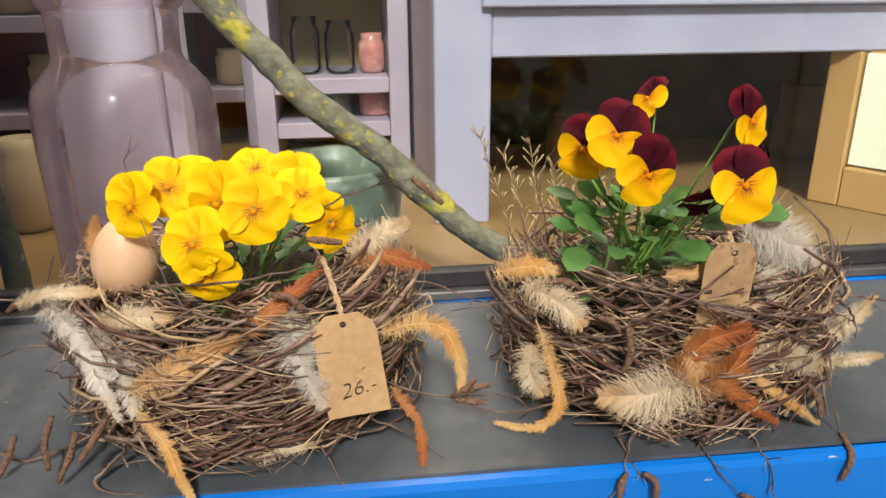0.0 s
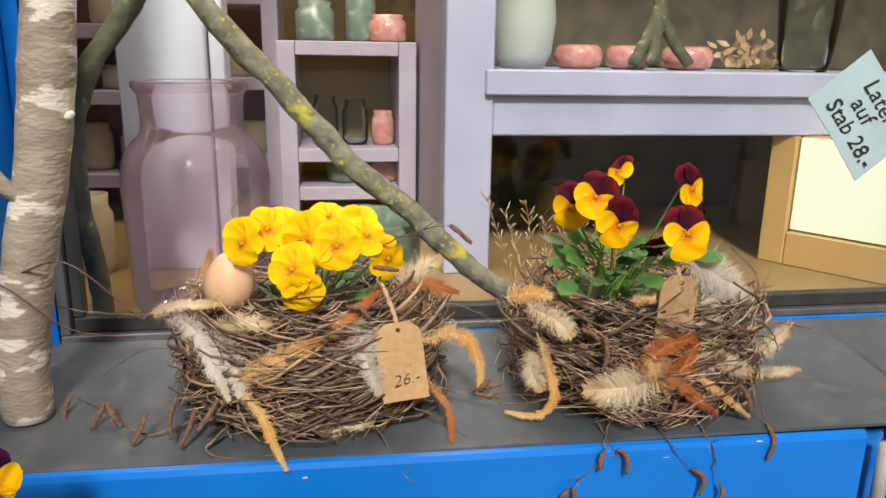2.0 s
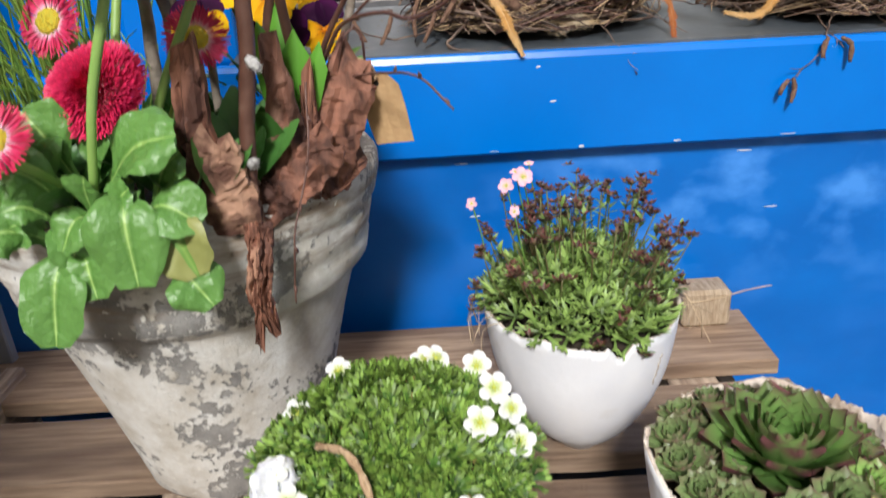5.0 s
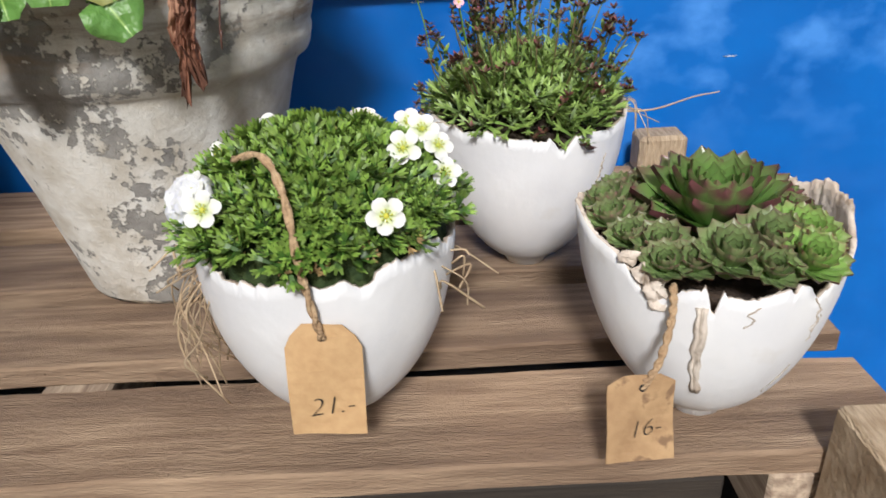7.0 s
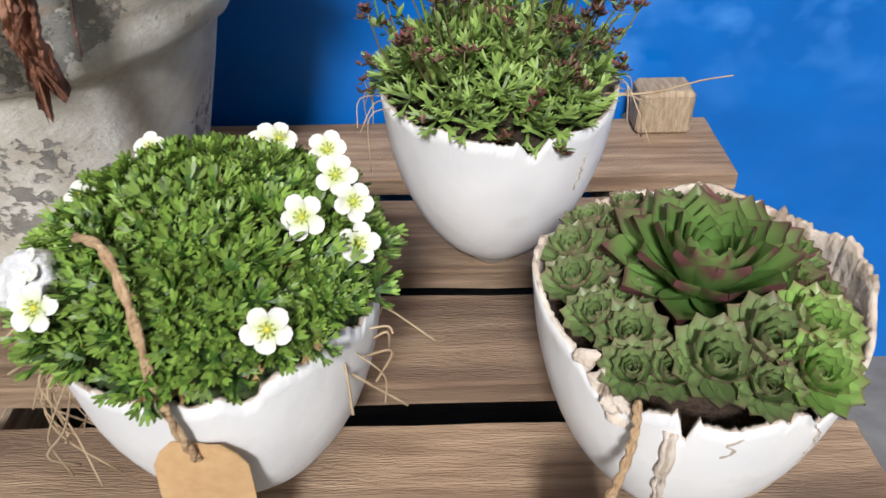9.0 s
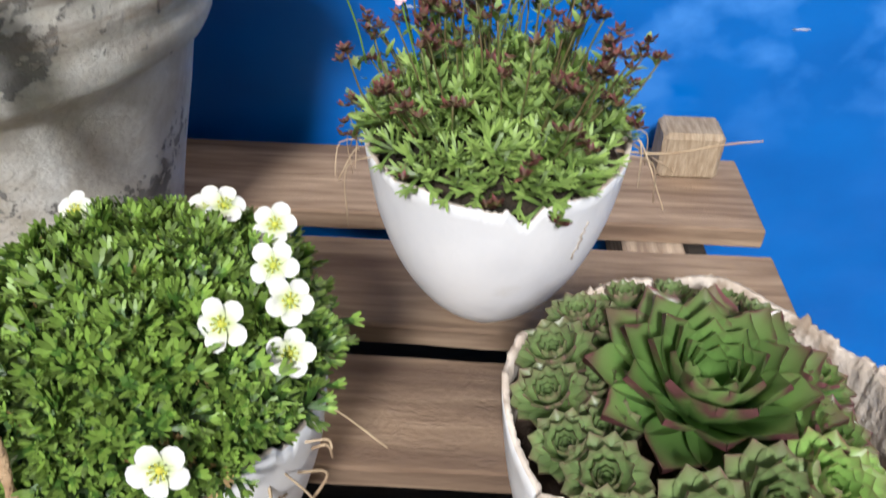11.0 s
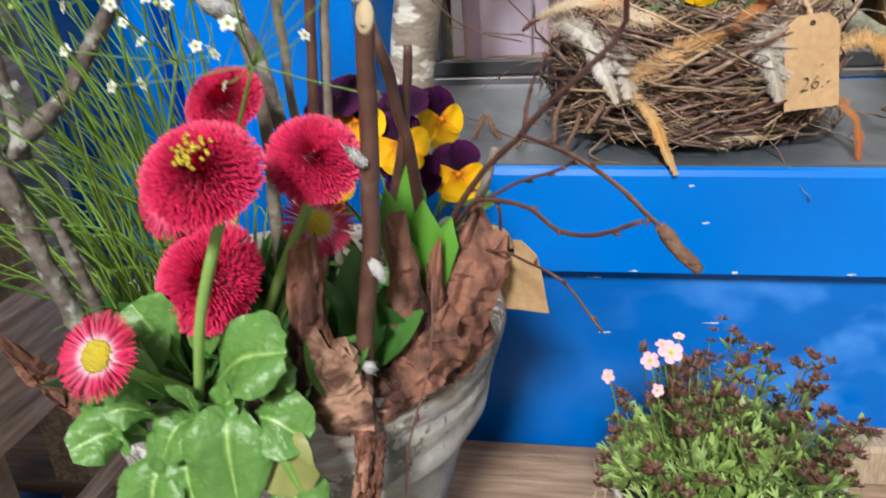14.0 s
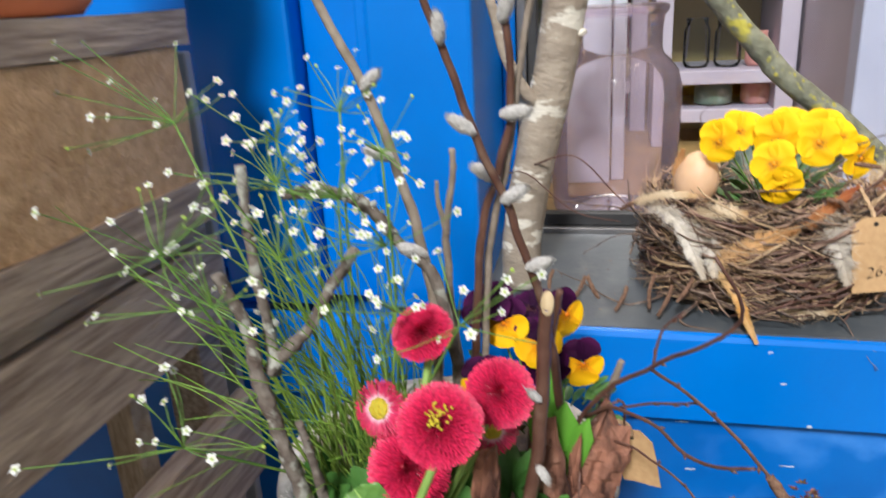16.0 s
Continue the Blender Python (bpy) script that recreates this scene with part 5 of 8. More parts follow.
M_SEMP2 = attr_mat("green_houseleek_leaf", [(0.0, (0.19, 0.29, 0.095)), (0.55, (0.17, 0.245, 0.09)), (0.80, (0.16, 0.145, 0.08)), (1.0, (0.24, 0.15, 0.12))], 0.38, 0.08, 0.2, 50, 0.2)
M_SEMP3 = attr_mat("bright_houseleek_leaf", [(0.0, (0.24, 0.42, 0.09)), (0.6, (0.22, 0.37, 0.09)), (0.80, (0.20, 0.22, 0.08)), (1.0, (0.22, 0.11, 0.08))], 0.38, 0.08, 0.2, 50, 0.2)


def rosette(parent, at, R, rings, material, up=(0, 0, 1), open_=1.0, name="rosette", wide=0.52, most=12):
    """A houseleek: rings of thick pointed leaves, each leaf a part."""
    up = Vector(up).normalized()
    s = up.orthogonal().normalized()
    t = up.cross(s)
    b = bmesh.new()
    bmesh.ops.create_icosphere(b, subdivisions=2, radius=R * 0.3, matrix=Matrix.Translation(Vector(at) - up * R * 0.12))
    ro = part(name, b, material, parent)
    for i in range(rings):
        q = i / max(1, rings - 1)
        cnt = int(5 + (most - 5) * (1 - q))
        ln = R * (1.0 - 0.55 * q)
        lift = (0.30 + 2.4 * q ** 1.2) * open_
        for k in range(cnt):
            a = 6.283 * (k + 0.5 * (i % 2) + random.uniform(-0.1, 0.1)) / cnt + i * 0.4
            d0 = s * math.cos(a) + t * math.sin(a)
            d = (d0 + up * lift).normalized()
            nrm = (up - d0 * lift).normalized()
            b = tipped()
            base = Vector(at) + d0 * R * 0.10 + up * R * 0.10 * q
            shp = lambda v: 0.50 + 0.50 * math.sin(1.571 * v / 0.66) if v < 0.66 else (math.sqrt(max(0.02, 1 - ((v - 0.66) / 0.27) ** 2)) if v < 0.90 else max(0.02, 0.40 * (1 - v) / 0.10))
            r1 = blade(b, base, d, nrm, ln, ln * wide, shp, 11, 0.24 + 0.25 * q, 0.34, 4)
            set_tip(b, r1, 0.0, 0.80 - 0.25 * q)
            r2 = blade(b, base - nrm * ln * 0.06, d, nrm, ln * 0.99, ln * wide * 0.96, shp, 11, 0.24 + 0.25 * q, 0.64, 4)
            set_tip(b, r2, 0.1, 1.0 - 0.35 * q)
            for row1, row2 in zip(r1, r2):
                for k2, v in enumerate(row2):
                    if k2 in (0, 4):
                        v.co = row1[k2].co
            bmesh.ops.remove_doubles(b, verts=b.verts, dist=1e-6)
            part("leaf", b, material, ro)
    return ro


random.seed(43)
for da, zz, sz in ((-0.72, 0.122, 0.0075), (-0.66, 0.115, 0.006), (-0.80, 0.129, 0.006), (-0.90, 0.136, 0.005), (0.66, 0.128, 0.005)):
    b = bmesh.new()
    q = Vector((math.cos(F + da), math.sin(F + da), 0)) * (rad_r(zz) - 0.002) + Vector((0, 0, zz)) + SHELL_FOOT[pot_r.name](zz)
    bmesh.ops.create_icosphere(b, subdivisions=3, radius=sz, matrix=Matrix.Translation(q) @ Matrix.Diagonal((1.1, 0.7, 1.0, 1)))
    for v in b.verts:
        v.co += noise.noise_vector(v.co * 160) * 0.0045 + noise.noise_vector(v.co * 600) * 0.001
    part("shell_fragment", b, M_SHELLEDGE, pot_r, smooth=False)
random.seed(44)
rosette(pot_r, Vector((-0.006, 0.050, 0.572)) - PR, 0.062, 7, M_SEMP, (0.0, -0.10, 1), 1.35, wide=0.50, most=11)
for x, y, R, m, up in ((-0.062, 0.098, 0.020, M_SEMP2, (-0.4, 0.2, 1)), (-0.076, 0.068, 0.022, M_SEMP2, (-0.5, 0, 1)), (-0.080, 0.042, 0.021, M_SEMP2, (-0.5, -0.2, 1)), (-0.074, 0.014, 0.018, M_SEMP2, (-0.4, -0.4, 1)), (-0.058, -0.002, 0.020, M_SEMP2, (-0.3, -0.5, 1)), (-0.062, -0.024, 0.017, M_SEMP2, (-0.3, -0.7, 1)), (-0.045, -0.026, 0.018, M_SEMP2, (-0.1, -0.7, 1)),
                       (-0.022, -0.024, 0.026, M_SEMP2, (0, -0.6, 1)), (0.008, -0.012, 0.027, M_SEMP2, (0.1, -0.6, 1)), (0.042, -0.002, 0.028, M_SEMP3, (0.3, -0.5, 1)), (0.054, 0.026, 0.024, M_SEMP, (0.5, -0.2, 1)), (0.000, -0.036, 0.017, M_SEMP2, (0, -0.9, 1)), (0.028, -0.030, 0.021, M_SEMP3, (0.2, -0.8, 1)), (-0.036, 0.114, 0.018, M_SEMP2, (-0.2, 0.4, 1)), (0.056, 0.060, 0.022, M_SEMP, (0.5, 0.1, 1)), (0.04, 0.10, 0.02, M_SEMP2, (0.3, 0.4, 1)), (-0.048, 0.088, 0.018, M_SEMP2, (-0.2, 0.1, 1)), (-0.058, 0.050, 0.017, M_SEMP2, (-0.3, 0, 1)), (-0.056, 0.024, 0.017, M_SEMP2, (-0.3, -0.2, 1)), (0.062, 0.008, 0.018, M_SEMP3, (0.6, -0.3, 1)), (0.05, 0.08, 0.018, M_SEMP, (0.4, 0.2, 1)), (-0.01, 0.118, 0.016, M_SEMP2, (0, 0.4, 1)), (0.02, 0.115, 0.016, M_SEMP2, (0, 0.4, 1)), (0.05, -0.02, 0.016, M_SEMP3, (0.4, -0.8, 1))):
    rosette(pot_r, Vector((x - 0.012 * max(0.0, min(1.0, (x - 0.02) / 0.03)), y, 0.574 + 0.2 * R)) - PR, R * random.uniform(1.0, 1.2), 5, m, (up[0] * 0.6, up[1] * 0.6, up[2]), 1.7, wide=0.60)
price_tag(pot_r, Vector((-0.083, -0.064, 0.516)) - PR, (0.004, -0.010, -0.052), (1, 0.16, -0.05), 0.045, 0.058, "16-", M_KRAFT2, 0.62, text_size=0.017, curl=0.006, cut=0.006, cord=rel(PR, (-0.083, -0.065, 0.516), (-0.073, -0.062, 0.534), (-0.064, -0.050, 0.558), (-0.062, -0.040, 0.575)), label="small stained kraft price tag with handwritten price")

# pink saxifrage with dark buds
PB = Vector((-0.111, 0.270, Z0))
pot_b, rad_b = egg_pot("eggshell_pot", PB, 0.0955, 0.170, lambda a: 0.152 + 0.008 * gauss(a, math.pi, 0.5) + 0.008 * gauss(a, 0, 0.5) - 0.014 * gauss(a, F + 0.22, 0.09), "white eggshell pot with dark-budded pink saxifrage", 5, (-0.002, -0.020))
crack(pot_b, rad_b, F + 0.75, 0.128, 0.098, 0.03, 0.0008, 9)
random.seed(55)
b = tipped()
for i in range(300):
    u, v = random.random(), random.uniform(0, 6.283)
    r = 0.088 * math.sqrt(u)
    p = Vector((math.cos(v) * r, math.sin(v) * r, 0.146 + 0.045 * (1 - (r / 0.1) ** 2) + random.uniform(-0.01, 0.014)))
    tuft(b, p, Vector((math.cos(v) * r * 7, math.sin(v) * r * 7, 1)) + rvec(0.4), random.uniform(0.012, 0.022), 5, True, 0.72)
tagged(part("leaf_cushion", b, M_SAXI2, pot_b, "light green tangled saxifrage leaves", smooth=False), kind="stuff")
# filler ball whose near-black colour is the shade under the leaves
b = bmesh.new()
bmesh.ops.create_uvsphere(b, u_segments=24, v_segments=12, radius=1, matrix=Matrix.Translation((0, 0, 0.135)) @ Matrix.Diagonal((0.084, 0.084, 0.035, 1)))
part("cushion_core", b, M_GAPSHADE, pot_b)
for i in range(112):
    u, v = random.random(), random.uniform(0, 6.283)
    r = 0.106 * math.sqrt(u)
    h = 0.276 - 0.050 * (r / 0.1) ** 2 + random.choice((random.uniform(-0.02, 0.012), random.uniform(-0.095, 0.0)))
    top = Vector((math.cos(v) * r, math.sin(v) * r, h))
    base = Vector((top.x * 0.6, top.y * 0.6, 0.15))
    b = bmesh.new()
    tube(b, spline([base, base.lerp(top, 0.6) + rvec(0.006), top], 6), 0.0007, 5)
    st = part("flower_stem", b, M_SAXSTEM, pot_b)
    b = tipped()
    for k in range(9):
        t = random.choice((random.uniform(0.1, 0.6), random.uniform(0.55, 1.0)))
        q = base.lerp(top, t)
        rows = blade(b, q, Vector((random.uniform(-1, 1), random.uniform(-1, 1), 0.7)), (0, 0, 1), random.uniform(0.009, 0.017), 0.0048, LEAF, 3, -0.4, 0.1, 2)
        set_tip(b, rows)
    tagged(part("stem_foliage", b, M_SAXI2, st, smooth=False), kind="stuff")
    b = tipped()
    for c in range(random.choice((2, 3, 4))):
        q = top + (rvec(0.008) if c else Vector())
        for k in range(7):
            a = k * 1.047
            d = Vector((math.cos(a), math.sin(a), random.uniform(0.1, 1.0))) + rvec(0.3)
            rows = blade(b, q, d, (0, 0, 1), random.uniform(0.005, 0.0088), 0.0038, LEAF, 2, 0.4, 0.2, 2)
            set_tip(b, rows, 0, random.choice((0.6, 0.8, 1.0)))
    part("bud", b, M_BUD, st, smooth=False)
for p, face, sz in (((-0.166, 0.262, 0.732), (0, -0.7, 0.6), 0.020), ((-0.182, 0.258, 0.726), (-0.3, -0.6, 0.6), 0.016), ((-0.214, 0.255, 0.712), (-0.4, -0.5, 0.6), 0.012), ((-0.176, 0.250, 0.704), (0.1, -0.8, 0.4), 0.011), ((-0.160, 0.270, 0.742), (0, -0.3, 0.9), 0.010), ((-0.172, 0.268, 0.735), (0, -0.2, 0.9), 0.012)):
    q = Vector(p) - PB
    star_flower(pot_b, q, face, sz, M_PPETAL, q + Vector((0.012, 0.01, -0.06)))
b = bmesh.new()
for i in range(16):
    a = random.choice((math.pi + random.uniform(-0.3, 0.5), random.uniform(-0.5, 0.2)))
    p = Vector((math.cos(a), math.sin(a), 0)) * 0.09 + Vector((0, 0, 0.155))
    o = Vector((math.cos(a), math.sin(a), 0))
    tube(b, spline([p, p + o * 0.016 + rvec(0.008), p + o * 0.02 + Vector((0, -0.01, -0.03)) + rvec(0.016)], 9), 0.0005, 4)
tagged(part("root_fringe", b, rootm, pot_b), kind="stuff")
b = bmesh.new()
tube(b, spline([(0.085, -0.01, 0.148), (0.12, -0.015, 0.150), (0.155, -0.02, 0.162), (0.180, -0.02, 0.166)], 10), [0.0011 - 0.00006 * i for i in range(10)], 5)
part("dry_stalk", b, rootm, pot_b)
# ---------------------------------------------------------------- big pot with the spring arrangement
PP = Vector((-0.475, 0.275, Z0))
M_BARKCHIP = mat("red_brown_bark_chip", (0.052, 0.019, 0.011), (0.26, 0.112, 0.068), 60, 0.78, 1.0, 75, detail=14.0, spread=(0.38, 0.60), stretch=(1, 1, 0.32), c3=(0.33, 0.18, 0.115), s3=34, f3=(0.62, 0.70), rnd=0.30)
M_TANBARK = mat("tan_inner_bark", (0.12, 0.054, 0.034), (0.44, 0.255, 0.165), 45, 0.85, 1.0, 80, detail=14.0, spread=(0.38, 0.56), c3=(0.08, 0.035, 0.022), s3=26, f3=(0.55, 0.64))
M_BELLEAF = attr_mat("daisy_leaf", [(0.0, (0.30, 0.44, 0.13)), (0.22, (0.13, 0.25, 0.055)), (0.5, (0.075, 0.175, 0.032)), (1.0, (0.10, 0.215, 0.048))], 0.33, 0.08, 0.30, 70, 0.30, bump=0.6, spec=0.55)
M_DEEPLEAF = attr_mat("deep_green_leaf", [(0.0, (0.07, 0.16, 0.03)), (0.4, (0.045, 0.13, 0.025)), (1.0, (0.065, 0.17, 0.035))], 0.36, 0.06, 0.25, 60, 0.3, bump=0.3)
M_YLEAF = attr_mat("yellowing_leaf", [(0.0, (0.20, 0.32, 0.07)), (0.55, (0.12, 0.25, 0.045)), (0.85, (0.17, 0.27, 0.06)), (1.0, (0.25, 0.26, 0.08))], 0.5, 0.08, 0.5, 60, 0.1)
M_HYAC = attr_mat("hyacinth_leaf", [(0.0, (0.20, 0.36, 0.06)), (0.5, (0.10, 0.28, 0.03)), (1.0, (0.13, 0.34, 0.04))], 0.35, 0.1, 0.2, 40, 0.12)
M_BELPETAL = attr_mat("crimson_quill", [(0.0, (0.24, 0.002, 0.022)), (0.55, (0.50, 0.006, 0.048)), (1.0, (0.70, 0.030, 0.115))], 0.45, 0.1, 0.15, 80, 0.22)
M_BELPINK = attr_mat("pink_quill", [(0.0, (0.86, 0.72, 0.74)), (0.20, (0.80, 0.38, 0.48)), (0.40, (0.64, 0.05, 0.15)), (1.0, (0.56, 0.014, 0.075))], 0.5, 0.1, 0.12, 80, 0.15)
M_DAISYSTEM = mat("pale_green_stem", (0.24, 0.40, 0.09), (0.30, 0.46, 0.12), 40, 0.45, island=0.1, trans=0.06)
M_DAISYEYE = mat("yellow_daisy_eye", (0.80, 0.56, 0.02), (0.70, 0.62, 0.06), 500, 0.8, 1.0, 700)
M_GRASS = attr_mat("grassy_stem", [(0.0, (0.22, 0.32, 0.06)), (1.0, (0.17, 0.32, 0.04))], 0.45, 0.08, 0.2, 40, 0.4)
M_LICHEN = mat("lichened_grey_bark", (0.10, 0.075, 0.06), (0.22, 0.19, 0.16), 70, 0.85, 0.8, 160, c3=(0.36, 0.36, 0.31), s3=55, f3=(0.55, 0.62))
M_LICHENTUFT = mat("grey_lichen", (0.34, 0.36, 0.32), (0.46, 0.48, 0.42), 120, 0.95, 0.8, 200)
M_WILLOW = mat("willow_bark", (0.085, 0.038, 0.026), (0.13, 0.065, 0.045), 60, 0.35, 0.2, 200, c3=(0.19, 0.12, 0.085), s3=30, f3=(0.58, 0.7))
M_PUSSY = mat("silver_catkin", (0.46, 0.44, 0.41), (0.62, 0.60, 0.57), 300, 0.95, 1.0, 500, sheen=0.6)
M_GREYWOOD = mat("bare_grey_twig", (0.20, 0.16, 0.12), (0.30, 0.25, 0.20), 60, 0.8, 0.5, 200)

arr = thing("flower_arrangement", PP, "limewashed terracotta pot with red daisies, violas, bark and willow sticks", "potted arrangement")
b = bmesh.new()
prof = [(0.089, 0.0), (0.093, 0.006), (0.103, 0.05), (0.118, 0.11), (0.133, 0.165), (0.144, 0.205), (0.147, 0.212), (0.156, 0.218), (0.160, 0.224), (0.163, 0.238), (0.1615, 0.244), (0.164, 0.250), (0.168, 0.268), (0.1665, 0.273), (0.171, 0.280), (0.1745, 0.292), (0.177, 0.303), (0.1768, 0.312), (0.173, 0.317), (0.163, 0.318), (0.158, 0.314), (0.154, 0.296), (0.150, 0.27)]
lathe(b, prof, 72, lambda p, a, r, z: p + noise.noise_vector(p * 18) * 0.0022 + noise.noise_vector(p * 70) * 0.0006)
part("pot", b, M_POT, arr, "old terracotta pot, flaking limewash over grey")
b = bmesh.new()
rings = lathe(b, [(0.152, 0.285), (0.12, 0.300), (0.06, 0.305), (0.01, 0.307)], 40, lambda p, a, r, z: p + noise.noise_vector(p * 50) * 0.008, False)
b.faces.new(rings[-1])
part("soil", b, M_SOIL, arr)


def R(*p):
    return Vector(p) - PP


def bellis(parent, at, face, size, double=True, stem_to=None):
    """A pompon daisy: every quilled floret is a narrow petal in one head; head, eye and stem apart."""
    f = Vector(face).normalized()
    u = f.orthogonal().normalized()
    s = u.cross(f)
    at = Vector(at)
    b = bmesh.new()
    stem_to = Vector(stem_to)
    tube(b, spline([at - f * size * 0.12, at - f * size * 0.35 + Vector((0, 0, -0.006)), at.lerp(stem_to, 0.55), stem_to], 12), [0.0036 - 0.0006 * i / 12 for i in range(12)], 8)
    fl = part("daisy", b, M_DAISYSTEM, parent)
    b = tipped()
    rings = 19 if double else 5
    for i in range(rings):
        q = (i + 0.5) / rings                 # 0 outermost, 1 at the middle
        cnt = int((100 if double else 52) * (1 - 0.74 * q))
        for k in range(cnt):
            a = 6.283 * (k + 0.5 * (i % 2) + random.uniform(-0.25, 0.25)) / cnt
            d0 = u * math.cos(a) + s * math.sin(a)
            if double:
                r0 = size * 0.46 * (1 - q) ** 0.9
                base = at + d0 * r0 * 0.75 + f * size * (0.02 + 0.24 * math.sin(q * 1.5) * 0.75)
                d = d0 * (1.0 - 0.55 * q) + f * (-0.12 + 1.0 * q) + rvec(0.09)
                ln = size * random.uniform(0.095, 0.125)
            else:
                base = at + d0 * size * (0.16 + 0.05 * (1 - q)) + f * size * 0.03 * q
                d = d0 + f * (0.02 + 0.28 * q) + rvec(0.06)
                ln = size * (0.32 - 0.08 * q) * random.uniform(0.9, 1.05)
            rows = blade(b, base, d, f, ln, size * (0.025 if double else 0.034), lambda t: 0.6 + 0.5 * t if t < 0.8 else 0.6, 3, 0.35 if double else -0.15, 0.5, 2)
            set_tip(b, rows)
    part("petal_head", b, M_BELPETAL if double else M_BELPINK, fl)
    if double:
        b = tipped()
        bmesh.ops.create_uvsphere(b, u_segments=18, v_segments=10, radius=1, matrix=frame_from(at + f * size * 0.06, u, s) @ Matrix.Diagonal((size * 0.34, size * 0.34, size * 0.15, 1)))
        part("core", b, M_BELPETAL, fl)
    if not double:
        b = bmesh.new()
        bmesh.ops.create_uvsphere(b, u_segments=20, v_segments=10, radius=1, matrix=frame_from(at + f * size * 0.03, u, s) @ Matrix.Diagonal((size * 0.19, size * 0.19, size * 0.09, 1)))
        for v in b.verts:
            v.co += rvec(0.0006)
        part("eye", b, M_DAISYEYE, fl, "domed yellow eye")
    elif double == 2:
        b = bmesh.new()
        for k in range(40):
            bmesh.ops.create_icosphere(b, subdivisions=1, radius=size * 0.018, matrix=Matrix.Translation(at + f * size * 0.30 + (u * random.gauss(0, 1) + s * random.gauss(0, 1)) * size * 0.055))
        part("eye", b, M_DAISYEYE, fl, "small yellow eye")
    return fl


random.seed(77)
CROWN = R(-0.472, 0.125, 0.790)
bellis(arr, R(-0.420, 0.055, 0.946), (0.12, -0.62, 0.72), 0.068, 2, R(-0.470, 0.089, 0.790))
bellis(arr, R(-0.390, 0.126, 0.932), (0.25, -0.65, 0.55), 0.062, 1, R(-0.455, 0.14, 0.79))
bellis(arr, R(-0.463, 0.178, 0.954), (-0.05, -0.65, 0.7), 0.060, 1, R(-0.475, 0.16, 0.79))
bellis(arr, R(-0.467, 0.126, 0.856), (-0.10, -0.66, 0.55), 0.084, 1, R(-0.462, 0.13, 0.79))
bellis(arr, R(-0.494, 0.141, 0.901), (-0.25, -0.85, 0.4), 0.048, 0, R(-0.478, 0.14, 0.79))
bellis(arr, R(-0.503, 0.056, 0.842), (-0.1, -0.75, 0.6), 0.050, 0, R(-0.480, 0.11, 0.78))
bellis(arr, R(-0.402, 0.150, 0.884), (0.25, -0.85, 0.25), 0.044, 0, R(-0.45, 0.15, 0.79))
# daisy leaves
SPOON = lambda t: 0.14 + 0.10 * t if t < 0.25 else max(0.10, math.sin(math.pi * min(1.0, 0.10 + (t - 0.25) / 0.75 * 0.86)))
ROUNDED = lambda t: 0.17 + 0.2 * t if t < 0.2 else (0.21 + 0.79 * math.sin(min(1.0, (t - 0.2) / 0.42) * math.pi / 2) ** 1.3 if t < 0.62 else max(0.22, 1 - ((t - 0.62) / 0.38) ** 2.6) ** 0.6)


def spoon_leaf(p0, p1, width, bow, material, seed):
    """A quilted spoon-shaped leaf from p0 to p1 that bows out and upwards, with a pale midrib."""
    random.seed(seed)
    p0, p1 = R(*p0), R(*p1)
    face = (Vector((0.15, -0.75, 0.65)) + rvec(0.22)).normalized()
    c = spline([p0, p0.lerp(p1, 0.5) + Vector((0, -0.45, 0.9)) * bow, p1], 17)
    b = tipped()
    la = b.verts.layers.float["tip"]
    grid, ph, n = [], random.uniform(0, 6), 12
    for i, p in enumerate(c):
        t = i / 16
        d = (c[min(16, i + 1)] - c[max(0, i - 1)]).normalized()
        s = d.cross(face).normalized()
        nn = s.cross(d)
        w = width * 0.5 * ROUNDED(t) * (1 + 0.05 * math.sin(17 * t + ph))
        row = []
        for k in range(n + 1):
            u = 2 * k / n - 1
            h = 0.46 * abs(u) ** 1.2 - 0.34 * u * u * abs(u) + 0.055 * math.sin(30 * t - 8 * abs(u)) * min(1, 3 * abs(u)) + 0.24 * u * u * math.sin(7 * t + ph + 2.5 * u)
            v = b.verts.new(p + s * u * w + nn * h * w)
            v[la] = min(1.0, 4.2 * abs(u) * (0.35 + t) + 0.05 * math.sin(30 * t - 8 * abs(u)) * min(1, 3 * abs(u)))
            row.append(v)
        grid.append(row)
    for i in range(16):
        for k in range(n):
            b.faces.new((grid[i][k], grid[i][k + 1], grid[i + 1][k + 1], grid[i + 1][k]))
    part("leaf", b, material, arr)


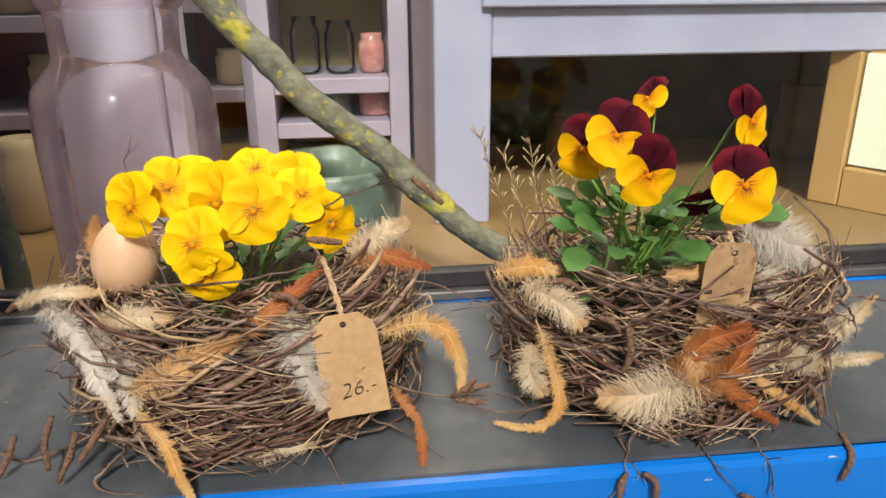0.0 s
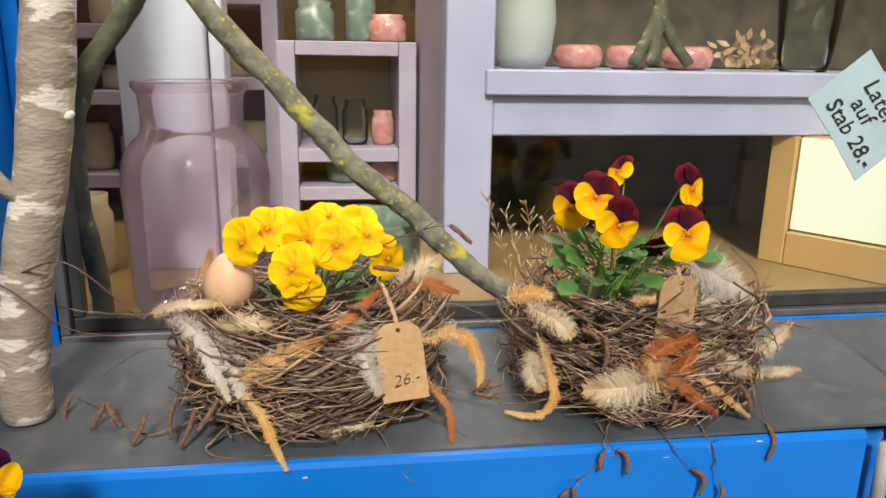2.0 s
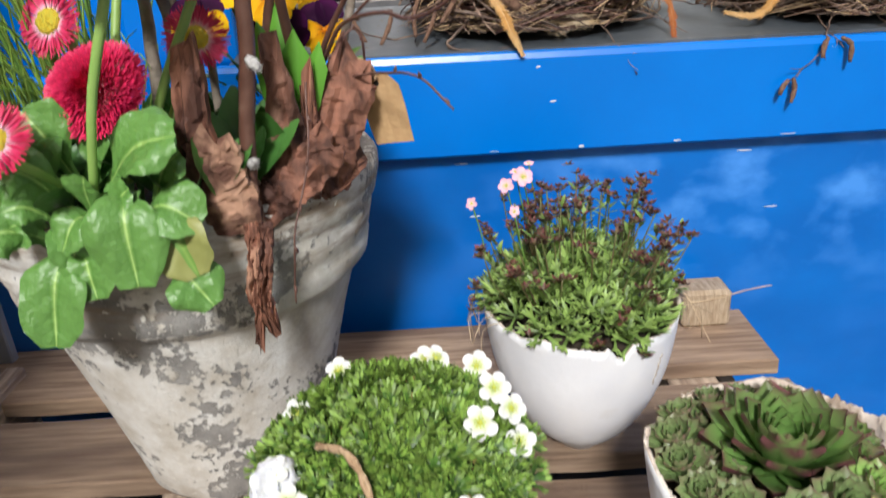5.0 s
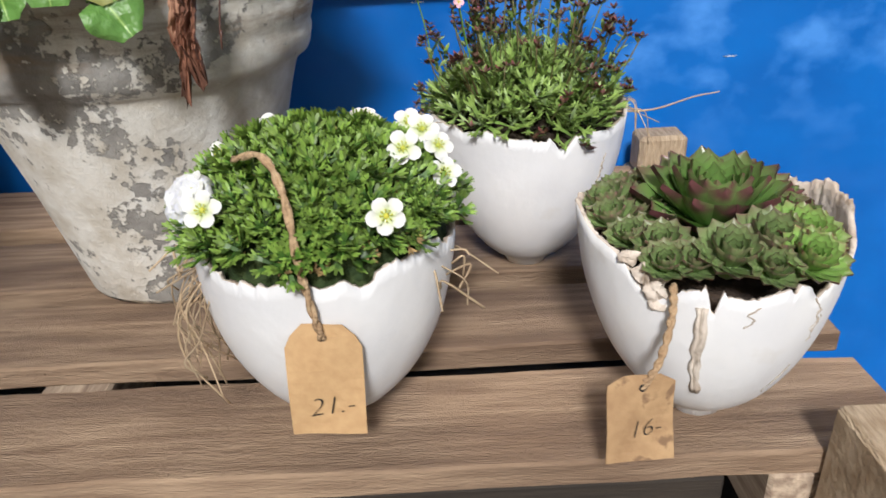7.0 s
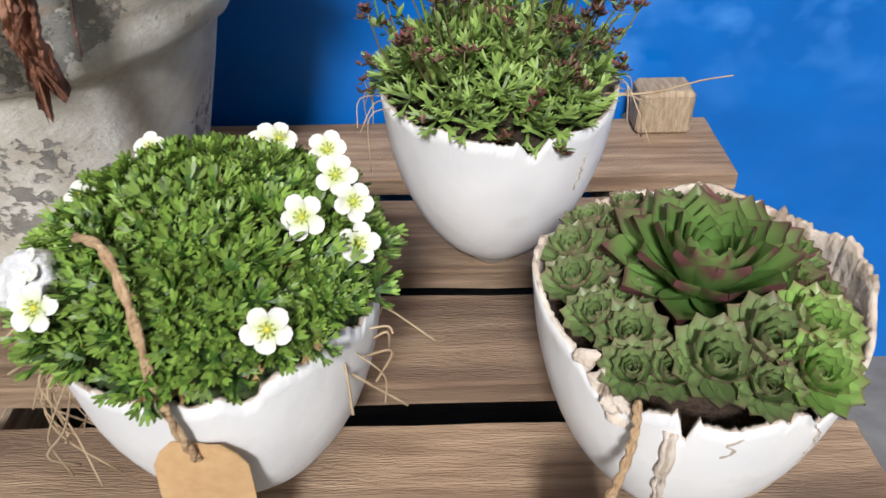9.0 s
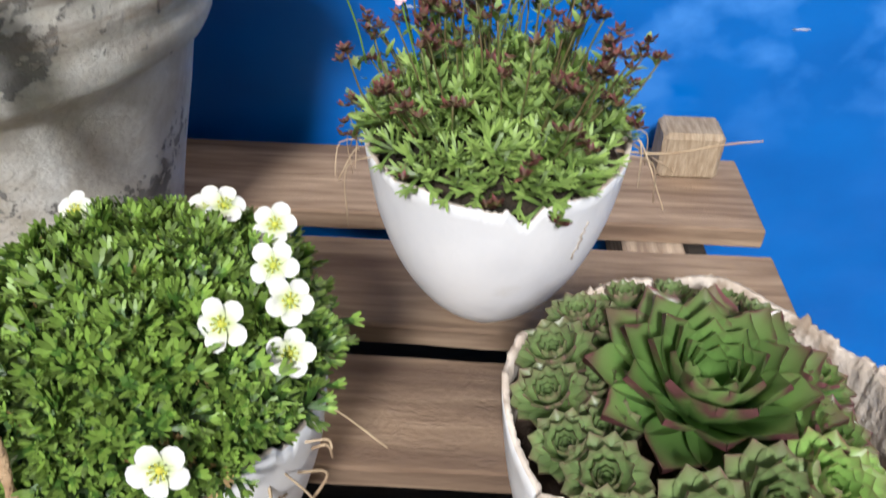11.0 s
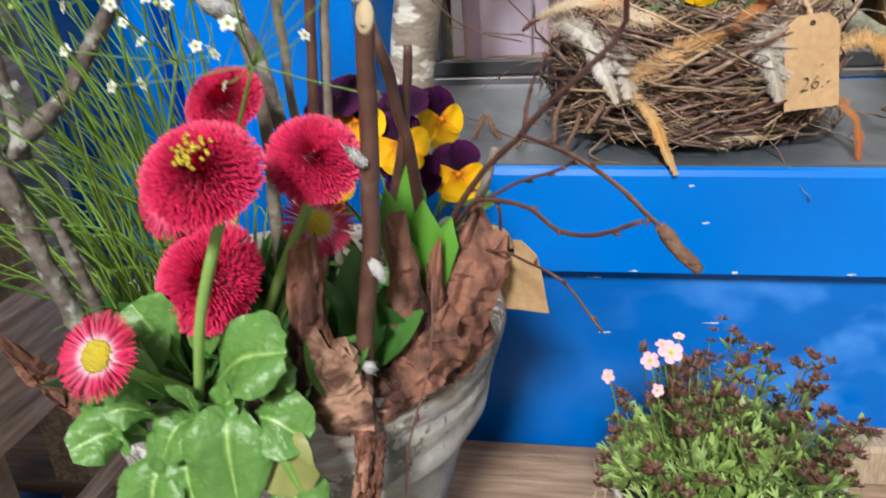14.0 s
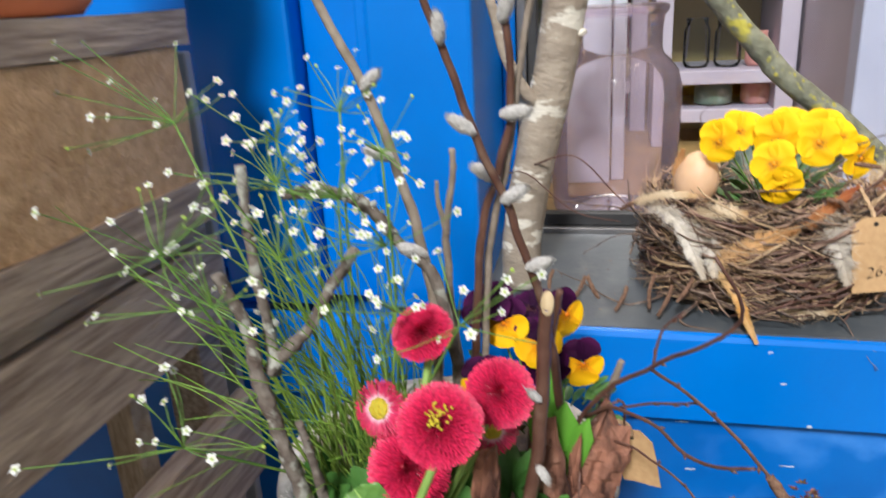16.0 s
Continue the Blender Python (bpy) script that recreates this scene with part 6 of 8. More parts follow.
for i, (p0, p1, width, bow, yellowed) in enumerate((
    ((-0.517, 0.1, 0.763), (-0.531, 0.07, 0.804), 0.036, 0.012, 0),
    ((-0.506, 0.09, 0.758), (-0.514, 0.062, 0.786), 0.034, 0.012, 0),
    ((-0.521, 0.104, 0.777), (-0.529, 0.092, 0.813), 0.036, 0.01, 0),
    ((-0.485, 0.108, 0.795), (-0.507, 0.1, 0.851), 0.044, 0.012, 0),
    ((-0.476, 0.112, 0.794), (-0.465, 0.118, 0.846), 0.034, 0.008, 0),
    ((-0.463, 0.098, 0.797), (-0.404, 0.08, 0.834), 0.052, 0.012, 0),
    ((-0.472, 0.088, 0.779), (-0.463, 0.07, 0.814), 0.028, 0.006, 0),
    ((-0.443, 0.092, 0.795), (-0.442, 0.062, 0.739), 0.052, 0.022, 0),
    ((-0.442, 0.092, 0.778), (-0.399, 0.078, 0.774), 0.042, 0.014, 0),
    ((-0.428, 0.092, 0.775), (-0.406, 0.074, 0.739), 0.041, 0.014, 1),
    ((-0.429, 0.088, 0.74), (-0.399, 0.072, 0.717), 0.04, 0.012, 0),
    ((-0.488, 0.092, 0.786), (-0.511, 0.072, 0.821), 0.034, 0.01, 0),
    ((-0.495, 0.088, 0.777), (-0.517, 0.066, 0.795), 0.026, 0.01, 0),
    ((-0.486, 0.088, 0.764), (-0.505, 0.058, 0.7), 0.044, 0.018, 0),
    ((-0.479, 0.088, 0.757), (-0.472, 0.064, 0.731), 0.04, 0.014, 0),
    ((-0.497, 0.09, 0.761), (-0.536, 0.052, 0.778), 0.034, 0.014, 0),
    ((-0.462, 0.09, 0.77), (-0.44, 0.078, 0.802), 0.03, 0.006, 0),
    ((-0.434, 0.1, 0.785), (-0.41, 0.098, 0.818), 0.034, 0.008, 0),
    ((-0.496, 0.1, 0.795), (-0.504, 0.094, 0.831), 0.036, 0.01, 0),
    ((-0.467, 0.09, 0.781), (-0.486, 0.064, 0.766), 0.034, 0.012, 0),
    ((-0.461, 0.092, 0.771), (-0.464, 0.072, 0.748), 0.036, 0.012, 0),
    ((-0.513, 0.1, 0.77), (-0.522, 0.09, 0.801), 0.032, 0.01, 0),
    ((-0.486, 0.092, 0.773), (-0.482, 0.07, 0.75), 0.03, 0.014, 0))):
    spoon_leaf(p0, p1, width, bow, M_YLEAF if yellowed else M_BELLEAF, 300 + i)
random.seed(78)
# dense lower foliage
for i in range(95):
    b = tipped()
    x, y = random.uniform(-0.575, -0.375), random.uniform(0.108, 0.26)
    base = R(x, y, 0.768)
    d = Vector((random.uniform(-0.7, 0.7), random.uniform(-0.9, 0.2), random.uniform(0.7, 1.4)))
    rows = blade(b, base, d, Vector((0, -0.4, 1)) + rvec(0.3), random.uniform(0.045, 0.078), random.uniform(0.018, 0.034), SPOON, 8, random.uniform(-0.6, 0.1), 0.24, 4, wave=0.12)
    set_tip(b, rows)
    part("leaf", b, M_DEEPLEAF, arr)
# hyacinth shoots
for base, d, ln, wd in (((-0.356, 0.205, 0.790), (0.10, -0.05, 1), 0.090, 0.024), ((-0.360, 0.205, 0.790), (-0.12, -0.08, 1), 0.098, 0.022), ((-0.358, 0.215, 0.790), (-0.02, 0.10, 1), 0.112, 0.022), ((-0.352, 0.200, 0.790), (0.28, -0.12, 1), 0.085, 0.020), ((-0.356, 0.200, 0.790), (0.0, -0.10, 1), 0.066, 0.018)):
    b = tipped()
    rows = blade(b, R(*base), d, Vector((0, 1, 0.2)) + rvec(0.5), ln, wd, STRAP, 9, random.uniform(0.1, 0.3), 0.55, 4)
    set_tip(b, rows)
    part("hyacinth_leaf", b, M_HYAC, arr)
b = bmesh.new()
bmesh.ops.create_uvsphere(b, u_segments=14, v_segments=10, radius=1, matrix=Matrix.Translation(R(-0.356, 0.205, 0.782)) @ Matrix.Diagonal((0.016, 0.016, 0.022, 1)))
part("bulb", b, mat("pale_bulb", (0.42, 0.36, 0.14), (0.30, 0.30, 0.10), 40, 0.5), arr)
# dark violas
for p, face, sz, roll, lo, up in (((-0.411, 0.290, 0.915), (-0.2, -0.8, 0.3), 0.046, 0, M_ORANGE, M_PURPLE), ((-0.377, 0.282, 0.898), (0.2, -0.8, 0.3), 0.046, 12, M_ORANGE, M_PURPLE), ((-0.356, 0.345, 0.902), (0.7, -0.5, 0.2), 0.046, 0, M_ORANGE, M_PURPLE), ((-0.336, 0.302, 0.868), (0.35, -0.8, 0.1), 0.044, 0, M_ORANGE, M_PURPLE), ((-0.385, 0.31, 0.922), (0, -0.4, 0.8), 0.05, 0, M_PURPLE, M_PURPLE), ((-0.370, 0.285, 0.873), (0.2, -0.7, 0.0), 0.044, 30, M_PURPLE, M_PURPLE),
                                  ((-0.420, 0.22, 0.885), (0.1, -0.9, 0.2), 0.042, 5, M_ORANGE, M_PURPLE), ((-0.43, 0.30, 0.93), (-0.3, -0.5, 0.7), 0.05, 0, M_PURPLE, M_PURPLE)):
    viola(arr, R(*p), face, sz, lo, up, roll, R(-0.375, 0.28, 0.79))
for i in range(46):
    b = tipped()
    a = random.uniform(0, 6.283)
    base = R(-0.375 + 0.05 * math.cos(a), 0.285 + 0.05 * math.sin(a), 0.785 + random.uniform(0, 0.075))
    plain_leaf(b, base, (math.cos(a), math.sin(a), random.uniform(0.2, 1.2)), Vector((0, -0.2, 1)) + rvec(0.4), random.uniform(0.016, 0.030), random.uniform(0.008, 0.015))
    part("leaf", b, M_VIOLALEAF, arr)


def bark_piece(pts, widths, thick, face, seed, material=None):
    """A jagged slab of bark along pts."""
    random.seed(seed)
    b = bmesh.new()
    n = 34
    c = spline(pts, n)
    face = Vector(face).normalized()
    grid = []
    for i, p in enumerate(c):
        t = i / (n - 1)
        w = widths[0] + (widths[1] - widths[0]) * t
        d = (c[min(i + 1, n - 1)] - c[max(i - 1, 0)]).normalized()
        s = d.cross(face).normalized()
        nn = s.cross(d)
        row = []
        for side in (1, -1):
            for k in range(9):
                u = (k / 4 - 1) * side
                e = 1 + 0.14 * noise.noise(Vector((t * 9, side * 0 + (3 if u > 0 else 7), seed))) if abs(u) > 0.7 else 1
                top = (0.045 * noise.noise(Vector((u * 3.3, seed, 2))) if i >= n - 2 else 0.010 * noise.noise(Vector((u * 4, seed, 4))) if i == 0 else 0)
                row.append(b.verts.new(p + s * (u * w * 0.5 * e) + nn * (side * thick * 0.5 - 0.10 * w * u * u) + d * top + noise.noise_vector(p * 60 + Vector((u, 0, 0))) * 0.0008 + s * (0.0012 * noise.noise(Vector((t * 34, u * 2, seed)))) + nn * (0.0022 * noise.noise(Vector((t * 2.2, u * 9, seed + 3)))) + nn * (0.0030 * round(2.2 * noise.noise(Vector((t * 4.5, u * 2.2, seed + 8))))) + rvec(0.0003)))
        grid.append(row)
    m = 18
    for i in range(n - 1):
        for k in range(m):
            b.faces.new((grid[i][k], grid[i][(k + 1) % m], grid[i + 1][(k + 1) % m], grid[i + 1][k]))
    b.faces.new(grid[0][::-1])
    b.faces.new(grid[-1])
    return part("bark_piece", b, material or M_BARKCHIP, arr, smooth=False)


bark_piece([R(-0.408, 0.122, 0.751), R(-0.406, 0.118, 0.789), R(-0.404, 0.116, 0.829), R(-0.400, 0.114, 0.881)], (0.038, 0.018), 0.008, (0, -1, 0.2), 1)
bark_piece([R(-0.392, 0.118, 0.751), R(-0.390, 0.114, 0.774), R(-0.394, 0.111, 0.799), R(-0.390, 0.111, 0.821)], (0.046, 0.034), 0.009, (0.05, -1, 0.25), 2, M_TANBARK)
bark_piece([R(-0.356, 0.160, 0.759), R(-0.354, 0.160, 0.789), R(-0.353, 0.165, 0.824), R(-0.357, 0.170, 0.867)], (0.046, 0.014), 0.010, (0.1, -1, 0.2), 3)
bark_piece([R(-0.376, 0.138, 0.759), R(-0.349, 0.148, 0.775), R(-0.322, 0.170, 0.799)], (0.030, 0.034), 0.009, (0.2, -1, 0.4), 4)
bark_piece([R(-0.334, 0.185, 0.761), R(-0.322, 0.198, 0.799), R(-0.304, 0.218, 0.845)], (0.040, 0.044), 0.010, (0.3, -1, 0.2), 5)
bark_piece([R(-0.342, 0.178, 0.764), R(-0.339, 0.180, 0.789), R(-0.337, 0.184, 0.831)], (0.020, 0.010), 0.007, (0, -1, 0.2), 6)
bark_piece([R(-0.354, 0.160, 0.757), R(-0.329, 0.180, 0.765), R(-0.310, 0.208, 0.775)], (0.022, 0.024), 0.007, (0.3, -1, 0.5), 12)
bark_piece([R(-0.575, 0.13, 0.765), R(-0.59, 0.11, 0.785), R(-0.60, 0.105, 0.805)], (0.026, 0.016), 0.007, (-0.3, -1, 0.2), 7)
bark_piece([R(-0.545, 0.105, 0.765), R(-0.565, 0.108, 0.768), R(-0.59, 0.12, 0.772)], (0.02, 0.018), 0.006, (0, -0.6, 1), 8)
for s_, x_, dx in ((9, -0.369, -0.006), (10, -0.365, 0.004), (11, -0.374, 0.008)):
    bark_piece([R(x_, 0.106, 0.762), R(x_ + dx * 0.3, 0.092, 0.742), R(x_ - 0.004, 0.094, 0.712), R(x_ - 0.006 + dx, 0.102, 0.672 + 0.008 * (s_ % 3))], (0.011, 0.007), 0.005, (0.1, -1, 0), s_)
random.seed(88)


def stick(name, pts, r0, r1, material, knots=0, label="", rough=0.08, n=None, bumps=0.0):
    b = bmesh.new()
    n = n or 8 * len(pts)
    c = spline([R(*p) for p in pts], n)
    c = [p + noise.noise_vector(p * 30) * 0.002 for p in c]
    rr = [r0 + (r1 - r0) * i / (n - 1) for i in range(n)]
    rr = [r * (1 + bumps * max(0, noise.noise(c[i] * 60))) for i, r in enumerate(rr)]
    tube(b, c, rr, 9, rough=rough)
    ob = part(name, b, material, arr, label)
    return ob, c


def pussy(parent, at, d, size=0.016):
    b = bmesh.new()
    d = Vector(d).normalized()
    m = frame_from(Vector(at) + d * size * 0.8, d.orthogonal(), d.cross(d.orthogonal())) @ Matrix.Diagonal((size * 0.42, size * 0.42, size, 1))
    bmesh.ops.create_uvsphere(b, u_segments=16, v_segments=12, radius=1, matrix=m)
    for v in b.verts:
        v.co += rvec(0.0005)
    for i in range(220):
        v = random.choice(list(b.verts)[:190])
        q = v.co.copy()
        o = (q - (Vector(at) + d * size * 0.8)).normalized()
        tube(b, [q, q + o * 0.0010 + d * 0.0014 + rvec(0.0004)], 0.00012, 3, cap=False)
    ob = part("willow_catkin", b, M_PUSSY, parent)
    b = bmesh.new()
    tube(b, [Vector(at), Vector(at) + d * size * 0.35], [0.0032, 0.0022], 7)
    part("bud_scale", b, M_WILLOW, parent)
    return ob


w1, c1 = stick("willow_stick", [(-0.378, 0.128, 0.760), (-0.372, 0.128, 0.820), (-0.362, 0.127, 0.885), (-0.357, 0.128, 0.955), (-0.354, 0.128, 1.004)], 0.0060, 0.0052, M_WILLOW, label="dark glossy willow stick with silver catkins", rough=0.03)
b = bmesh.new()
bmesh.ops.create_cone(b, cap_ends=True, segments=14, radius1=0.0050, radius2=0.0046, depth=0.010, matrix=frame_from(R(-0.3535, 0.1255, 1.008), (1, 0, 0), (0, 0.45, 1)) @ Matrix.Diagonal((1, 1.9, 0.25, 1)))
part("cut_face", b, mat("fresh_cut_wood", (0.62, 0.50, 0.30), (0.50, 0.38, 0.22), 90, 0.7), w1, "pale slanting cut")
w6, _ = stick("willow_stick", [(-0.352, 0.235, 0.79), (-0.356, 0.225, 0.90), (-0.361, 0.22, 0.934), (-0.365, 0.20, 0.979), (-0.374, 0.19, 1.015), (-0.391, 0.18, 1.072), (-0.408, 0.17, 1.118), (-0.427, 0.165, 1.180), (-0.440, 0.16, 1.222), (-0.455, 0.16, 1.29)], 0.0044, 0.0026, M_WILLOW, rough=0.04)
for at, d in (((-0.359, 0.122, 0.930), (-0.7, -0.4, 0.9)), ((-0.362, 0.122, 0.872), (0.5, -0.6, -0.3)), ((-0.372, 0.122, 0.800), (0.5, -0.7, 0.3))):
    pussy(w1, R(*at), d, random.uniform(0.0075, 0.0095))
for at, d in (((-0.374, 0.186, 1.012), (0.8, -0.3, 0.4)), ((-0.410, 0.165, 1.125), (-0.8, -0.2, 0.6)), ((-0.430, 0.160, 1.190), (0.0, -0.3, 1)), ((-0.391, 0.176, 1.07), (0.8, -0.2, 0.5))):
    pussy(w6, R(*at), d, random.uniform(0.011, 0.014))
w2, _ = stick("willow_stick", [(-0.385, 0.24, 0.78), (-0.372, 0.235, 0.87), (-0.36, 0.23, 0.93), (-0.352, 0.22, 0.98)], 0.0045, 0.003, M_WILLOW)
w3, _ = stick("willow_stick", [(-0.475, 0.25, 0.78), (-0.470, 0.25, 0.93), (-0.481, 0.25, 1.02), (-0.502, 0.25, 1.098), (-0.522, 0.25, 1.153), (-0.556, 0.25, 1.224), (-0.585, 0.25, 1.30)], 0.0055, 0.0035, M_GREYWOOD)
w4, _ = stick("willow_stick", [(-0.44, 0.25, 0.78), (-0.425, 0.25, 1.0), (-0.405, 0.25, 1.08), (-0.393, 0.25, 1.135), (-0.398, 0.25, 1.215), (-0.41, 0.25, 1.30)], 0.0042, 0.003, M_WILLOW)
w5, _ = stick("willow_stick", [(-0.43, 0.26, 0.78), (-0.42, 0.26, 0.98), (-0.40, 0.26, 1.08), (-0.385, 0.26, 1.17), (-0.368, 0.26, 1.26)], 0.0038, 0.0028, M_GREYWOOD)
for par, at, d in ((w4, (-0.400, 0.245, 1.125), (0.8, -0.3, 0.15)), (w4, (-0.407, 0.245, 1.07), (-0.7, -0.3, 0.5)), (w3, (-0.500, 0.245, 1.09), (-0.7, -0.3, 0.3)), (w4, (-0.398, 0.245, 1.20), (0.3, -0.3, 0.9)), (w3, (-0.520, 0.245, 1.15), (0.7, -0.3, 0.6)), (w3, (-0.475, 0.245, 1.0), (-0.7, -0.4, 0.4))):
    pussy(par, R(*at), d, random.uniform(0.013, 0.016))
l1, _ = stick("lichened_branch", [(-0.555, 0.14, 0.765), (-0.565, 0.12, 0.833), (-0.584, 0.12, 0.919), (-0.594, 0.12, 0.985), (-0.611, 0.12, 1.025)], 0.0075, 0.0045, M_LICHEN, rough=0.22, bumps=0.5, label="gnarled lichen-covered grey branch")
l2, c2 = stick("lichened_branch", [(-0.580, 0.135, 0.93), (-0.584, 0.14, 0.97), (-0.589, 0.14, 1.049), (-0.587, 0.14, 1.108)], 0.0055, 0.0035, M_LICHEN, rough=0.2, bumps=0.4)
l3, _ = stick("lichened_branch", [(-0.584, 0.13, 0.935), (-0.555, 0.15, 0.965), (-0.535, 0.17, 1.001), (-0.512, 0.17, 1.031)], 0.0055, 0.0045, M_LICHEN, rough=0.22, bumps=0.5)
l4, c4 = stick("lichened_branch", [(-0.605, 0.24, 1.057), (-0.565, 0.24, 1.060), (-0.529, 0.24, 1.049), (-0.495, 0.24, 1.01), (-0.461, 0.24, 0.965), (-0.44, 0.24, 0.79)], 0.0055, 0.005, M_LICHEN, rough=0.25, bumps=0.6)
l5, _ = stick("lichened_branch", [(-0.545, 0.13, 0.77), (-0.548, 0.12, 0.85), (-0.556, 0.115, 0.90)], 0.005, 0.003, M_LICHEN, rough=0.2)
l6, _ = stick("grey_twig", [(-0.455, 0.30, 0.78), (-0.468, 0.30, 0.987), (-0.459, 0.30, 1.05), (-0.457, 0.30, 1.085)], 0.0040, 0.003, M_GREYWOOD, rough=0.15)
l7, _ = stick("grey_twig", [(-0.466, 0.30, 1.0), (-0.474, 0.30, 1.03), (-0.474, 0.30, 1.055)], 0.003, 0.002, M_GREYWOOD, rough=0.15)
l8, _ = stick("grey_twig", [(-0.325, 0.25, 0.77), (-0.320, 0.25, 0.84), (-0.305, 0.24, 0.885), (-0.300, 0.24, 0.905)], 0.0042, 0.003, M_GREYWOOD, rough=0.15)
for ob, c, k in ((l4, c4, 90), (l2, c2, 20)):
    b = bmesh.new()
    for i in range(k):
        p = random.choice(c[4:26]) + rvec(0.006)
        bmesh.ops.create_icosphere(b, subdivisions=1, radius=random.uniform(0.0015, 0.004), matrix=Matrix.Translation(p))
    for v in b.verts:
        v.co += rvec(0.0012)
    tagged(part("lichen", b, M_LICHENTUFT, ob, smooth=False), kind="stuff")
# birch twig reaching out over the rim
for pts, r0, r1 in (([(-0.345, 0.245, 0.78), (-0.341, 0.24, 0.831), (-0.316, 0.22, 0.882), (-0.276, 0.18, 0.934), (-0.245, 0.14, 0.972), (-0.222, 0.12, 1.008), (-0.245, 0.10, 1.055)], 0.0028, 0.0011),
                    ([(-0.278, 0.18, 0.932), (-0.238, 0.12, 0.930), (-0.213, 0.085, 0.917), (-0.205, 0.07, 0.914)], 0.0014, 0.0012),
                    ([(-0.330, 0.235, 0.85), (-0.307, 0.20, 0.882), (-0.275, 0.16, 0.892), (-0.248, 0.12, 0.891), (-0.214, 0.08, 0.914)], 0.0018, 0.0012),
                    ([(-0.300, 0.195, 0.886), (-0.275, 0.17, 0.905), (-0.255, 0.15, 0.918), (-0.246, 0.14, 0.926)], 0.0012, 0.0009),
                    ([(-0.335, 0.23, 0.835), (-0.291, 0.20, 0.843), (-0.254, 0.15, 0.849), (-0.229, 0.12, 0.831)], 0.0012, 0.0008),
                    ([(-0.276, 0.18, 0.934), (-0.27, 0.18, 0.965), (-0.255, 0.17, 0.985)], 0.0013, 0.0008),
                    ([(-0.330, 0.15, 0.85), (-0.333, 0.13, 0.80), (-0.345, 0.105, 0.75), (-0.350, 0.10, 0.70)], 0.0009, 0.0006),
                    ([(-0.30, 0.235, 0.80), (-0.295, 0.225, 0.865), (-0.305, 0.22, 0.875), (-0.325, 0.22, 0.85)], 0.0012, 0.0009)):
    ob, c = stick("birch_twig", pts, r0, r1, M_TWIG2, n=22)
    for i in range(3, 20, 4):
        b = bmesh.new()
        d = (c[i + 1] - c[i]).normalized() + rvec(0.8)
        tube(b, [c[i], c[i] + d.normalized() * 0.003, c[i] + d.normalized() * 0.006], [0.0008, 0.0015, 0.0004], 5)
        part("bud", b, M_TWIG2, ob)
b = bmesh.new()
catkin(b, [R(-0.207, 0.072, 0.916), R(-0.200, 0.064, 0.908), R(-0.190, 0.058, 0.899)], 0.0034)
part("catkin", b, M_CATKIN, arr)
price_tag(arr, R(-0.288, 0.238, 0.829), (-0.028, 0.018, -0.048), (0.92, -0.38, 0.16), 0.037, 0.062, "", label="blank brown kraft tag tied to a twig", cord=[R(-0.289, 0.234, 0.833), R(-0.294, 0.231, 0.846), R(-0.306, 0.225, 0.852)])
# airy white flowers on grassy stems
random.seed(99)
b = tipped()
for i in range(150):
    a = random.uniform(0, 6.283)
    base = R(-0.545 + 0.05 * math.cos(a), 0.225 + 0.05 * math.sin(a), 0.775)
    top = base + Vector((random.gauss(-0.045, 0.065), random.gauss(-0.03, 0.06), random.uniform(0.06, 0.30)))
    mid = base.lerp(top, 0.5) + Vector((0.008, 0, 0.035)) + rvec(0.012)
    p = spline([base, mid, top], 8)
    rr = [0.0011 * (1 - 0.7 * k / 7) for k in range(8)]
    rings = tube(b, p, rr, 4, cap=False)
    set_tip(b, rings)
tagged(part("grass_tuft", b, M_GRASS, arr, "thin bright green grassy stems"), kind="stuff")


def small_star(b, at, f, size):
    f = Vector(f).normalized()
    u = f.orthogonal().normalized()
    s = u.cross(f)
    a0 = random.uniform(0, 6)
    for k in range(5):
        a = a0 + 6.283 * k / 5
        rows = blade(b, at, u * math.cos(a) + s * math.sin(a) + f * 0.1, f, size * 0.5, size * 0.42, lambda q: max(0.3, math.sin(math.pi * (0.15 + 0.75 * q))), 2, -0.2, 0.2, 2)
        set_tip(b, rows, 0.15, 1)


def umbel(start, hub, flowers):
    b = bmesh.new()
    s = Vector(start)
    tube(b, spline([s, s.lerp(hub, 0.5) + rvec(0.012), hub], 12), [0.0016 - 0.0006 * i / 12 for i in range(12)], 6)
    um = part("flower_umbel", b, M_STEM, arr)
    for q in flowers:
        b = tipped()
        d = (q - hub)
        f = d.normalized() * 0.6 + Vector((0, -0.7, 0.4)) + rvec(0.5)
        if random.random() < 0.82:
            small_star(b, q, f, random.uniform(0.006, 0.0095))
            bmesh.ops.create_icosphere(b, subdivisions=1, radius=0.0011, matrix=Matrix.Translation(q + f.normalized() * 0.0008))
        else:
            bmesh.ops.create_icosphere(b, subdivisions=1, radius=0.0018, matrix=Matrix.Translation(q))
        ob = part("blossom", b, [M_WPETAL], um)
        b = bmesh.new()
        tube(b, spline([hub, hub + d * 0.5 + rvec(0.003), q - d.normalized() * 0.0015], 6), 0.0005, 4, cap=False)
        part("pedicel", b, M_STEM, ob)


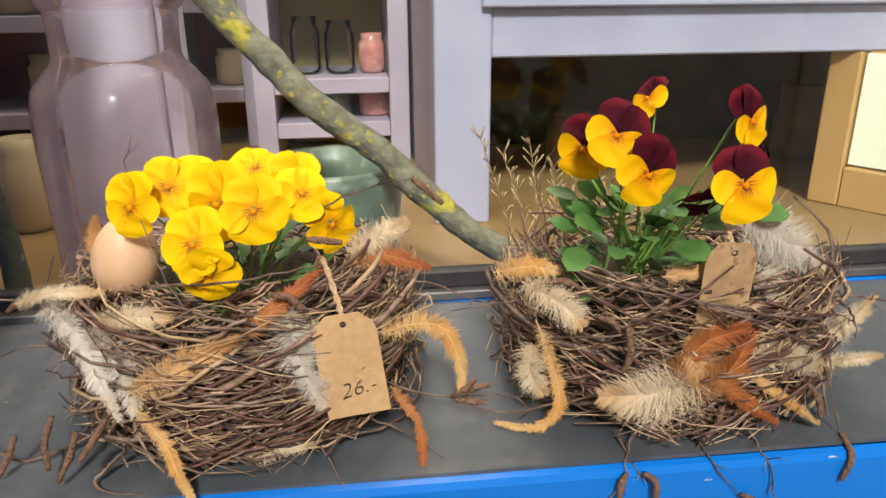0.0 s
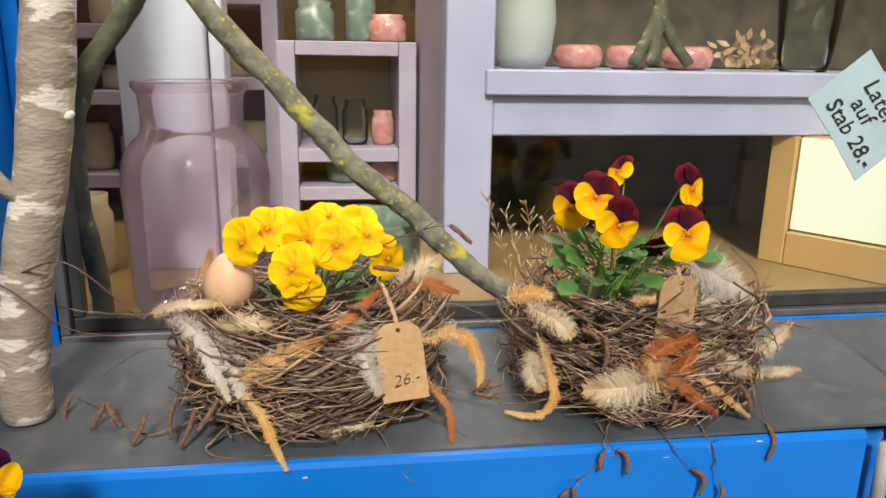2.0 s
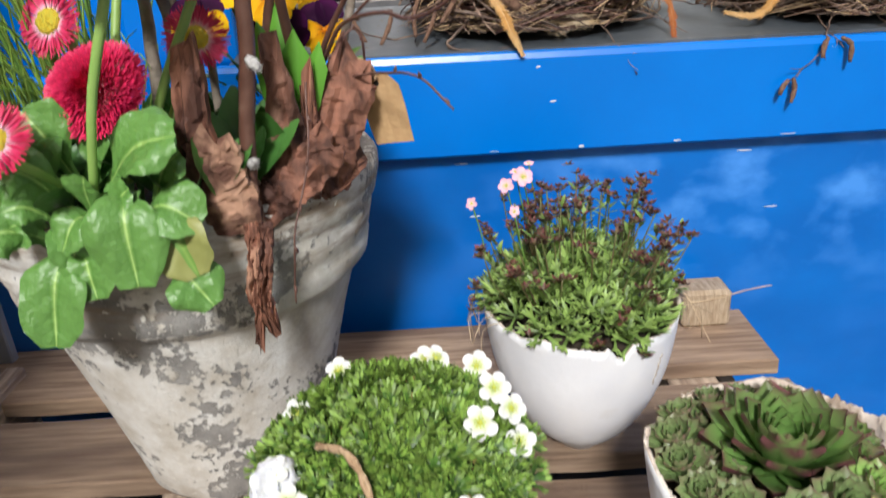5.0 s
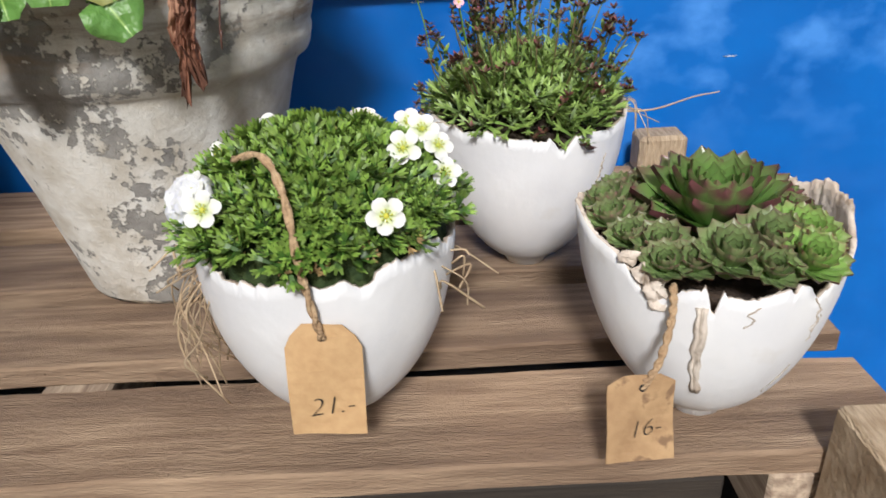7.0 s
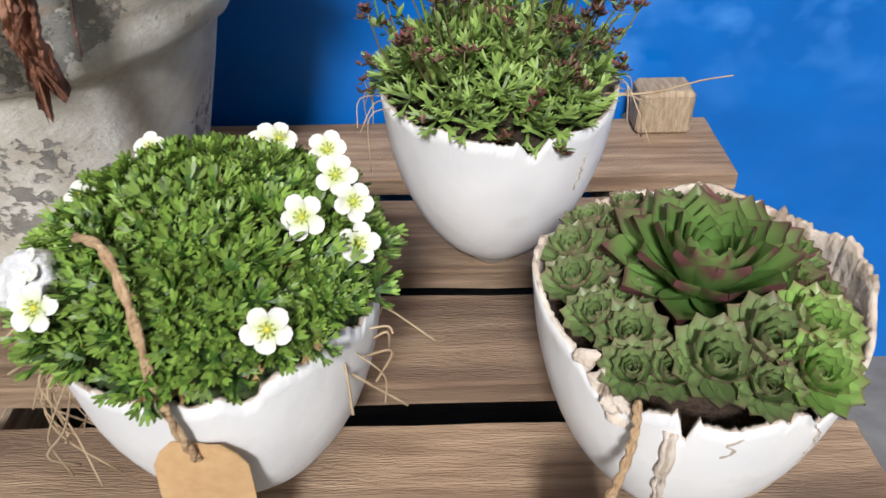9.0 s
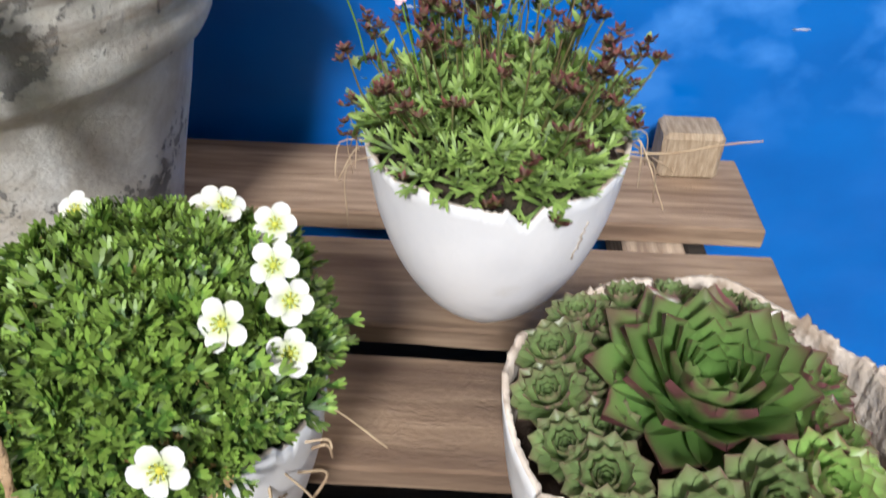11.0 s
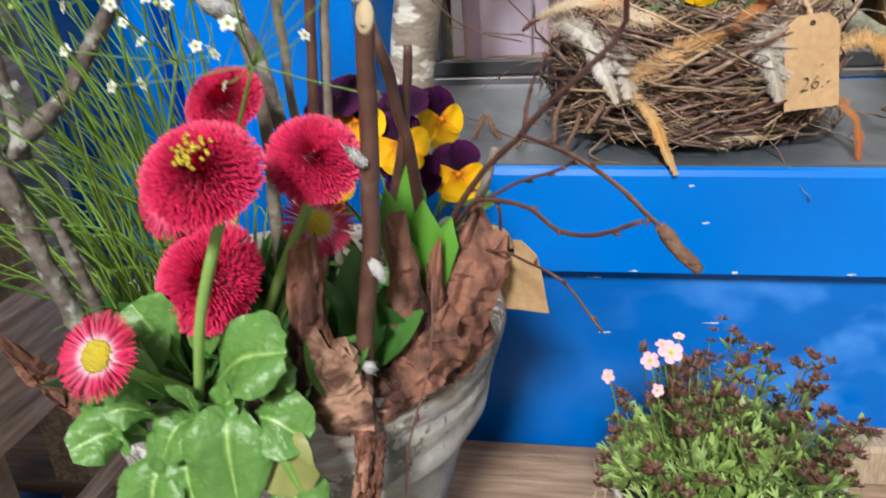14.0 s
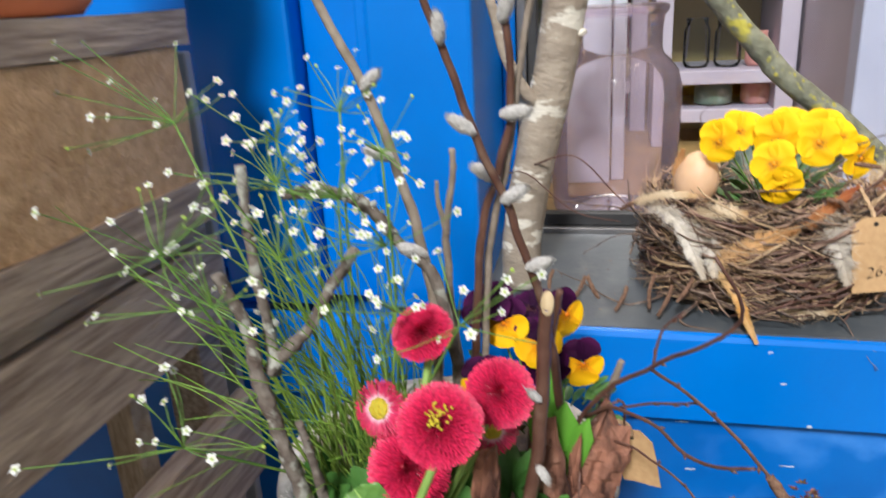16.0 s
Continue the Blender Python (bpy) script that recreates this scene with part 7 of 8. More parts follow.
for start, hub, cnt, sp in (((-0.56, 0.21, 0.78), (-0.700, 0.235, 1.125), 16, 0.085), ((-0.57, 0.20, 0.78), (-0.605, 0.10, 1.005), 20, 0.060), ((-0.55, 0.22, 0.78), (-0.575, 0.17, 1.085), 18, 0.060), ((-0.54, 0.22, 0.78), (-0.535, 0.20, 1.065), 22, 0.062), ((-0.53, 0.23, 0.78), (-0.585, 0.20, 1.115), 14, 0.050), ((-0.52, 0.22, 0.78), (-0.420, 0.13, 0.985), 12, 0.055),
                           ((-0.55, 0.20, 0.78), (-0.635, 0.09, 1.050), 20, 0.055), ((-0.55, 0.19, 0.78), (-0.625, 0.06, 0.905), 12, 0.055), ((-0.52, 0.22, 0.78), (-0.490, 0.18, 1.03), 16, 0.055), ((-0.53, 0.24, 0.78), (-0.50, 0.22, 1.10), 14, 0.05), ((-0.55, 0.25, 0.78), (-0.545, 0.25, 1.13), 12, 0.05), ((-0.54, 0.2, 0.78), (-0.565, 0.14, 1.03), 18, 0.06), ((-0.53, 0.2, 0.78), (-0.475, 0.15, 0.985), 12, 0.045)):
    h = R(*hub)
    umbel(R(*start), h, [h + Vector((random.gauss(0, 0.6), random.gauss(-0.15, 0.5), random.uniform(0.05, 1.0) if random.random() < 0.8 else random.uniform(-0.5, 0.1))) * sp for _ in range(cnt)])
# ---------------------------------------------------------------- things behind the glass
M_JAR = frosted_tint("pink_glass", (0.98, 0.935, 0.965), (0.80, 0.60, 0.74), 0.12)
M_CLEAR = thin_glass("clear_glass", (0.96, 0.98, 0.97), 1.22, 0.02)
M_LICHBRANCH = mat("olive_lichen_bark", (0.13, 0.12, 0.085), (0.27, 0.26, 0.19), 50, 0.85, 1.0, 140, c3=(0.50, 0.42, 0.06), s3=22, f3=(0.60, 0.68))
M_DARKBRANCH = mat("dark_olive_bark", (0.065, 0.065, 0.04), (0.13, 0.13, 0.075), 40, 0.85, 0.8, 120, c3=(0.33, 0.32, 0.22), s3=45, f3=(0.62, 0.7))
M_CELADON = mat("celadon_glaze", (0.12, 0.18, 0.135), (0.20, 0.26, 0.205), 30, 0.35, 0.3, 90, c3=(0.40, 0.45, 0.38), s3=26, f3=(0.55, 0.7))
M_PINKPOT = mat("pink_lustre_glaze", (0.62, 0.28, 0.24), (0.50, 0.20, 0.18), 40, 0.22, 0.2, 80, c3=(0.74, 0.45, 0.38), s3=30, f3=(0.5, 0.7))
M_RED = mat("dark_red_fabric", (0.34, 0.04, 0.085), (0.25, 0.025, 0.06), 12, 0.7)
M_BEIGE = mat("beige_ceramic", (0.58, 0.46, 0.28), (0.66, 0.53, 0.34), 20, 0.5)
M_BROWNPOT = mat("brown_stoneware", (0.20, 0.13, 0.075), (0.27, 0.18, 0.10), 20, 0.5)
# emission added to make the cabinet's pale panel bright; no lamp known there
M_PALEGLOW = bpy.data.materials.new("pale_panel_added_glow")
M_PALEGLOW.use_nodes = True
_b = M_PALEGLOW.node_tree.nodes["Principled BSDF"]
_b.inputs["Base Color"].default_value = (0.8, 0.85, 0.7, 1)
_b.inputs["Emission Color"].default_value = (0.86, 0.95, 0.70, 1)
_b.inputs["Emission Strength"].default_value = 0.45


def lathed(name, loc, prof, material, label, category, n=48, group="", warp=None):
    b = bmesh.new()
    lathe(b, prof, n, warp)
    return tagged(part(name, b, material, at=pose(*loc)), label, category, group)


jar = lathed("glass_jar", (-0.312, 1.075, PLAT), [(0.100, 0.004), (0.112, 0.008), (0.117, 0.02), (0.122, 0.22), (0.121, 0.245), (0.114, 0.272), (0.098, 0.292), (0.087, 0.302), (0.083, 0.312), (0.083, 0.345), (0.085, 0.368), (0.090, 0.374), (0.094, 0.381), (0.093, 0.388), (0.086, 0.390), (0.081, 0.386), (0.0815, 0.372)], M_JAR, "large pinkish clear glass jar with a rolled rim", "jar", 64)
b = bmesh.new()
c = spline([(-0.36, 0.91, 1.46), (-0.242, 0.905, 1.282), (-0.150, 0.90, 1.185), (-0.071, 0.90, 1.088), (0.03, 0.895, 1.005), (0.10, 0.885, 0.935), (0.167, 0.88, 0.890), (0.26, 0.90, 0.826)], 60)
c = [p + noise.noise_vector(p * 14) * 0.006 for p in c]
tube(b, c, [0.0175 * (1 + 0.18 * noise.noise(p * 45)) for p in c], 14, rough=0.05)
br = tagged(part("lichened_branch", b, M_LICHBRANCH), "thick branch with yellow lichen leaning inside the window", "branch")
b = bmesh.new()
for i in range(130):
    p = random.choice(c[6:44])
    d = Vector((random.uniform(-1, 1), -1, random.uniform(-0.6, 1))).normalized()
    bmesh.ops.create_icosphere(b, subdivisions=1, radius=random.uniform(0.0015, 0.0045), matrix=Matrix.Translation(p + d * 0.0165) @ Matrix.Diagonal((1, 0.5, 1, 1)))
for v in b.verts:
    v.co += rvec(0.001)
tagged(part("lichen_crust", b, mat("yellow_lichen", (0.46, 0.36, 0.03), (0.36, 0.34, 0.12), 60, 0.95, 0.6, 200), br, smooth=False), kind="stuff")
b = bmesh.new()
c = spline([(-0.30, 0.95, 1.42), (-0.375, 0.95, 1.285), (-0.435, 0.95, 1.20), (-0.462, 0.95, 1.09), (-0.462, 0.95, 0.98), (-0.448, 0.95, 0.90), (-0.448, 0.95, 0.803)], 44)
c = [p + noise.noise_vector(p * 16) * 0.005 for p in c]
tube(b, c, [0.0155 * (1 + 0.2 * noise.noise(p * 40)) for p in c], 12, rough=0.06)
tagged(part("dark_branch", b, M_DARKBRANCH), "curved dark olive branch standing behind the glass", "branch")
lathed("planter", (-0.030, 1.00, PLAT), [(0.070, 0.0), (0.080, 0.01), (0.092, 0.08), (0.098, 0.15), (0.101, 0.166), (0.098, 0.172), (0.090, 0.168), (0.086, 0.14), (0.07, 0.06)], M_CELADON, "mottled grey-green ceramic planter", "planter", 56, warp=lambda p, a, r, z: p + noise.noise_vector(p * 30) * 0.0015)

# lilac display bench
bn = thing("display_bench", (0.7, 1.5, PLAT), "lilac painted wooden display bench", "bench")
def dpart(name, lo, hi, m=None, label=""):
    b = bmesh.new()
    bx(b, Vector(lo) - bn.location, Vector(hi) - bn.location, 0.003)
    return part(name, b, m or M_LILAC, bn, label, smooth=False)


dpart("top", (0.215, 1.20, 1.163), (1.70, 1.85, 1.212))
dpart("apron", (0.234, 1.222, 1.083), (1.66, 1.245, 1.162))
dpart("leg", (0.138, 1.215, PLAT), (0.233, 1.28, 1.90))
dpart("side_panel", (0.144, 1.281, PLAT), (0.168, 1.82, 1.90), M_LILAC2)
dpart("leg", (1.60, 1.215, PLAT), (1.68, 1.28, 1.162))
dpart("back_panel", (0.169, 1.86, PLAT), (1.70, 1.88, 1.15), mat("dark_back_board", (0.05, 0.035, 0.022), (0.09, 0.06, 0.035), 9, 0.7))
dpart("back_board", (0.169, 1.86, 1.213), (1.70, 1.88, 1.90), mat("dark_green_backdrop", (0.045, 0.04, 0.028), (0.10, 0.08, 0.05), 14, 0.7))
for i, (x, r) in enumerate(((0.372, 0.034), (0.478, 0.056), (0.600, 0.054), (0.742, 0.060))):
    lathed("pink_bowl", (x, 1.45, 1.212), [(r * 0.62, 0.0), (r * 0.9, 0.008), (r, 0.026), (r * 0.94, 0.044), (r * 0.78, 0.053), (r * 0.70, 0.050), (r * 0.8, 0.030), (r * 0.6, 0.012)], M_PINKPOT, "low round bowl with shiny pink glaze", "bowl", 36, "pink bowls")
st = thing("branch_stand", (0.625, 1.36, 1.213), "dark forked branch stand with splayed feet", "stand")
for q in ((-0.06, -0.02, 0.0), (0.075, -0.01, 0.0), (0.02, 0.08, 0.0), (-0.025, -0.04, 0.0)):
    b = bmesh.new()
    tube(b, spline([(0.005, 0, 0.30), (0.0, 0, 0.14), Vector(q) * 0.4 + Vector((0, 0, 0.07)), Vector(q) + Vector((0, 0, 0.012))], 18), [0.016 - 0.003 * i / 17 for i in range(18)], 9, rough=0.1)
    part("foot", b, M_DARKBRANCH, st)
lathed("frosted_vase", (0.335, 1.40, 1.213), [(0.045, 0), (0.062, 0.03), (0.070, 0.10), (0.060, 0.2), (0.066, 0.26), (0.062, 0.26), (0.056, 0.2), (0.066, 0.1), (0.058, 0.03)], mat("frosted_glass", (0.52, 0.56, 0.50), (0.44, 0.50, 0.45), 12, 0.4), "frosted greenish vase on the bench", "vase")
lathed("glass_vase", (0.98, 1.36, 1.213), [(0.050, 0.0), (0.056, 0.02), (0.072, 0.2), (0.069, 0.2), (0.052, 0.02)], M_CLEAR, "tapered clear glass vase", "vase")
wr = thing("dried_bouquet", (0.90, 1.46, 1.213), "dried orange and straw flower heads lying on the bench", "bouquet")
for i in range(60):
    b = bmesh.new()
    p = Vector((random.gauss(0, 0.04), random.gauss(0, 0.03), 0.006 + abs(random.gauss(0.02, 0.03))))
    blade(b, p, rvec(1) + Vector((0, 0, 0.6)), (0, -1, 0.4), random.uniform(0.02, 0.04), 0.016, LEAF, 3, 0.5, 0.3, 2)
    part("bract", b, M_STRAW, wr)
cab = thing("cream_cabinet", (0.866, 1.265, PLAT), "cream painted cabinet with a bright pale panel", "cabinet")
cab.rotation_euler.z = math.atan2(1.05 - 1.265, 1.01 - 0.864)
b = bmesh.new()
for lo, hi in (((0, 0, 0), (0.055, 0.30, 0.282)), ((0.056, 0, 0), (0.55, 0.30, 0.075)), ((0.056, 0.02, 0.076), (0.55, 0.30, 0.282))):
    bx(b, lo, hi, 0.003)
part("body", b, M_CREAM, cab, smooth=False)
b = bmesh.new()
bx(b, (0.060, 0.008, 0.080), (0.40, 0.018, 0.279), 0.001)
part("panel", b, M_PALEGLOW, cab, "pale green panel brightened by an added glow", smooth=False)
for x, y, h in ((1.06, 1.62, 0.17), (1.15, 1.70, 0.26)):
    lathed("stoneware_pot", (x, y, PLAT), [(0.05, 0.0), (0.058, 0.01), (0.058, h * 0.55), (0.050, h * 0.6), (0.050, h), (0.044, h), (0.044, 0.05)], M_BROWNPOT, "stacked beige stoneware pot", "pot", 32)

# tall lilac post behind the jar and the shelves at the back
structure("pillar_lilac", [((-0.486, 1.30, PLAT), (-0.322, 1.42, 2.69)), ((-0.318, 1.33, PLAT), (-0.290, 1.42, 2.69))], mat("pale_lilac_paint", (0.70, 0.71, 0.84), (0.76, 0.76, 0.87), 6, 0.5), "pale lilac painted post", "post", 0.003)
def shelf_unit(x0, x1, y, z1, heights, label, m, back):
    u = thing("shelf_unit", ((x0 + x1) / 2, y, PLAT), label, "shelf")
    o = u.location
    def sp(name, lo, hi, mm):
        b = bmesh.new()
        bx(b, Vector(lo) - o, Vector(hi) - o, 0.002)
        part(name, b, mm, u, smooth=False)
    sp("side", (x0, y, PLAT), (x0 + 0.045, y + 0.3, z1), m)
    sp("side", (x1 - 0.045, y, PLAT), (x1, y + 0.3, z1), m)
    sp("back", (x0 + 0.046, y + 0.28, PLAT), (x1 - 0.046, y + 0.30, z1), back)
    for z in heights:
        sp("shelf", (x0 + 0.046, y, z - 0.035), (x1 - 0.046, y + 0.279, z), m)
    return u


M_BACKY = mat("warm_yellow_board", (0.42, 0.32, 0.13), (0.32, 0.24, 0.10), 8, 0.7)
shelf_unit(-0.215, 0.135, 1.70, 1.268, (0.90, 1.00, 1.268), "lilac painted shelf unit with jars", M_LILAC2, M_BACKY)
shelf_unit(-1.05, -0.50, 1.75, 1.55, (0.93, 1.14, 1.30, 1.55), "shelf unit with dark red back boards", M_LILAC2, M_RED)
shelf_unit(-0.47, -0.225, 1.95, 1.60, (0.95, 1.17, 1.40, 1.60), "narrow shelf unit with dark red back", M_LILAC2, M_RED)
random.seed(14)
for x, y, z, h, r, m, lab in ((-0.10, 1.80, 1.001, 0.13, 0.035, M_CLEAR, "clear storage jar"), (-0.02, 1.80, 1.001, 0.12, 0.035, M_CLEAR, "clear storage jar"), (0.055, 1.80, 1.001, 0.09, 0.03, M_PINKPOT, "pink ceramic pot"), (-0.62, 1.85, 1.141, 0.06, 0.05, M_BEIGE, "beige stoneware pot"), (-0.74, 1.85, 1.141, 0.07, 0.05, M_BEIGE, "beige stoneware pot"), (-0.60, 1.85, 0.931, 0.11, 0.04, M_BEIGE, "beige stoneware pot"), (-0.70, 1.85, 0.931, 0.12, 0.04, M_BEIGE, "beige stoneware pot"), (-0.35, 2.05, 1.171, 0.07, 0.04, M_BEIGE, "beige stoneware pot"), (-0.31, 2.05, 0.951, 0.09, 0.04, M_BEIGE, "beige stoneware pot"),
                              (-0.12, 1.82, 1.269, 0.10, 0.05, M_CELADON, "grey-green ceramic pot"), (0.07, 1.82, 1.269, 0.07, 0.05, M_PINKPOT, "pink ceramic pot"), (0.0, 1.85, 1.269, 0.14, 0.04, M_CELADON, "grey-green ceramic pot"), (-0.64, 1.85, 1.301, 0.1, 0.045, M_BEIGE, "beige stoneware pot"), (-0.56, 1.3, 0.801, 0.16, 0.04, M_BEIGE, "beige stoneware pot"), (0.50, 1.60, 0.801, 0.12, 0.06, M_BROWNPOT, "brown stoneware pot"), (0.06, 1.80, 0.901, 0.07, 0.04, M_PINKPOT, "pink ceramic pot"), (-0.05, 1.80, 0.901, 0.06, 0.05, M_CELADON, "grey-green ceramic pot")):
    lathed("shelf_pot", (x, y, z), [(r * 0.8, 0), (r, h * 0.1), (r, h * 0.75), (r * 0.8, h * 0.85), (r * 0.85, h), (r * 0.7, h), (r * 0.7, h * 0.8), (r * 0.85, h * 0.2)], m, lab + " on the shop shelf", "pot", 24)
# dried grass behind the right-hand nest
gr = thing("dried_grass", (0.27, 0.93, PLAT), "pale dried grass plumes inside the window", "dried grass")
for i in range(7):
    b = bmesh.new()
    x = (i - 3) * 0.022
    top = Vector((x * 1.6, random.uniform(-0.01, 0.02), random.uniform(0.14, 0.24)))
    c = spline([(x * 0.5, 0, 0), (x, 0, 0.1), top], 14)
    tube(b, c, 0.0007, 4)
    for p in c[6:]:
        for k in range(3):
            d = Vector((random.uniform(-1, 1), random.uniform(-0.5, 0.5), 0.9)).normalized()
            tube(b, [p, p + d * random.uniform(0.010, 0.024)], [0.0006, 0.0010], 4)
    part("plume", b, M_STRAW, gr)

# ---------------------------------------------------------------- birch trunk on the sill
M_BIRCH = mat("young_birch_bark", (0.27, 0.22, 0.17), (0.38, 0.32, 0.25), 30, 0.7, 0.6, 110, c3=(0.66, 0.62, 0.53), s3=15, f3=(0.545, 0.575), stretch=(1, 1, 2.3), detail=10.0)
birch = thing("birch_trunk", (-0.437, 0.622, sill_z(0.622) + 0.0105), "cut young birch trunk with pale blotches standing on the sill", "tree trunk")
b = bmesh.new()
o = birch.location
c = spline([Vector(p) - o for p in ((-0.437, 0.622, sill_z(0.622) + 0.0125), (-0.434, 0.622, 0.90), (-0.412, 0.622, 1.02), (-0.392, 0.622, 1.10), (-0.378, 0.622, 1.18), (-0.366, 0.622, 1.265), (-0.352, 0.63, 1.40), (-0.34, 0.64, 1.60), (-0.33, 0.66, 1.80))], 70)
tube(b, c, [(0.0275 if i < 40 else 0.0265) * (1 + 0.06 * noise.noise(p * 22)) for i, p in enumerate(c)], 22, rough=0.012)
part("bark", b, M_BIRCH, birch)
b = bmesh.new()
tube(b, spline([Vector(p) - o for p in ((-0.40, 0.615, 1.075), (-0.425, 0.60, 1.10), (-0.450, 0.60, 1.15), (-0.462, 0.60, 1.20), (-0.50, 0.60, 1.32))], 20), [0.0095 - 0.004 * i / 19 for i in range(20)], 9, rough=0.08)
part("side_branch", b, M_BIRCH, birch)
for p in ((-0.358, 0.615, 1.165),):
    b = bmesh.new()
    q = Vector(p) - o
    tube(b, [q - Vector((0.02, 0, 0)), q, q + Vector((0.010, -0.006, 0.006))], [0.010, 0.007, 0.003], 9)
    part("knot", b, M_BIRCH, birch)
for pts in (((-0.42, 0.60, 1.0), (-0.36, 0.57, 1.02), (-0.31, 0.58, 0.97), (-0.29, 0.58, 0.95)), ((-0.46, 0.58, 0.99), (-0.42, 0.56, 1.00), (-0.36, 0.56, 0.95), (-0.30, 0.58, 0.93))):
    b = bmesh.new()
    c = spline([Vector(p) - o for p in pts], 16)
    tube(b, c, [0.0013 - 0.0006 * i / 15 for i in range(16)], 6)
    part("side_twig", b, M_TWIG2, birch)

# ---------------------------------------------------------------- hanging paper sign
M_PAPER = mat("pale_blue_paper", (0.36, 0.50, 0.55), (0.41, 0.54, 0.58), 30, 0.8)
rod = thing("lantern_stick", (0.672, 0.60, sill_z(0.60)), "rusty lantern stick with a hand-lettered pale blue paper sign", "lantern stick")
o = rod.location
b = bmesh.new()
tube(b, spline([(0, 0, 0), (0, 0, 0.4), (0, 0, 0.72), (-0.07, -0.04, 0.77), (-0.142, -0.08, 0.70)], 40), 0.004, 10)
bx(b, (-0.02, -0.03, 0.0), (0.02, 0.03, 0.006), 0.002)
part("rod", b, mat("rusty_iron", (0.12, 0.05, 0.025), (0.20, 0.09, 0.04), 60, 0.8, 0.6, 200), rod)
long_, short_ = Vector((0.62, 0.0, -0.78)), Vector((0.78, 0.0, 0.62))
m = frame_from(Vector((0.4815, 0.505, 1.1785)) - o, long_, short_)
b = bmesh.new()
n = 8
for side, off in ((0, 0.0005), (1, -0.0005)):
    for i in range(n + 1):
        for k in range(2):
            b.verts.new((-0.056 + 0.112 * i / n, -0.041 + 0.082 * k, off + 0.0025 * math.sin(3.0 * i / n)))
b.verts.ensure_lookup_table()
for i in range(n):
    a = 2 * i
    b.faces.new([b.verts[j] for j in (a, a + 2, a + 3, a + 1)])
    z_ = 2 * (n + 1)
    b.faces.new([b.verts[z_ + j] for j in (a, a + 1, a + 3, a + 2)])
sg = part("paper_sign", b, M_PAPER, rod, "pale blue paper with black handwriting", at=m)
for txt, x, y, s in (("Laterne", 0.010, 0.022, 0.026), ("auf", -0.008, 0.001, 0.026), ("Stab 28.-", 0.004, -0.022, 0.025)):
    me = text_mesh(txt, s, 0.2, 0.0001)
    me.materials.append(M_INK)
    share("writing", me, Matrix.Translation((x, y, 0.0036)), sg)
b = bmesh.new()
for i in range(3):
    tube(b, spline([(0.522, 0.506, 1.232), (0.527 + 0.002 * i, 0.51, 1.25), (0.53, 0.515, 1.30), (0.53, 0.52, 1.505)], 20), 0.0012, 5)
bmesh.ops.translate(b, vec=-o, verts=b.verts)
part("raffia", b, M_STRAW, rod, "straw-coloured raffia tie")

# ---------------------------------------------------------------- wooden rack and pallet beside the bench
rack = thing("wooden_rack", (-1.0, 0.1, 0.0), "weathered grey wooden crate rack", "rack")
o = rack.location
def rpart(name, lo, hi, mm, bevel=0.003, jit=0.0025, lab=""):
    b = bmesh.new()
    bx(b, Vector(lo) - o, Vector(hi) - o, 0)
    es = [e for e in b.edges if abs((e.verts[0].co - e.verts[1].co).y) > 0.15]
    if es:
        bmesh.ops.subdivide_edges(b, edges=es, cuts=16)
    for v in b.verts:
        v.co += noise.noise_vector(v.co * 12) * jit
    bmesh.ops.bevel(b, geom=list(b.edges), offset=bevel, segments=1, affect="EDGES", clamp_overlap=True)
    part(name, b, mm, rack, lab, smooth=False)


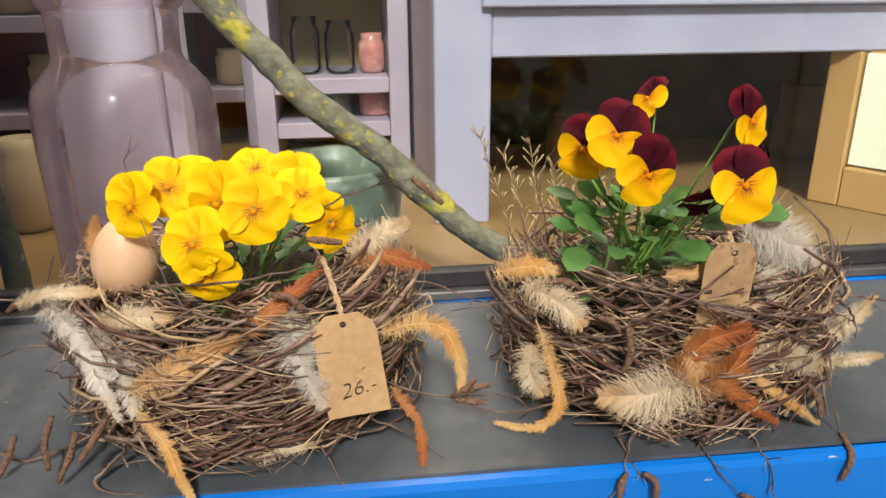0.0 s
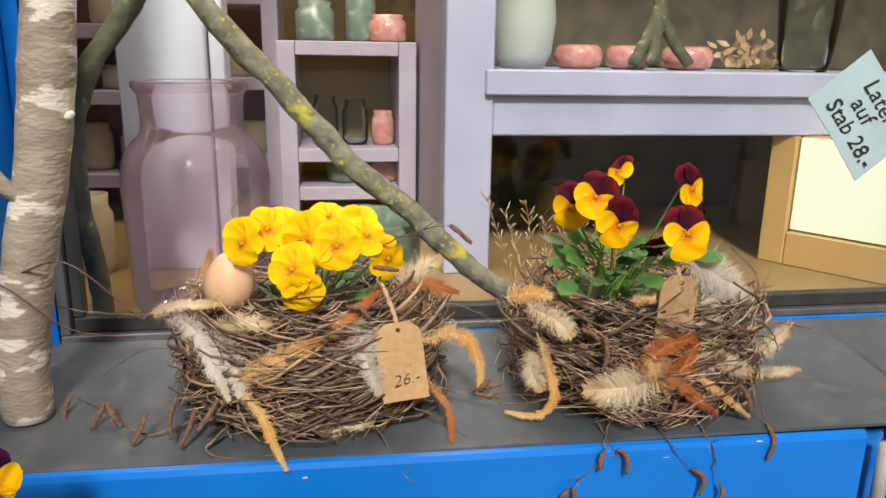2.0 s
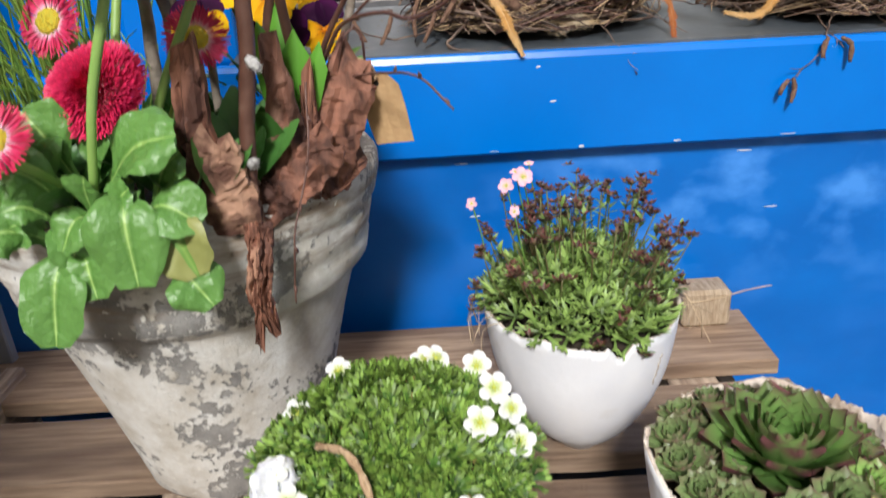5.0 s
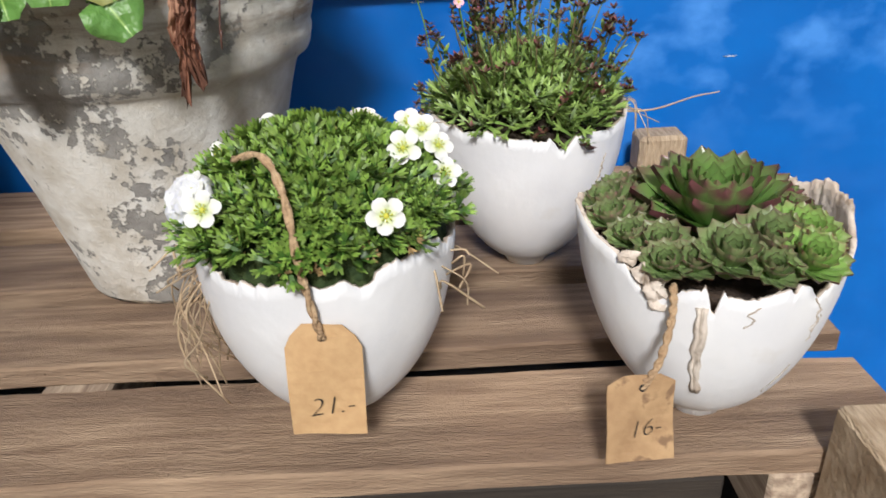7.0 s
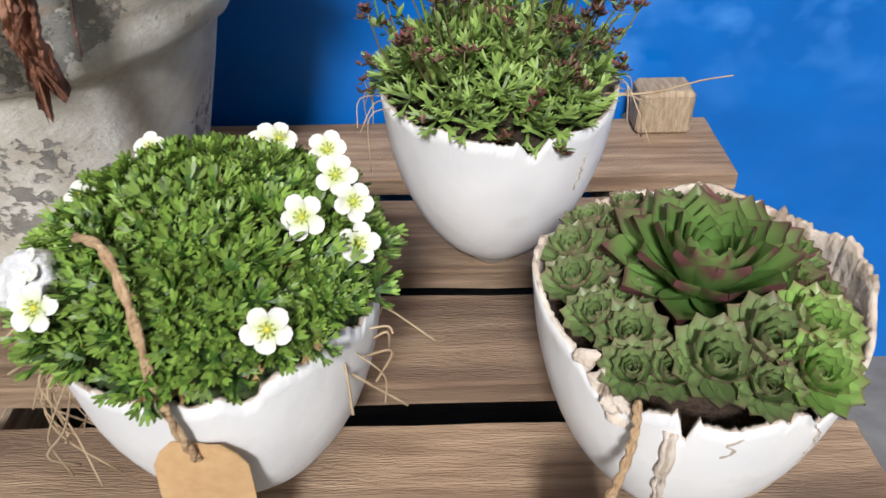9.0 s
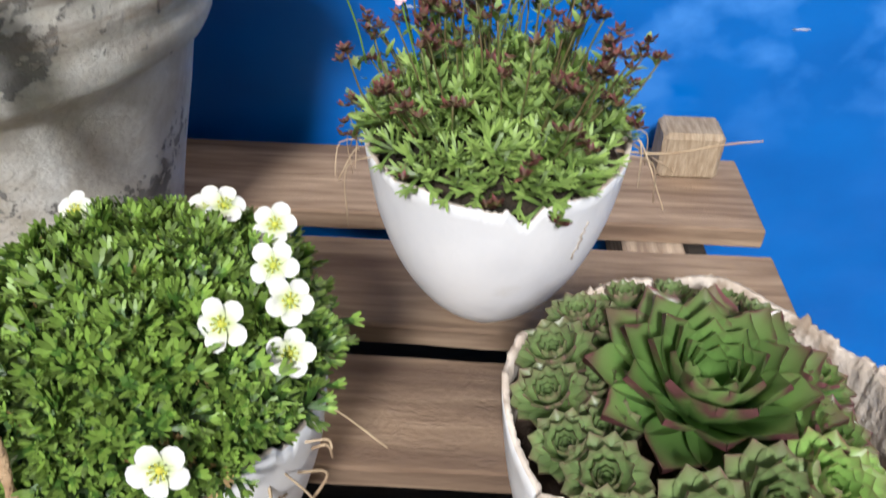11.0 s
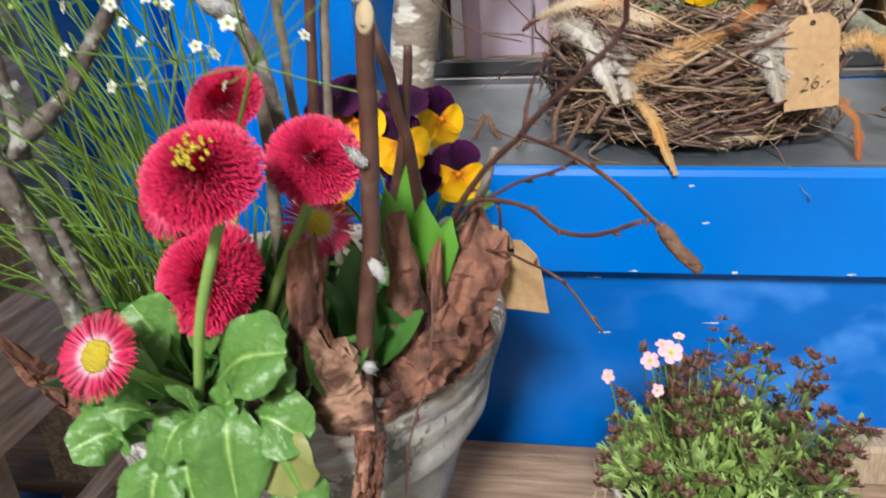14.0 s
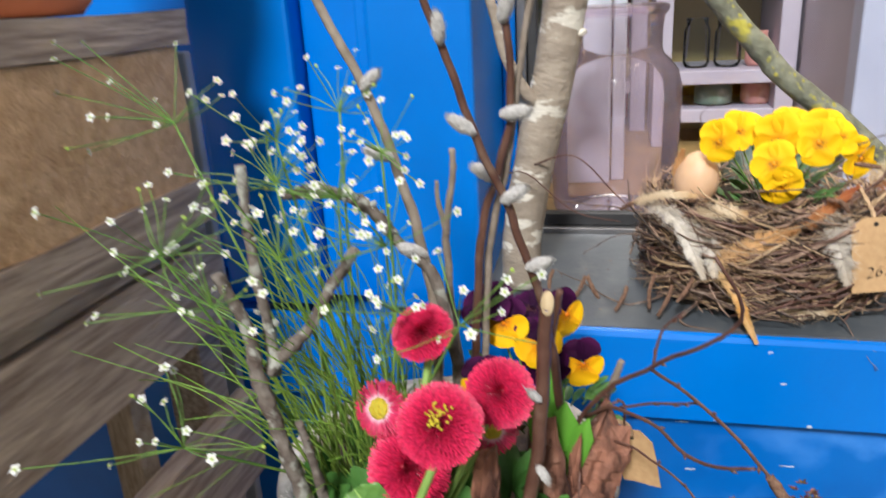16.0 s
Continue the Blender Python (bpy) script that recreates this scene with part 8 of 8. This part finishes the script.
rpart("side_board", (-0.815, -0.9, 0.842), (-0.790, 0.425, 0.955), M_WOODY)
rpart("side_board", (-0.815, -0.9, 0.600), (-0.785, 0.445, 0.725), M_WOODY)
rpart("side_board", (-0.815, -0.9, 0.33), (-0.79, 0.44, 0.46), M_WOODY)
rpart("post", (-0.870, 0.375, 0.0), (-0.8155, 0.430, 0.960), M_WOODY)
rpart("post", (-0.87, 0.255, 0.0), (-0.835, 0.290, 0.955), M_ENDWOOD)
rpart("post", (-0.870, -0.85, 0.0), (-0.8155, -0.79, 0.960), M_WOODY)
rpart("top_board", (-1.5, -0.9, 0.961), (-0.79, 0.40, 0.985), M_WOODY)
pal = thing("pallet", (-1.1, 0.1, 0.986), "old wooden pallet with chipboard blocks on the rack", "pallet")
o = pal.location
M_CHIPB = mat("pressed_chipboard", (0.72, 0.47, 0.25), (0.56, 0.34, 0.17), 70, 0.9, 0.8, 130, c3=(0.24, 0.15, 0.09), s3=9, f3=(0.58, 0.76))
for nm, lo, hi, mm in (("runner", (-0.90, -0.8, 0.9865), (-0.775, 0.40, 1.035), M_WOODY), ("block", (-0.92, 0.04, 1.036), (-0.780, 0.385, 1.185), M_CHIPB), ("block", (-0.92, -0.55, 1.036), (-0.780, -0.35, 1.185), M_CHIPB), ("top_board", (-0.92, -0.8, 1.186), (-0.776, 0.405, 1.222), M_WOODY), ("top_board", (-1.1, -0.8, 1.186), (-0.94, 0.405, 1.222), M_WOODY)):
    b = bmesh.new()
    bx(b, Vector(lo) - o, Vector(hi) - o, 0)
    bmesh.ops.subdivide_edges(b, edges=list(b.edges), cuts=7, use_grid_fill=True)
    for v in b.verts:
        v.co += noise.noise_vector(v.co * 14) * 0.004 + noise.noise_vector(v.co * 60) * 0.0012
    part(nm, b, mm, pal, "rough pressed chipboard block" if nm == "block" else "", smooth=False)
M_TERRA = mat("orange_terracotta", (0.52, 0.19, 0.09), (0.44, 0.15, 0.07), 14, 0.8, 0.2, 80)
lathed("terracotta_pot", (-0.93, 0.26, 1.224), [(0.11, 0.0), (0.12, 0.012), (0.15, 0.22), (0.165, 0.225), (0.165, 0.26), (0.145, 0.26), (0.13, 0.2)], M_TERRA, "orange terracotta pot standing on the pallet", "pot")
b = bmesh.new()
bx(b, (-0.862, 0.47, 0.0), (-0.825, 0.485, 1.175), 0.002)
tagged(part("grey_board", b, mat("pale_grey_board", (0.42, 0.42, 0.42), (0.34, 0.34, 0.34), 12, 0.5), smooth=False), "narrow pale grey board leaning beside the rack", "board")
